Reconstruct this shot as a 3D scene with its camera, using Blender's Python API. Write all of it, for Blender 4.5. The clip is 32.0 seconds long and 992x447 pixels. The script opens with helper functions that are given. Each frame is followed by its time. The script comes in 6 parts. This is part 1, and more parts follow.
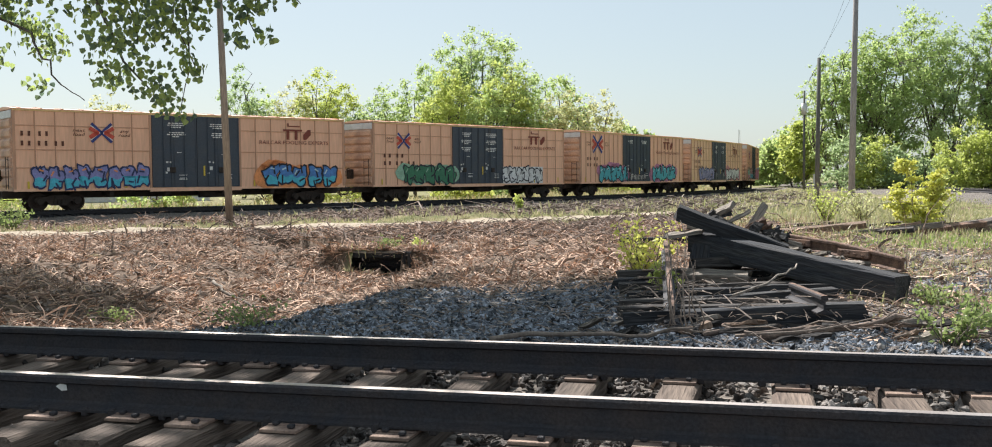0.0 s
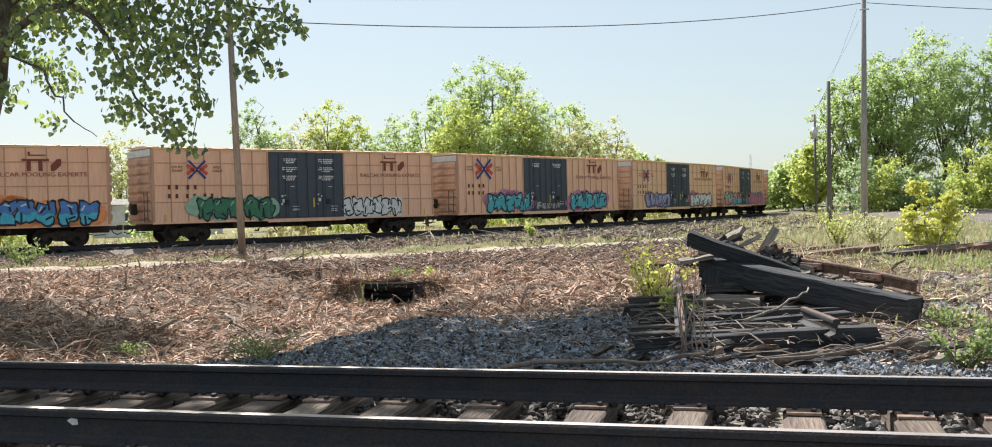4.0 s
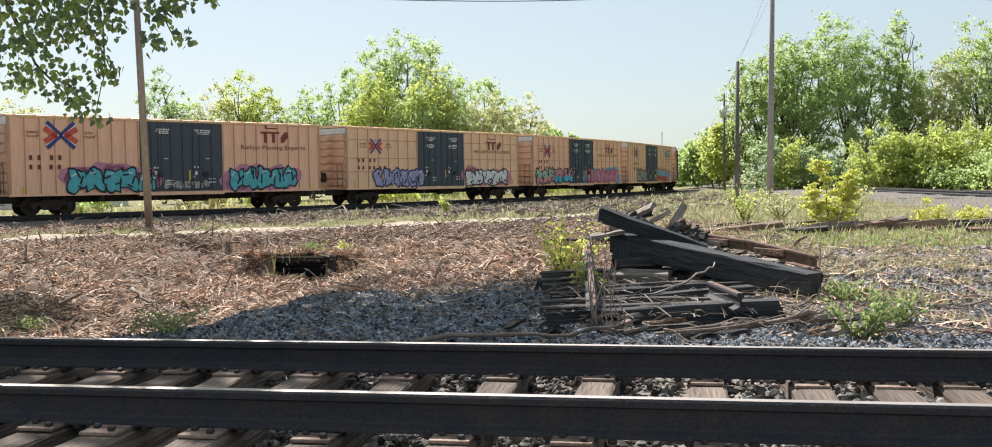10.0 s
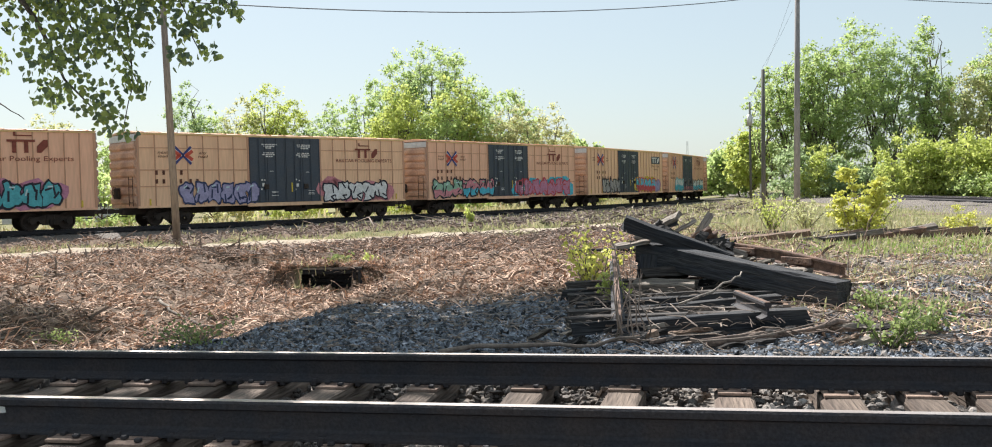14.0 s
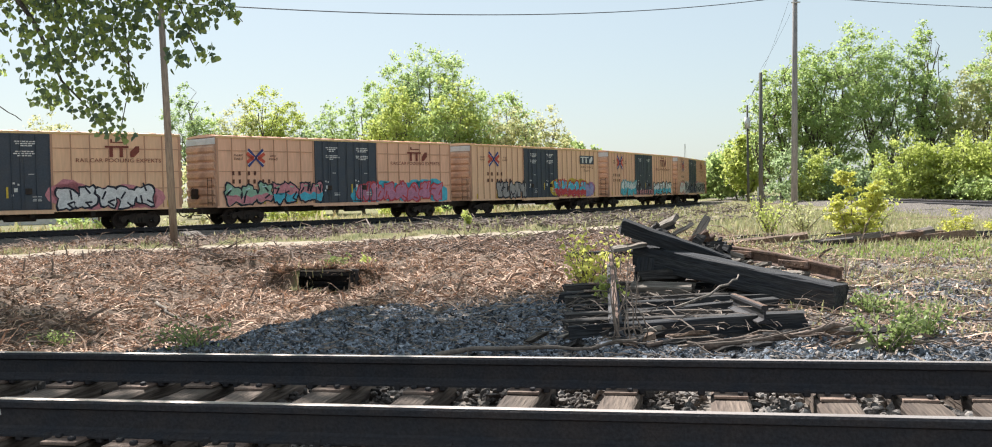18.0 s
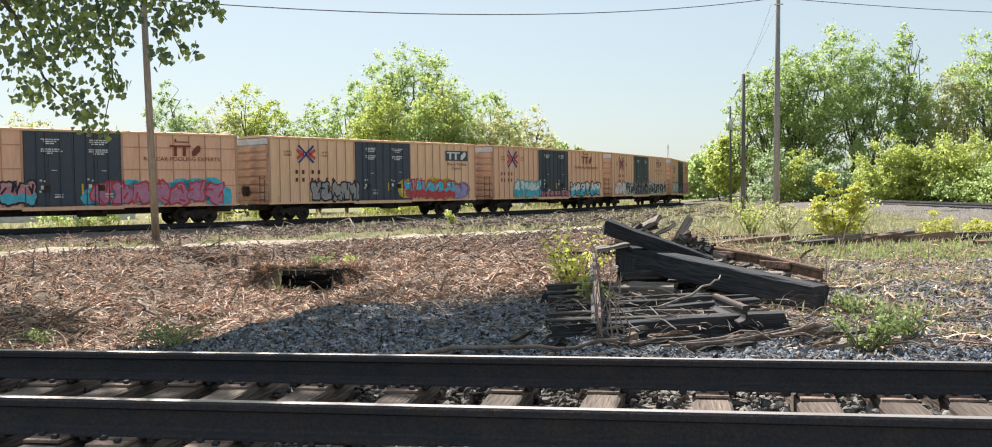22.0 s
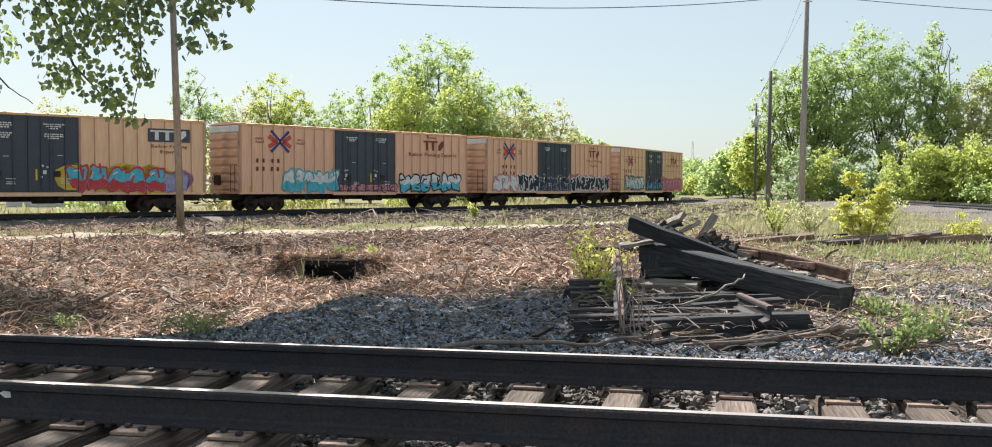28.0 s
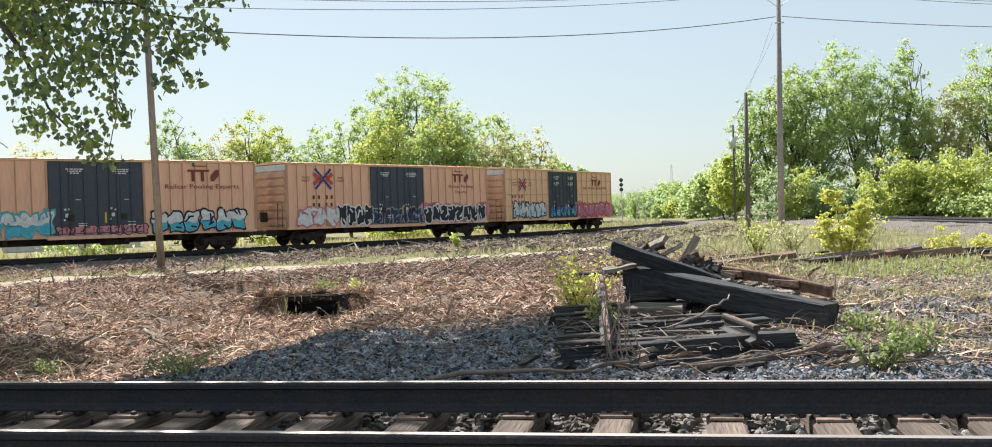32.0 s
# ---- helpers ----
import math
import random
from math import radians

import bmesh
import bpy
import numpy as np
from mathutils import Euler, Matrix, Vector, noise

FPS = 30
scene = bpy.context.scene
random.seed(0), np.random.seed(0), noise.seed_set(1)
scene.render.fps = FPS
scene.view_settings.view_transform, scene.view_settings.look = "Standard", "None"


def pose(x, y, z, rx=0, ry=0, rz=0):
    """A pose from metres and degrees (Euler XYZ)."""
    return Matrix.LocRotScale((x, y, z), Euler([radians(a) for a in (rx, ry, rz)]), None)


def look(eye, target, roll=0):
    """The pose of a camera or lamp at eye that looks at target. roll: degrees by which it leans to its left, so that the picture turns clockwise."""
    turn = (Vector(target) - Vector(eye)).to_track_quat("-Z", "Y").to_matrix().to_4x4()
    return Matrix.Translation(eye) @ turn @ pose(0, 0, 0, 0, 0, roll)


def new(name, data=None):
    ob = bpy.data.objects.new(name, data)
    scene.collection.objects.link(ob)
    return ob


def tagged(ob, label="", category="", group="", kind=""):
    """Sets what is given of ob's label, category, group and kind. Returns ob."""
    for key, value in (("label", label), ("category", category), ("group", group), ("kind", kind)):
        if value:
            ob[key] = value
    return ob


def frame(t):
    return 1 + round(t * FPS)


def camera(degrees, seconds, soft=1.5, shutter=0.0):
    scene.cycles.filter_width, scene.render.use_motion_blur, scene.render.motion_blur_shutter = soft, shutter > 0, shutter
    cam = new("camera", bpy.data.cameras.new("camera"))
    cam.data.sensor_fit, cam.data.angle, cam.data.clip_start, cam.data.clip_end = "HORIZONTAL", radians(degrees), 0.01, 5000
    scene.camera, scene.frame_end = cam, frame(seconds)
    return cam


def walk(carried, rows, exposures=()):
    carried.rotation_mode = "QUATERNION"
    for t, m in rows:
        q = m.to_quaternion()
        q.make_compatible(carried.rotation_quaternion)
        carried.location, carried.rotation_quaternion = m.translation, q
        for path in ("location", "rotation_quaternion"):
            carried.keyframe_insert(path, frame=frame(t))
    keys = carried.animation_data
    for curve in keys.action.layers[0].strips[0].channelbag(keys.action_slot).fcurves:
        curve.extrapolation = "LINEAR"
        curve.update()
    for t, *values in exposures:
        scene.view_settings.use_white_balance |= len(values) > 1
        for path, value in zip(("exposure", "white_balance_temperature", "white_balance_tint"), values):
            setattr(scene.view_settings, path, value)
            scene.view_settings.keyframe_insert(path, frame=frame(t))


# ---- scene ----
# The eye stands beside a railway line that runs along x; z = 0 is the top of its rails.
cam = camera(52.5, 32.0, soft=1.0)
# seconds, eye x y z, yaw to the left of +y, pitch, roll
PATH = [
    (0, -0.053, 0.049, 1.051, 12.53, -2.55, -0.47),
    (0.5, -0.035, 0.066, 1.049, 13.04, -2.79, -0.92),
    (1, -0.029, 0.073, 1.051, 13.59, -2.46, -1.71),
    (1.5, -0.023, 0.057, 1.053, 13.16, -2.16, -1.81),
    (2, -0.019, 0.054, 1.047, 12.43, -2.07, -1.93),
    (2.5, -0.022, 0.059, 1.050, 12.67, -1.59, -1.76),
    (4.5, -0.016, 0.020, 1.048, 13.31, -0.90, -1.31),
    (5, -0.018, 0.007, 1.050, 13.03, -1.59, -0.93),
    (5.5, -0.010, 0.006, 1.048, 12.40, -1.94, -0.95),
    (6, -0.004, -0.011, 1.053, 11.04, -1.94, -0.99),
    (6.5, 0.001, -0.017, 1.052, 10.30, -1.88, -1.15),
    (7, 0.004, 0.001, 1.049, 9.69, -1.64, -1.46),
    (7.5, 0.009, -0.014, 1.050, 9.27, -1.67, -1.40),
    (8, 0.003, -0.006, 1.049, 9.15, -1.80, -1.25),
    (8.5, 0.003, -0.026, 1.052, 8.64, -1.95, -1.23),
    (9, -0.003, -0.007, 1.044, 8.75, -2.46, -1.17),
    (9.5, -0.005, -0.005, 1.043, 8.72, -2.57, -0.88),
    (10, -0.002, -0.003, 1.044, 8.36, -2.43, -0.86),
    (10.5, -0.002, -0.012, 1.046, 8.26, -2.53, -0.65),
    (11, 0.006, -0.014, 1.044, 8.34, -2.09, -0.89),
    (11.5, 0.008, -0.010, 1.043, 8.85, -2.18, -1.35),
    (12, 0.015, 0.003, 1.042, 8.82, -2.19, -1.73),
    (12.5, 0.011, 0.013, 1.038, 9.03, -2.35, -1.72),
    (13, 0.011, 0.016, 1.043, 9.70, -2.28, -1.65),
    (13.5, 0.007, 0.009, 1.046, 10.00, -1.99, -1.52),
    (14, 0.004, 0.014, 1.039, 9.79, -1.79, -1.32),
    (14.5, 0.000, 0.002, 1.042, 9.58, -1.69, -0.84),
    (16.5, 0.019, -0.015, 1.045, 9.86, -1.92, -1.52),
    (17, 0.019, -0.003, 1.042, 9.81, -1.88, -1.55),
    (17.5, 0.014, 0.021, 1.039, 9.72, -1.73, -1.42),
    (18, 0.008, 0.017, 1.042, 9.65, -1.66, -1.18),
    (18.5, 0.004, 0.007, 1.044, 9.87, -1.60, -1.02),
    (19, 0.002, -0.003, 1.040, 10.26, -1.49, -1.23),
    (19.5, -0.001, -0.009, 1.043, 10.16, -1.29, -1.10),
    (20, -0.007, -0.001, 1.041, 9.80, -1.41, -0.84),
    (20.5, 0.000, -0.009, 1.042, 9.51, -1.62, -0.64),
    (21, 0.004, -0.025, 1.048, 8.55, -1.67, -0.57),
    (21.5, 0.010, -0.024, 1.043, 8.50, -1.73, -0.80),
    (22, 0.008, -0.020, 1.044, 8.70, -1.70, -0.89),
    (22.5, 0.007, -0.030, 1.049, 8.93, -1.28, -0.60),
    (23, 0.006, -0.018, 1.052, 9.07, -0.85, -0.49),
    (23.5, -0.005, -0.022, 1.045, 9.52, -0.62, -0.45),
    (24, -0.002, -0.020, 1.051, 10.00, -0.52, -0.63),
    (24.5, 0.001, -0.031, 1.050, 10.16, -0.09, -0.95),
    (25, 0.017, -0.023, 1.066, 8.81, -0.16, -1.63),
    (25.5, 0.027, -0.042, 1.067, 8.70, -0.44, -2.26),
    (26, 0.030, -0.051, 1.066, 9.12, -0.95, -1.17),
    (26.5, 0.028, -0.027, 1.063, 10.08, -1.47, -0.66),
    (28.5, -0.020, -0.006, 1.059, 10.03, -2.12, 0.37),
    (29, -0.018, -0.012, 1.056, 11.00, -1.86, 0.10),
    (29.5, -0.023, 0.004, 1.048, 11.47, -1.61, 0.18),
    (30, -0.021, 0.019, 1.051, 10.64, -1.41, -0.78),
    (30.5, -0.024, 0.029, 1.054, 8.71, -1.14, -1.58),
    (31, -0.016, 0.043, 1.044, 7.22, -1.07, -2.11),
    (31.5, -0.024, 0.033, 1.038, 7.44, -1.25, -1.83),
    (32, -0.024, 0.028, 1.052, 8.92, -0.43, -1.81),
]


def aim(x, y, z, yaw, pitch, roll):
    a, p = radians(yaw), radians(pitch)
    way = Vector((-math.sin(a) * math.cos(p), math.cos(a) * math.cos(p), math.sin(p)))
    return look((x, y, z), Vector((x, y, z)) + 2 * way, roll)


walk(cam, [(t, aim(*row)) for t, *row in PATH], ((0, 0.88), (2.5, 0.93), (6, 0.97), (32, 0.98)))

# ---- light ----
SUN_FROM = Vector((-0.45, 0.62, 0.86)).normalized()
world = bpy.data.worlds.new("sky")
scene.world = world
world.use_nodes = True
sky = world.node_tree.nodes.new("ShaderNodeTexSky")
sky.sky_type, sky.sun_disc = "NISHITA", False
sky.sun_elevation = math.asin(SUN_FROM.z)
sky.sun_rotation = math.atan2(SUN_FROM.x, SUN_FROM.y)
sky.air_density, sky.dust_density, sky.ozone_density = 1.0, 1.2, 1.5
back = world.node_tree.nodes["Background"]
back.inputs["Strength"].default_value = 0.08
world.node_tree.links.new(sky.outputs[0], back.inputs[0])
# thin even haze over the blue
haze, both = world.node_tree.nodes.new("ShaderNodeBackground"), world.node_tree.nodes.new("ShaderNodeMixShader")
haze.inputs[0].default_value, haze.inputs[1].default_value = (0.722, 0.84, 0.872, 1), 0.43
both.inputs[0].default_value = 0.66
world.node_tree.links.new(back.outputs[0], both.inputs[1])
world.node_tree.links.new(haze.outputs[0], both.inputs[2])
world.node_tree.links.new(both.outputs[0], world.node_tree.nodes["World Output"].inputs[0])
sun = new("sun", bpy.data.lights.new("sun", "SUN"))
sun.data.energy, sun.data.angle, sun.data.color = 4.6, radians(0.6), (1.0, 0.96, 0.92)
sun.matrix_world = look(SUN_FROM * 50, (0, 0, 0))

# ---- materials ----
def mat(name, base, rough=0.8, metal=0.0, var=0.25, scale=4.0, fine=40.0, bump=0.3, second=None, amount=0.5, rand=0.0, island=0.0, spec=0.4, streak=False, grain=False):
    """A surface with colour that varies at two scales, a second colour in patches, and fine relief."""
    m = bpy.data.materials.new(name)
    m.use_nodes = True
    nt = m.node_tree
    N, Lk = nt.nodes, nt.links
    b = N["Principled BSDF"]
    b.inputs["Roughness"].default_value, b.inputs["Metallic"].default_value = rough, metal
    b.inputs["Specular IOR Level"].default_value = spec
    tc = N.new("ShaderNodeTexCoord")
    src = tc.outputs["Object"]
    if streak or grain:     # drawn out down a wall, or along a timber
        mp = N.new("ShaderNodeMapping")
        mp.inputs["Scale"].default_value = (1.0, 1.0, 0.12) if streak else (1.0, 0.07, 1.0)
        Lk.new(src, mp.inputs[0])
        src = mp.outputs[0]
    n1, n2 = N.new("ShaderNodeTexNoise"), N.new("ShaderNodeTexNoise")
    for n, s, d in ((n1, scale, 4.0), (n2, fine, 3.0)):
        n.inputs["Scale"].default_value, n.inputs["Detail"].default_value = s, d
        Lk.new(src, n.inputs["Vector"])
    ramp = N.new("ShaderNodeValToRGB")
    ramp.color_ramp.elements[0].position, ramp.color_ramp.elements[1].position = 0.5 - 0.25 * amount, 0.72 - 0.1 * amount
    ramp.color_ramp.elements[0].color = (*base, 1)
    ramp.color_ramp.elements[1].color = (*(second or [c * 0.75 for c in base]), 1)
    Lk.new(n1.outputs["Fac"], ramp.inputs[0])
    val = N.new("ShaderNodeMapRange")
    val.inputs["From Min"].default_value, val.inputs["From Max"].default_value = 0.3, 0.7
    val.inputs["To Min"].default_value, val.inputs["To Max"].default_value = 1 - var, 1 + var
    Lk.new(n2.outputs["Fac"], val.inputs["Value"])
    hsv = N.new("ShaderNodeHueSaturation")
    Lk.new(ramp.outputs[0], hsv.inputs["Color"])
    last = val.outputs[0]
    for on, kind, out in ((rand, "ShaderNodeObjectInfo", "Random"), (island, "ShaderNodeNewGeometry", "Random Per Island")):
        if on:
            oi, mr, mu = N.new(kind), N.new("ShaderNodeMapRange"), N.new("ShaderNodeMath")
            mr.inputs["To Min"].default_value, mr.inputs["To Max"].default_value = 1 - on, 1 + on
            mu.operation = "MULTIPLY"
            Lk.new(oi.outputs[out], mr.inputs["Value"])
            Lk.new(mr.outputs[0], mu.inputs[0])
            Lk.new(last, mu.inputs[1])
            last = mu.outputs[0]
    Lk.new(last, hsv.inputs["Value"])
    Lk.new(hsv.outputs[0], b.inputs["Base Color"])
    if bump:
        bp = N.new("ShaderNodeBump")
        bp.inputs["Strength"].default_value, bp.inputs["Distance"].default_value = bump, 0.02
        Lk.new(n2.outputs["Fac"], bp.inputs["Height"])
        Lk.new(bp.outputs[0], b.inputs["Normal"])
    return m


def leaf_mat(name, base, second, through_light=0.5):
    """Leaves: two greens by leaf, some light let through."""
    m = bpy.data.materials.new(name)
    m.use_nodes = True
    N, Lk = m.node_tree.nodes, m.node_tree.links
    N.remove(N["Principled BSDF"])
    out = N["Material Output"]
    geo, ramp = N.new("ShaderNodeNewGeometry"), N.new("ShaderNodeValToRGB")
    ramp.color_ramp.elements[0].color, ramp.color_ramp.elements[1].color = (*base, 1), (*second, 1)
    Lk.new(geo.outputs["Random Per Island"], ramp.inputs[0])
    dif, tra, mix, glo, mix2 = (N.new("ShaderNode" + k) for k in ("BsdfDiffuse", "BsdfTranslucent", "MixShader", "BsdfGlossy", "MixShader"))
    hs = N.new("ShaderNodeHueSaturation")
    hs.inputs["Saturation"].default_value, hs.inputs["Value"].default_value = 1.0, 1.25
    Lk.new(ramp.outputs[0], dif.inputs[0])
    Lk.new(ramp.outputs[0], hs.inputs["Color"])
    Lk.new(hs.outputs[0], tra.inputs[0])
    mix.inputs[0].default_value, mix2.inputs[0].default_value = through_light, 0.03
    glo.inputs["Roughness"].default_value = 0.45
    Lk.new(dif.outputs[0], mix.inputs[1])
    Lk.new(tra.outputs[0], mix.inputs[2])
    Lk.new(mix.outputs[0], mix2.inputs[1])
    Lk.new(glo.outputs[0], mix2.inputs[2])
    Lk.new(mix2.outputs[0], out.inputs[0])
    return m


RAIL_SIDE = mat("rail_side_rust", (0.033, 0.033, 0.039), 0.72, 0.2, 0.3, 6, 60, 0.3, second=(0.048, 0.04, 0.04))
RAIL_TOP = mat("rail_head_steel", (0.54, 0.47, 0.43), 0.42, 0.8, 0.1, 3, 80, 0.03, second=(0.45, 0.38, 0.34))
RUST = mat("rust_brown", (0.11, 0.07, 0.056), 0.85, 0.1, 0.4, 8, 70, 0.5, second=(0.24, 0.145, 0.10))
PLATE = mat("tie_plate_rust", (0.29, 0.205, 0.158), 0.8, 0.1, 0.25, 7, 60, 0.3, second=(0.17, 0.112, 0.088), rand=0.22)
TIE = mat("weathered_tie_wood", (0.172, 0.131, 0.103), 0.9, 0, 0.35, 9, 55, 0.9, second=(0.09, 0.066, 0.053), rand=0.3, grain=True)
TIE_OLD = mat("creosoted_timber", (0.028, 0.030, 0.035), 0.88, 0, 0.45, 9, 50, 0.9, second=(0.052, 0.05, 0.05), rand=0.35, spec=0.3, grain=True)
TIE_MID = mat("weathered_creosote", (0.032, 0.03, 0.03), 0.9, 0, 0.45, 9, 50, 0.9, second=(0.10, 0.088, 0.08), rand=0.35, spec=0.2, grain=True)
TIE_GREY = mat("grey_old_timber", (0.26, 0.225, 0.19), 0.92, 0, 0.45, 10, 60, 0.9, second=(0.13, 0.108, 0.092), rand=0.3, grain=True)
GRAVEL = mat("dark_gravel_stone", (0.195, 0.215, 0.248), 0.85, 0, 0.35, 14, 60, 0.5, second=(0.045, 0.051, 0.06), island=0.95)
# A darker copy of the ballast: shade between the ties put into its colour.
SHADE_BALLAST = mat("shade_toned_ballast_stone", (0.115, 0.10, 0.09), 0.95, 0, 0.25, 9, 60, 0.5, second=(0.06, 0.05, 0.045), island=0.6)
BALLASTM = mat("track_ballast_stone", (0.245, 0.22, 0.2), 0.9, 0, 0.3, 9, 60, 0.5, second=(0.13, 0.108, 0.095), island=0.7)
STONE = mat("ballast_stone", (0.33, 0.30, 0.275), 0.9, 0, 0.25, 9, 60, 0.5, second=(0.21, 0.175, 0.155), island=0.6)
# Posts and ribs are painted darker: the shade along them is in the colour.
RIBP = mat("shade_toned_rib_paint", (0.62, 0.36, 0.23), 0.65, 0, 0.12, 1.4, 11, 0.1, second=(0.47, 0.27, 0.175), amount=0.8, streak=True)
# Sun catching the roof edge is put into this yellow tone.
EAVEP = mat("sunlight_toned_roof_edge", (0.76, 0.54, 0.25), 0.6, 0, 0.12, 1.5, 12, 0.05, second=(0.62, 0.43, 0.2))
ORANGE = mat("faded_orange_paint", (0.84, 0.505, 0.335), 0.55, 0, 0.08, 0.9, 9, 0.05, second=(0.75, 0.44, 0.29), amount=0.8, rand=0.02, streak=True)
YELLOW = mat("yellow_orange_paint", (0.84, 0.55, 0.34), 0.55, 0, 0.08, 0.9, 9, 0.05, second=(0.76, 0.48, 0.30), amount=0.8, rand=0.02, streak=True)
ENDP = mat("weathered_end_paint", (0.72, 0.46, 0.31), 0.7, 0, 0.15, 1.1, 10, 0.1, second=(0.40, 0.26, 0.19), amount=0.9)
BLACKP = mat("black_door_paint", (0.045, 0.062, 0.085), 0.5, 0, 0.15, 1.2, 12, 0.05, second=(0.058, 0.068, 0.082))
UNDER = mat("grimy_underframe", (0.035, 0.028, 0.024), 0.85, 0.1, 0.3, 3, 30, 0.2, second=(0.06, 0.045, 0.035))
WHEELM = mat("wheel_steel", (0.06, 0.045, 0.038), 0.7, 0.4, 0.3, 5, 40, 0.2)
GALV = mat("galvanised_steel", (0.62, 0.63, 0.62), 0.5, 0.3, 0.12, 2, 20, 0.1, second=(0.5, 0.5, 0.48))
WHITE = mat("white_stencil", (0.75, 0.75, 0.72), 0.7, 0, 0.12, 5, 40, 0)
DARKT = mat("dark_stencil", (0.13, 0.05, 0.03), 0.7, 0, 0.12, 5, 40, 0)
MAROON = mat("maroon_stencil", (0.23, 0.06, 0.04), 0.7, 0, 0.15, 5, 40, 0)
REDP = mat("red_decal", (0.62, 0.10, 0.06), 0.6, 0, 0.1, 5, 40, 0)
BLUEP = mat("blue_decal", (0.04, 0.06, 0.22), 0.6, 0, 0.1, 5, 40, 0)
BARK = mat("grey_brown_bark", (0.18, 0.155, 0.13), 0.95, 0, 0.4, 5, 30, 0.9, second=(0.07, 0.055, 0.045))
POLEB = mat("brown_pole_wood", (0.30, 0.25, 0.205), 0.9, 0, 0.25, 2, 25, 0.5, second=(0.20, 0.16, 0.13), streak=True)
POLEW = mat("weathered_pole_wood", (0.34, 0.32, 0.31), 0.9, 0, 0.25, 2, 25, 0.5, second=(0.22, 0.205, 0.20), streak=True)
POLED = mat("dark_pole_wood", (0.10, 0.098, 0.09), 0.9, 0, 0.3, 2, 25, 0.5, second=(0.15, 0.148, 0.13), streak=True)
WIREM = mat("cable_black", (0.09, 0.095, 0.11), 0.6, 0, 0.1, 5, 40, 0)
CONC = mat("old_concrete", (0.30, 0.28, 0.25), 0.9, 0, 0.25, 3, 40, 0.4, second=(0.16, 0.145, 0.13))
CLOD = mat("brown_clods", (0.21, 0.15, 0.115), 0.95, 0, 0.4, 5, 30, 0.8, second=(0.30, 0.21, 0.15), island=0.4)
STRAW = mat("dead_stalks", (0.64, 0.45, 0.335), 0.9, 0, 0.25, 6, 40, 0.2, second=(0.29, 0.19, 0.14), island=0.65)
BRUSH = mat("brown_cut_brush", (0.33, 0.25, 0.205), 0.95, 0, 0.3, 6, 40, 0.2, second=(0.15, 0.112, 0.092), island=0.6)
TWIG = mat("grey_twigs", (0.28, 0.225, 0.185), 0.9, 0, 0.25, 6, 40, 0.2, second=(0.18, 0.14, 0.115), island=0.5)
LEAF_FAR = leaf_mat("spring_leaves", (0.29, 0.385, 0.14), (0.46, 0.54, 0.23), 0.72)
LEAF_DARK = leaf_mat("mid_green_leaves", (0.24, 0.33, 0.16), (0.41, 0.49, 0.27), 0.72)
LEAF_YEL = leaf_mat("yellow_green_leaves", (0.36, 0.42, 0.10), (0.50, 0.54, 0.18), 0.68)
LEAF_PALE = leaf_mat("pale_budding_leaves", (0.42, 0.44, 0.21), (0.57, 0.56, 0.32), 0.64)
LEAF_GOLD = leaf_mat("golden_green_leaves", (0.50, 0.52, 0.10), (0.70, 0.69, 0.22), 0.52)
LEAF_WEED = leaf_mat("weed_leaves", (0.16, 0.22, 0.07), (0.33, 0.40, 0.15), 0.45)
LEAF_COT = leaf_mat("cottonwood_leaves", (0.12, 0.18, 0.135), (0.42, 0.51, 0.14), 0.62)
GREENM = leaf_mat("fresh_green_blades", (0.20, 0.30, 0.07), (0.38, 0.46, 0.14), 0.4)
GRASSM = leaf_mat("grass_blades", (0.27, 0.30, 0.125), (0.50, 0.44, 0.28), 0.35)

# ---- building helpers ----
def mesh_of(bm, material, smooth=False):
    me = bpy.data.meshes.new("mesh")
    bm.to_mesh(me)
    bm.free()
    for m in material if isinstance(material, (list, tuple)) else (material,):
        me.materials.append(m)
    if smooth:
        me.polygons.foreach_set("use_smooth", [True] * len(me.polygons))
    return me


def part(name, bm, material, parent=None, label="", smooth=False, at=None):
    """One mesh object, under a thing or a part. bm may be a finished mesh, shared by alike pieces."""
    me = bm if isinstance(bm, bpy.types.Mesh) else mesh_of(bm, material, smooth)
    ob = new(name, me)
    if parent:
        ob.parent = parent
    if at is not None:
        ob.matrix_basis = at
    if label:
        ob["label"] = label
    return ob


def thing(name, label, category, at=None, group="", kind=""):
    ob = tagged(new(name), label, category, group, kind)
    ob.empty_display_size = 0.2
    if at is not None:
        ob.matrix_basis = at
    return ob


def raw(verts, faces, material, smooth=False):
    """A mesh from arrays: verts n x 3, faces all of one corner count, or a list of mixed ones."""
    me = bpy.data.meshes.new("mesh")
    if isinstance(faces, np.ndarray):
        v = np.asarray(verts, dtype=np.float32).reshape(-1, 3)
        n, k = faces.shape
        me.vertices.add(len(v))
        me.vertices.foreach_set("co", v.ravel())
        me.loops.add(n * k)
        me.loops.foreach_set("vertex_index", faces.astype(np.int32).ravel())
        me.polygons.add(n)
        me.polygons.foreach_set("loop_start", np.arange(0, n * k, k, dtype=np.int32))
        me.update(calc_edges=True)
    else:
        me.from_pydata(verts, [], faces)
    me.materials.append(material)
    me.polygons.foreach_set("use_smooth", [smooth] * len(me.polygons))
    me.update()
    return me


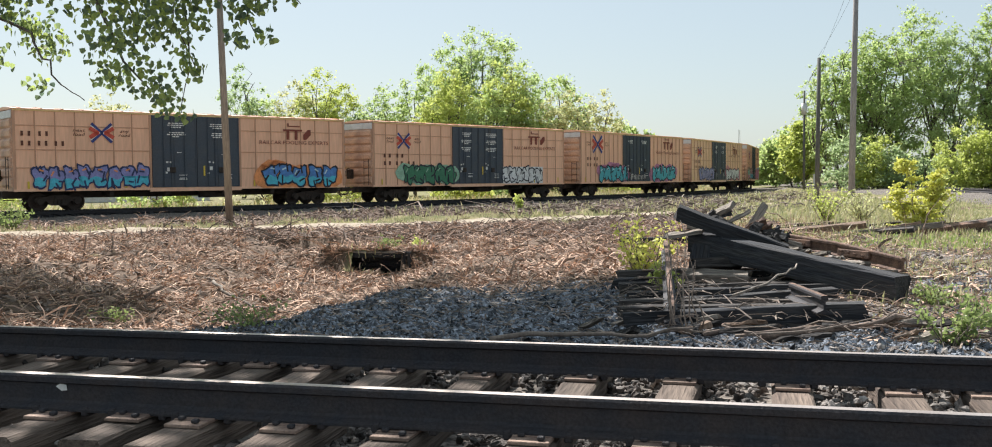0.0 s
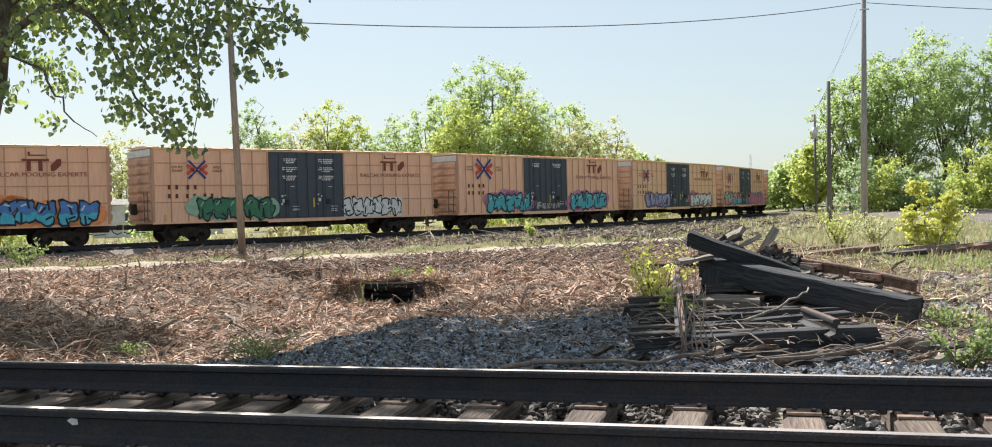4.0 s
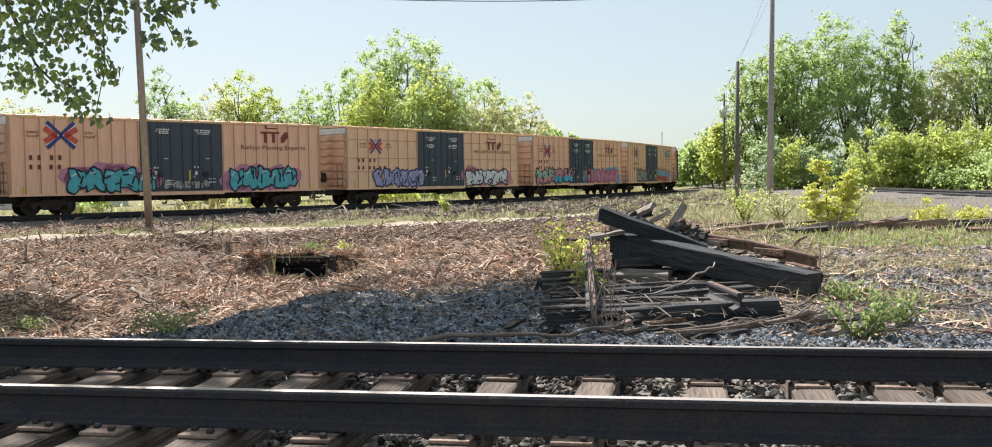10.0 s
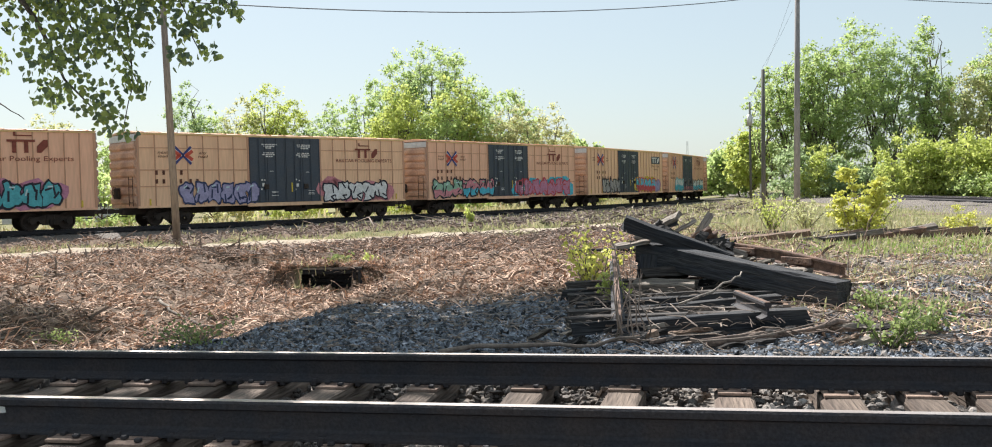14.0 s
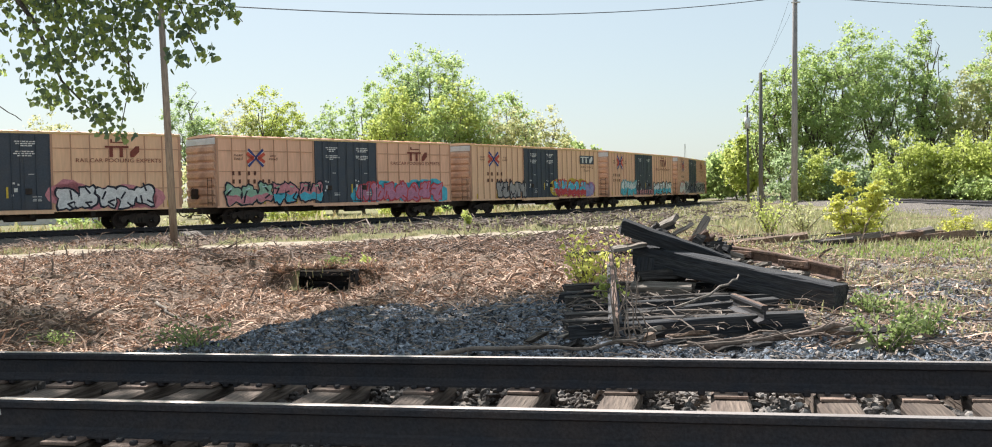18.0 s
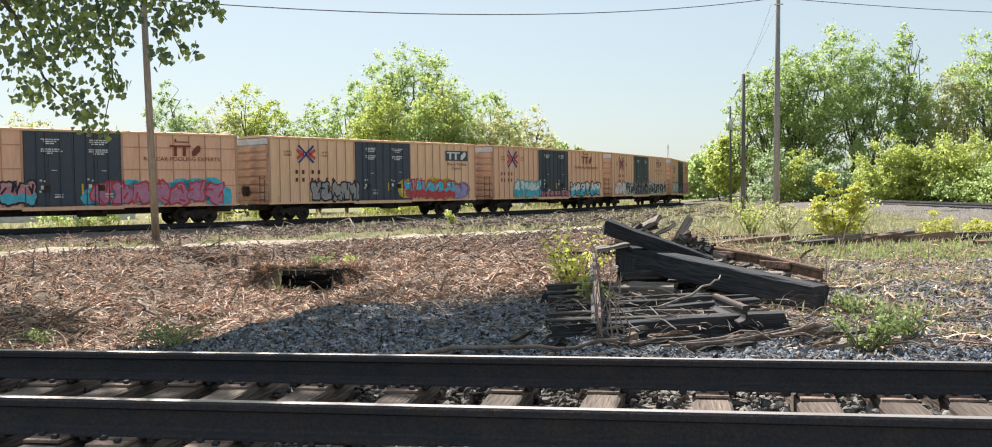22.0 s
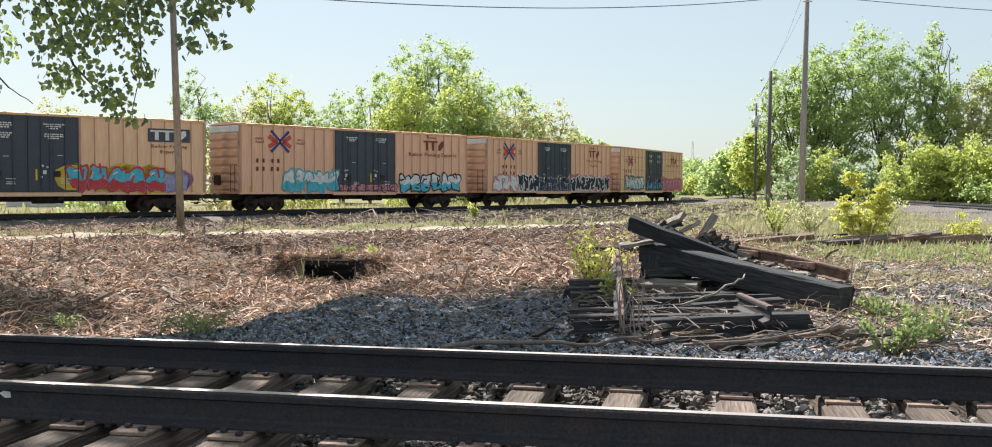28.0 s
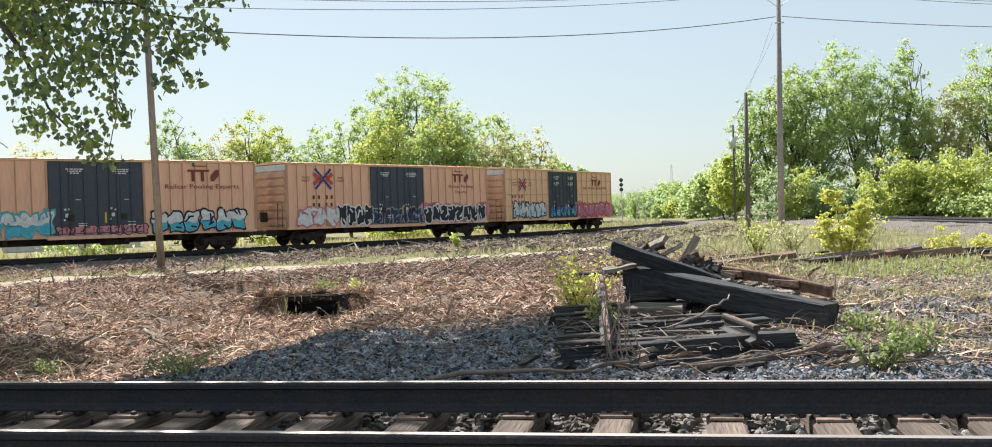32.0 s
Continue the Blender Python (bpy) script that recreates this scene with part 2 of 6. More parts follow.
def box(bm, x0, x1, y0, y1, z0, z1, m=None, mi=0):
    vs = [bm.verts.new(m @ Vector(p) if m else p) for p in
          ((x0, y0, z0), (x1, y0, z0), (x1, y1, z0), (x0, y1, z0), (x0, y0, z1), (x1, y0, z1), (x1, y1, z1), (x0, y1, z1))]
    for f in ((3, 2, 1, 0), (4, 5, 6, 7), (0, 1, 5, 4), (1, 2, 6, 5), (2, 3, 7, 6), (3, 0, 4, 7)):
        bm.faces.new([vs[i] for i in f]).material_index = mi
    return bm


def bbox(x0, x1, y0, y1, z0, z1, bevel=0.01, m=None):
    bm = bmesh.new()
    box(bm, x0, x1, y0, y1, z0, z1, m)
    if bevel:
        bmesh.ops.bevel(bm, geom=bm.edges[:], offset=bevel, segments=1, affect="EDGES")
    return bm


def rod(bm, a, b, r0, r1=None, n=8):
    """A tapered round bar from a to b."""
    a, b, r1 = Vector(a), Vector(b), r0 if r1 is None else r1
    q = (b - a).to_track_quat("Z", "Y")
    rings = []
    for c, r in ((a, r0), (b, r1)):
        rings.append([bm.verts.new(c + q @ Vector((r * math.cos(2 * math.pi * i / n), r * math.sin(2 * math.pi * i / n), 0))) for i in range(n)])
    for i in range(n):
        bm.faces.new((rings[0][i], rings[0][(i + 1) % n], rings[1][(i + 1) % n], rings[1][i]))
    bm.faces.new(rings[0][::-1])
    bm.faces.new(rings[1])
    return bm


def prism(bm, outline, y0, y1, mi=0):
    """Outline in x and z, drawn out along y."""
    a = [bm.verts.new((x, y0, z)) for x, z in outline]
    b = [bm.verts.new((x, y1, z)) for x, z in outline]
    n = len(a)
    for i in range(n):
        bm.faces.new((a[i], a[(i + 1) % n], b[(i + 1) % n], b[i])).material_index = mi
    bm.faces.new(a[::-1]).material_index = mi
    bm.faces.new(b).material_index = mi
    return bm


RAIL_OUT = [(-0.075, 0.0), (0.075, 0.0), (0.075, 0.012), (0.022, 0.032), (0.01, 0.045), (0.01, 0.128), (0.036, 0.14),
            (0.037, 0.168), (0.028, 0.18), (0.0, 0.182), (-0.028, 0.18), (-0.037, 0.168), (-0.036, 0.14), (-0.01, 0.128), (-0.01, 0.045), (-0.022, 0.032), (-0.075, 0.012)]


RAIL_OUT = [(a, b * 1.04) for a, b in RAIL_OUT]


def rail_along(points, side, top):
    """A rail whose head's middle runs through the points (x, y, z)."""
    bm = bmesh.new()
    rings = []
    P = [Vector(p) for p in points]
    for i, p in enumerate(P):
        u = (P[min(i + 1, len(P) - 1)] - P[max(i - 1, 0)]).normalized()
        n = Vector((u.y, -u.x, 0)).normalized()
        rings.append([bm.verts.new(p + n * a + Vector((0, 0, b - 0.189))) for a, b in RAIL_OUT])
    k = len(RAIL_OUT)
    for r0, r1 in zip(rings, rings[1:]):
        for i in range(k):
            f = bm.faces.new((r0[i], r1[i], r1[(i + 1) % k], r0[(i + 1) % k]))
            f.material_index = 1 if i in (8, 9) else 0
    bm.faces.new(rings[0])
    bm.faces.new(rings[-1][::-1])
    return mesh_of(bm, (side, top))


def rng(seed):
    return np.random.default_rng(seed)

# ---- ground ----
TRK = -0.022                      # slope of the near line in plan
NEAR_Y, FAR_Y = 4.81, 6.33        # its two rails at x = 0


def ease(a, b, v):
    t = min(1.0, max(0.0, (v - a) / (b - a)))
    return t * t * (3 - 2 * t)


# The curved line that the train runs on: curvature by length, from a point and a heading.
CURVE_S, CURVE_K = [-140, -90, -60, -30, 0, 25, 300], [0.004, 0.0077, 0.0053, 0.0072, 0.0044, 0.0201, 0.012]
YARD_Z = -0.38                    # top of its rails


def build_curve():
    s = np.arange(-140.0, 300.5, 0.5)
    k = np.interp(s, CURVE_S, CURVE_K)
    h = np.concatenate([[0], np.cumsum((k[1:] + k[:-1]) * 0.25)])
    i0 = int(np.argmin(abs(s)))
    h = h - h[i0] + 1.3261
    m = (h[1:] + h[:-1]) / 2
    x = np.concatenate([[0], np.cumsum(np.cos(m) * 0.5)])
    y = np.concatenate([[0], np.cumsum(np.sin(m) * 0.5)])
    return s, x - x[i0], y - y[i0] + 112.21


CV_S, CV_X, CV_Y = build_curve()


def on_curve(s):
    return Vector((float(np.interp(s, CV_S, CV_X)), float(np.interp(s, CV_S, CV_Y)), YARD_Z))


SIDE_A, SIDE_B = Vector((19.74, 62.5)), Vector((11.5, 230.0))   # the line past the poles


def side_x(y):
    return SIDE_A.x + (y - SIDE_A.y) * (SIDE_B.x - SIDE_A.x) / (SIDE_B.y - SIDE_A.y)


DITCH = [Vector(p) for p in ((-9.5, 8.5, -0.95), (-7.8, 12, -1.2), (-7.4, 15.2, -1.36), (-7.7, 17.8, -1.42), (-8.2, 21.7, -1.52), (-9.7, 27.4, -1.70))]
PATH_MID = [(-60, 14), (-30, 27.5), (-22.3, 32.2), (-15.2, 37.2), (-10, 41.8), (-5.3, 47.0), (0, 56), (4, 70)]


def path_y(x):
    return float(np.interp(x, [p[0] for p in PATH_MID], [p[1] for p in PATH_MID]))


def seg_near(x, y):
    """How far a place is from the ditch's line, on which side, and the line's height there."""
    best = (99, 0, -1.3)
    for a, b in zip(DITCH, DITCH[1:]):
        d = (b - a).to_2d()
        t = max(0.0, min(1.0, ((x - a.x) * d.x + (y - a.y) * d.y) / d.length_squared))
        p = a.lerp(b, t)
        r = math.hypot(x - p.x, y - p.y)
        if r < best[0]:
            best = (r, d.x * (y - p.y) - d.y * (x - p.x), p.z)
    return best


CS_XY = np.stack([CV_X, CV_Y], 1)[::4]


def ground_z(x, y):
    v = y - TRK * x
    base = -0.55 + 0.20 * ease(2.6, 4.0, v) - 0.19 * ease(7.1, 9.2, v)
    far = -0.78 + 0.3 * ease(-6, 3, x) * (1 - ease(25, 60, y)) + 0.35 * ease(2, 9, x) * ease(30, 62, y) - 0.18 * (1 - ease(-27, -16, x)) * ease(34, 41, y)
    z = base + (far - base) * ease(8.5, 20, v)
    if -30 < x < 6 and 6 < y < 30:
        r, side, dz = seg_near(x, y)
        wide = 3.4 if side < 0 else 6.5
        z = z + (dz - z) * (1 - ease(0.5, wide, r)) * ease(7.4, 10.5, v)
    if -11.6 < x < -7.8 and 27.7 < y < 32:
        z = -1.0 + 0.12 * ease(28, 31, y)
    # bed of the yard line and of the far line
    if 30 < y < 210 and -60 < x < 20:
        r = math.sqrt(float(((CS_XY - (x, y)) ** 2).sum(1).min()))
        z = z + (YARD_Z - 0.30 - z) * (1 - ease(1.6, 4.5, r))
    r = abs(x - side_x(y))
    if y > 12:
        z = z + (-0.26 - z) * (1 - ease(2.0, 7.0, r))
    # small unevenness, none under the near line
    n = noise.noise((x * 0.35, y * 0.35, 0)) * 0.10 + noise.noise((x * 1.3, y * 1.3, 5)) * 0.06 + noise.noise((x * 2.9, y * 2.9, 8)) * 0.035
    if y > 200 or abs(x) > 120:
        n *= 0.3
    # heaped mulch on the bank
    bank = ease(9.5, 12.5, v) * (1 - ease(33, 37, y)) * (1 - ease(-4, 1.5, x))
    bank *= ease(0.9, 2.4, math.hypot(x + 9.75, (y - 26.9) * 0.8))
    if bank > 0:
        h = abs(noise.noise((x * 0.9, y * 0.8, 14))) + 0.55 * abs(noise.noise((x * 2.1, y * 1.9, 27)))
        n += bank * (0.20 * h - 0.07)
    if -34 < x < 4 and y > 28:     # heaps of cut brush between the path and the yard line
        d = y - path_y(x)
        if 2.5 < d < 12:
            rc = math.sqrt(float(((CS_XY - (x, y)) ** 2).sum(1).min()))
            h = max(0.0, 0.15 + noise.noise((x * 0.45, y * 0.55, 41)) + 0.4 * noise.noise((x * 1.4, y * 1.4, 43)))
            n += 0.42 * h * ease(2.8, 4.2, d) * ease(5.4, 6.8, rc)
    return z + n * ease(7.0, 10.0, v) + n * 0.4 * (1 - ease(2.0, 3.5, v))


def ground_mask(x, y):
    """grass, path, gravel, each 0 to 1."""
    v = y - TRK * x
    dp = abs(y - path_y(x)) * 0.83
    path = (1 - ease(1.7, 2.7, dp + 0.5 * noise.noise((x * 0.8, y * 0.8, 3))))
    n = noise.noise((x * 0.25, y * 0.25, 9)) + 0.5 * noise.noise((x * 0.9, y * 0.9, 2))
    grass = ease(-0.1, 0.5, n + 1.2 * (ease(1.0, 2.2, dp) * (1 - ease(2.6, 4.2, dp))) * ease(-2, 0.5, y - path_y(x)) + 1.0 * ease(-4, 3, x) * ease(17, 28, y) - 0.55) 
    r, side, _ = seg_near(x, y)
    gravel = 1 - ease(9.5, 13.5, v + 2.5 * noise.noise((x * 0.3, y * 0.3, 7)) - (4.0 if side < 0 or x > -6 else 0) + (6 if side > 0 and x < -8 else 0))
    gravel = max(gravel, ease(0.5, 3.0, x) * (1 - ease(16, 30, y)) * (0.8 + 0.5 * noise.noise((x * 0.5, y * 0.5, 31))))
    rc = math.sqrt(float(((CS_XY - (x, y)) ** 2).sum(1).min())) if 25 < y < 210 and -80 < x < 25 else 99
    if rc < 60:
        j = int(((CS_XY - (x, y)) ** 2).sum(1).argmin())
        u, w = CS_XY[min(j + 1, len(CS_XY) - 1)] - CS_XY[j - 1], (x - CS_XY[j][0], y - CS_XY[j][1])
        if u[0] * w[1] - u[1] * w[0] > 0 and rc > 2.2:     # beyond the yard line
            grass, path = 0.62, 0.0
    gravel = max(gravel, 1 - ease(1.8, 3.2, rc) if grass == 0.62 else 1 - ease(4.4, 5.8, rc), (1 - ease(5.0, 9.0, abs(x - side_x(y)))) if y > 12 else 0)
    if 8.8 < y < 24:      # dead mulch left of the ditch
        gravel *= ease(-8.1, -7.0, x + 0.7 * noise.noise((x * 0.6, y * 0.6, 17)))
    if y < 7.5:
        gravel, grass, path = 1.0, 0.0, 0.0
    if y > 120 or abs(x) > 60:
        grass = max(grass, 0.8)
    return grass * (1 - gravel * 0.9), path * (1 - gravel), gravel


def ground_material():
    m = bpy.data.materials.new("yard_ground")
    m.use_nodes = True
    N, Lk = m.node_tree.nodes, m.node_tree.links
    b = N["Principled BSDF"]
    b.inputs["Roughness"].default_value, b.inputs["Specular IOR Level"].default_value = 0.95, 0.2
    tc, at = N.new("ShaderNodeTexCoord"), N.new("ShaderNodeAttribute")
    at.attribute_name = "cover"
    sep = N.new("ShaderNodeSeparateColor")
    Lk.new(at.outputs["Color"], sep.inputs[0])

    def noise_col(scale, c0, c1, lo=0.35, hi=0.65, detail=5.0):
        n, r = N.new("ShaderNodeTexNoise"), N.new("ShaderNodeValToRGB")
        n.inputs["Scale"].default_value, n.inputs["Detail"].default_value = scale, detail
        Lk.new(tc.outputs["Object"], n.inputs["Vector"])
        r.color_ramp.elements[0].position, r.color_ramp.elements[1].position = lo, hi
        r.color_ramp.elements[0].color, r.color_ramp.elements[1].color = (*c0, 1), (*c1, 1)
        Lk.new(n.outputs["Fac"], r.inputs[0])
        return r.outputs[0], n

    def blend(fac, a, c):
        x = N.new("ShaderNodeMix")
        x.data_type = "RGBA"
        Lk.new(fac, x.inputs[0])
        Lk.new(a, x.inputs[6])
        Lk.new(c, x.inputs[7])
        return x.outputs[2]

    mulch, n1 = noise_col(2.2, (0.05, 0.036, 0.028), (0.23, 0.16, 0.115), 0.3, 0.7, 9)
    grass, _ = noise_col(1.6, (0.12, 0.135, 0.05), (0.29, 0.245, 0.13), 0.3, 0.7, 8)
    sand, _ = noise_col(3.0, (0.31, 0.255, 0.19), (0.44, 0.37, 0.285), 0.3, 0.7, 8)
    grav, n4 = noise_col(16.0, (0.075, 0.068, 0.062), (0.30, 0.26, 0.225), 0.38, 0.66, 4)
    # ragged edges: the masks are disturbed by fine noise
    rag = N.new("ShaderNodeTexNoise")
    rag.inputs["Scale"].default_value, rag.inputs["Detail"].default_value = 3.5, 6.0
    Lk.new(tc.outputs["Object"], rag.inputs["Vector"])

    def ragged(o):
        a, r = N.new("ShaderNodeMath"), N.new("ShaderNodeMapRange")
        a.operation = "ADD"
        Lk.new(o, a.inputs[0])
        Lk.new(rag.outputs["Fac"], a.inputs[1])
        r.inputs["From Min"].default_value, r.inputs["From Max"].default_value = 0.85, 1.15
        Lk.new(a.outputs[0], r.inputs["Value"])
        return r.outputs[0]

    c = blend(ragged(sep.outputs[0]), mulch, grass)
    c = blend(ragged(sep.outputs[1]), c, sand)
    c = blend(ragged(sep.outputs[2]), c, grav)
    Lk.new(c, b.inputs["Base Color"])
    bp = N.new("ShaderNodeBump")
    bp.inputs["Strength"].default_value, bp.inputs["Distance"].default_value = 0.8, 0.05
    Lk.new(n4.outputs["Fac"], bp.inputs["Height"])
    Lk.new(bp.outputs[0], b.inputs["Normal"])
    return m


def steps(*stretches):
    """Grid lines: (start, end, step) one after another, then growing steps out to the horizon."""
    mid = []
    for a, b, d in stretches:
        mid += list(np.arange(a, b - 1e-6, d))
    mid.append(stretches[-1][1])
    out = []
    for edge, d, sign in ((mid[0], stretches[0][2], -1), (mid[-1], stretches[-1][2], 1)):
        side, p = [], edge
        while abs(p) < 2500:
            d *= 1.3
            p += sign * d
            side.append(p)
        out.append(side)
    return np.array(out[0][::-1] + mid + out[1])


GX = steps((-48, -24, 0.75), (-24, 14, 0.25), (14, 40, 0.8))
GY = steps((7.0, 34.0, 0.25), (34.0, 60.0, 0.4), (60.0, 125.0, 1.0))
GZ = np.array([[ground_z(x, y) for x in GX] for y in GY])
GM = np.array([[ground_mask(x, y) for x in GX] for y in GY])


def on_grid(grid, x, y):
    """Values of a grid at places x, y (arrays), between its lines."""
    i = np.clip(np.searchsorted(GX, x) - 1, 0, len(GX) - 2)
    j = np.clip(np.searchsorted(GY, y) - 1, 0, len(GY) - 2)
    u, v = (x - GX[i]) / (GX[i + 1] - GX[i]), (y - GY[j]) / (GY[j + 1] - GY[j])
    if grid.ndim == 3:
        u, v = u[:, None], v[:, None]
    return (grid[j, i] * (1 - u) + grid[j, i + 1] * u) * (1 - v) + (grid[j + 1, i] * (1 - u) + grid[j + 1, i + 1] * u) * v


def build_ground():
    nx, ny = len(GX), len(GY)
    X, Y = np.meshgrid(GX, GY)
    verts = np.stack([X, Y, GZ], -1).reshape(-1, 3)
    I, J = (a.ravel() for a in np.meshgrid(np.arange(nx - 1), np.arange(ny - 1)))
    mx, mouth = (GX[I] + GX[I + 1]) / 2, (GY[J] < 27.6) & (GY[J + 1] > 27.6)
    keep = ~((mx > -10.6) & (mx < -8.9) & mouth)     # the culvert's mouth stays open
    I, J = I[keep], J[keep]
    faces = np.stack([J * nx + I, J * nx + I + 1, (J + 1) * nx + I + 1, (J + 1) * nx + I], 1)
    me = raw(verts, faces, ground_material(), True)
    col = me.color_attributes.new("cover", "FLOAT_COLOR", "POINT")
    col.data.foreach_set("color", np.concatenate([GM, np.ones((ny, nx, 1))], 2).astype(np.float32).ravel())
    ob = new("ground", me)
    return tagged(ob, "uneven yard ground of dead mulch, gravel and spring grass", "ground", kind="structure")


build_ground()


# ---- the near line ----
def near_line():
    line = thing("near_railway_track", "double-spiked rails on weathered wooden ties in grey ballast", "railway track", kind="structure")
    for y0 in (NEAR_Y, FAR_Y):
        part("rail", rail_along([(x, y0 + TRK * x, 0) for x in np.arange(-60, 60.1, 4)], RAIL_SIDE, RAIL_TOP), None, line, "dark rusty rail with a polished head")
    return line


NEAR_LINE = near_line()


def flat_plate(outline, y):
    bm = bmesh.new()
    prism(bm, outline, y - 0.002, y)
    return bm


# ---- ties, plates, spikes and anchors of the near line ----
def tie_mesh(seed, length=2.6, w=0.23, d=0.18, wear=0.006):
    g = rng(seed)
    bm = bmesh.new()
    n = 9
    rings = []
    for i in range(n):
        y = -length / 2 + length * i / (n - 1)
        rings.append([bm.verts.new((sx * w / 2 + g.normal() * wear, y + g.normal() * 0.004, zz + g.normal() * wear * 0.6)) for sx, zz in ((-1, -d), (1, -d), (1, -0.02), (0.8, 0.0), (-0.8, 0.0), (-1, -0.02))])
    for a, b in zip(rings, rings[1:]):
        for i in range(6):
            bm.faces.new((a[i], b[i], b[(i + 1) % 6], a[(i + 1) % 6]))
    bm.faces.new(rings[0])
    bm.faces.new(rings[-1][::-1])
    bmesh.ops.recalc_face_normals(bm, faces=bm.faces[:])
    return bm


def spike_mesh():
    bm = bmesh.new()
    box(bm, -0.008, 0.008, -0.008, 0.008, -0.03, 0.004)
    box(bm, -0.017, 0.017, -0.014, 0.022, 0.002, 0.022)
    bmesh.ops.bevel(bm, geom=bm.edges[:], offset=0.005, segments=1, affect="EDGES")
    return mesh_of(bm, RAIL_SIDE)


def plate_mesh():
    bm = bmesh.new()
    box(bm, -0.10, 0.10, -0.19, 0.19, 0.0, 0.018)
    for y in (-0.088, 0.088):
        box(bm, -0.098, 0.098, y - 0.008, y + 0.008, 0.0175, 0.023)
    bmesh.ops.bevel(bm, geom=bm.edges[:], offset=0.003, segments=1, affect="EDGES")
    return mesh_of(bm, PLATE)


TIE_X = [-4.1, -3.55, -3.08, -2.70, -2.175, -1.58, -0.905, -0.31, 0.35, 0.97, 1.43, 1.81]
g_t = rng(5)
while TIE_X[0] > -14:
    TIE_X.insert(0, TIE_X[0] - g_t.uniform(0.45, 0.62))
while TIE_X[-1] < 13:
    TIE_X.append(TIE_X[-1] + g_t.uniform(0.45, 0.62))
TIE_MESHES = [mesh_of(tie_mesh(40 + i), TIE) for i in range(6)]
SPIKE, PLATE_ME = spike_mesh(), plate_mesh()
MID_Y = (NEAR_Y + FAR_Y) / 2
ANCHOR = mesh_of(bbox(-0.022, 0.022, -0.075, 0.075, 0.0, 0.05, 0.008), RAIL_SIDE)
for i, x in enumerate(TIE_X):
    y = MID_Y + TRK * x
    t = part("tie", TIE_MESHES[i % 6], None, NEAR_LINE, at=pose(x, y + g_t.normal() * 0.03, -0.212 + g_t.normal() * 0.005, 0, 0, math.degrees(math.atan(TRK)) + g_t.normal() * 0.8))
    for s in (-1, 1):
        part("tie_plate", PLATE_ME, None, t, "rusty steel tie plate", at=pose(0, s * 0.76, 0.002))
        for dx, dy in ((-0.05, -0.10), (0.055, 0.10), (0.055, -0.15), (-0.055, 0.15)):
            part("spike", SPIKE, None, t, at=pose(dx, s * 0.76 + dy, 0.02, 0, 0, 0 if dy < 0 else 180))
        if abs(x) < 7:
            for dx in (-0.15, 0.15):
                part("rail_anchor", ANCHOR, None, NEAR_LINE, at=pose(x + dx, y + s * 0.76, -0.215))


# ---- loose stones ----
def stones(name, label, pts, size, seed, material, flatness=0.7, coarse=False):
    """Many broken stones as one heap, each a jagged lump of twenty faces, or of eight farther off."""
    g = rng(seed)
    p = (1 + 5 ** 0.5) / 2
    if coarse:
        V = np.array([(1, 0, 0), (-1, 0, 0), (0, 1, 0), (0, -1, 0), (0, 0, 1), (0, 0, -1)]) * 1.15
        F = np.array([(0, 2, 4), (2, 1, 4), (1, 3, 4), (3, 0, 4), (2, 0, 5), (1, 2, 5), (3, 1, 5), (0, 3, 5)])
    else:
        V = np.array([(-1, p, 0), (1, p, 0), (-1, -p, 0), (1, -p, 0), (0, -1, p), (0, 1, p), (0, -1, -p), (0, 1, -p), (p, 0, -1), (p, 0, 1), (-p, 0, -1), (-p, 0, 1)]) / 1.9
        F = np.array([(0, 11, 5), (0, 5, 1), (0, 1, 7), (0, 7, 10), (0, 10, 11), (1, 5, 9), (5, 11, 4), (11, 10, 2), (10, 7, 6), (7, 1, 8), (3, 9, 4), (3, 4, 2), (3, 2, 6), (3, 6, 8), (3, 8, 9), (4, 9, 5), (2, 4, 11), (6, 2, 10), (8, 6, 7), (9, 8, 1)])
    n, k = len(pts), len(V)
    s = size * np.exp(np.clip(g.normal(size=(n, 1, 1)) * 0.35, -0.8, 0.5))
    v = V[None] * s * g.uniform(0.55, 1.3, size=(n, 1, 3)) * (1 + 0.22 * g.normal(size=(n, k, 1)))
    a, b = g.uniform(0, 6.28, n), g.normal(size=n) * 0.7
    ca, sa, cb, sb = np.cos(a), np.sin(a), np.cos(b), np.sin(b)
    x, y, z = v[..., 0], v[..., 1], v[..., 2] * flatness
    y, z = y * cb[:, None] - z * sb[:, None], y * sb[:, None] + z * cb[:, None]
    x, y = x * ca[:, None] - y * sa[:, None], x * sa[:, None] + y * ca[:, None]
    v = np.stack([x, y, z], -1) + np.array(pts)[:, None]
    f = (F[None] + k * np.arange(n)[:, None, None]).reshape(-1, 3)
    return tagged(new(name, raw(v.reshape(-1, 3), f, material)), label, "stones", kind="stuff")


def ballast_points():
    g = rng(91)
    pts = []
    n = 40000
    xs, vs = g.uniform(-7.5, 6.5, n), g.uniform(3.2, 9.6, n)
    ties = np.array(TIE_X)
    for x, v in zip(xs, vs):
        y = v + TRK * x
        if not 4.2 < v < 7.1 and g.uniform() < 0.72:
            continue
        if 4.2 < v < 7.1:
            if np.min(abs(ties - x)) < 0.135 and abs(v - 5.57) < 1.36:
                continue
            z = -0.275 - 0.05 * (1 - ease(-0.6, 0.8, x)) + g.uniform(-0.03, 0.03)
            if abs(v - NEAR_Y) < 0.1 or abs(v - FAR_Y) < 0.1:
                z -= 0.03
        else:
            z = ground_z(x, y) + g.uniform(-0.01, 0.02)
        pts.append((x, y, z))
    return pts


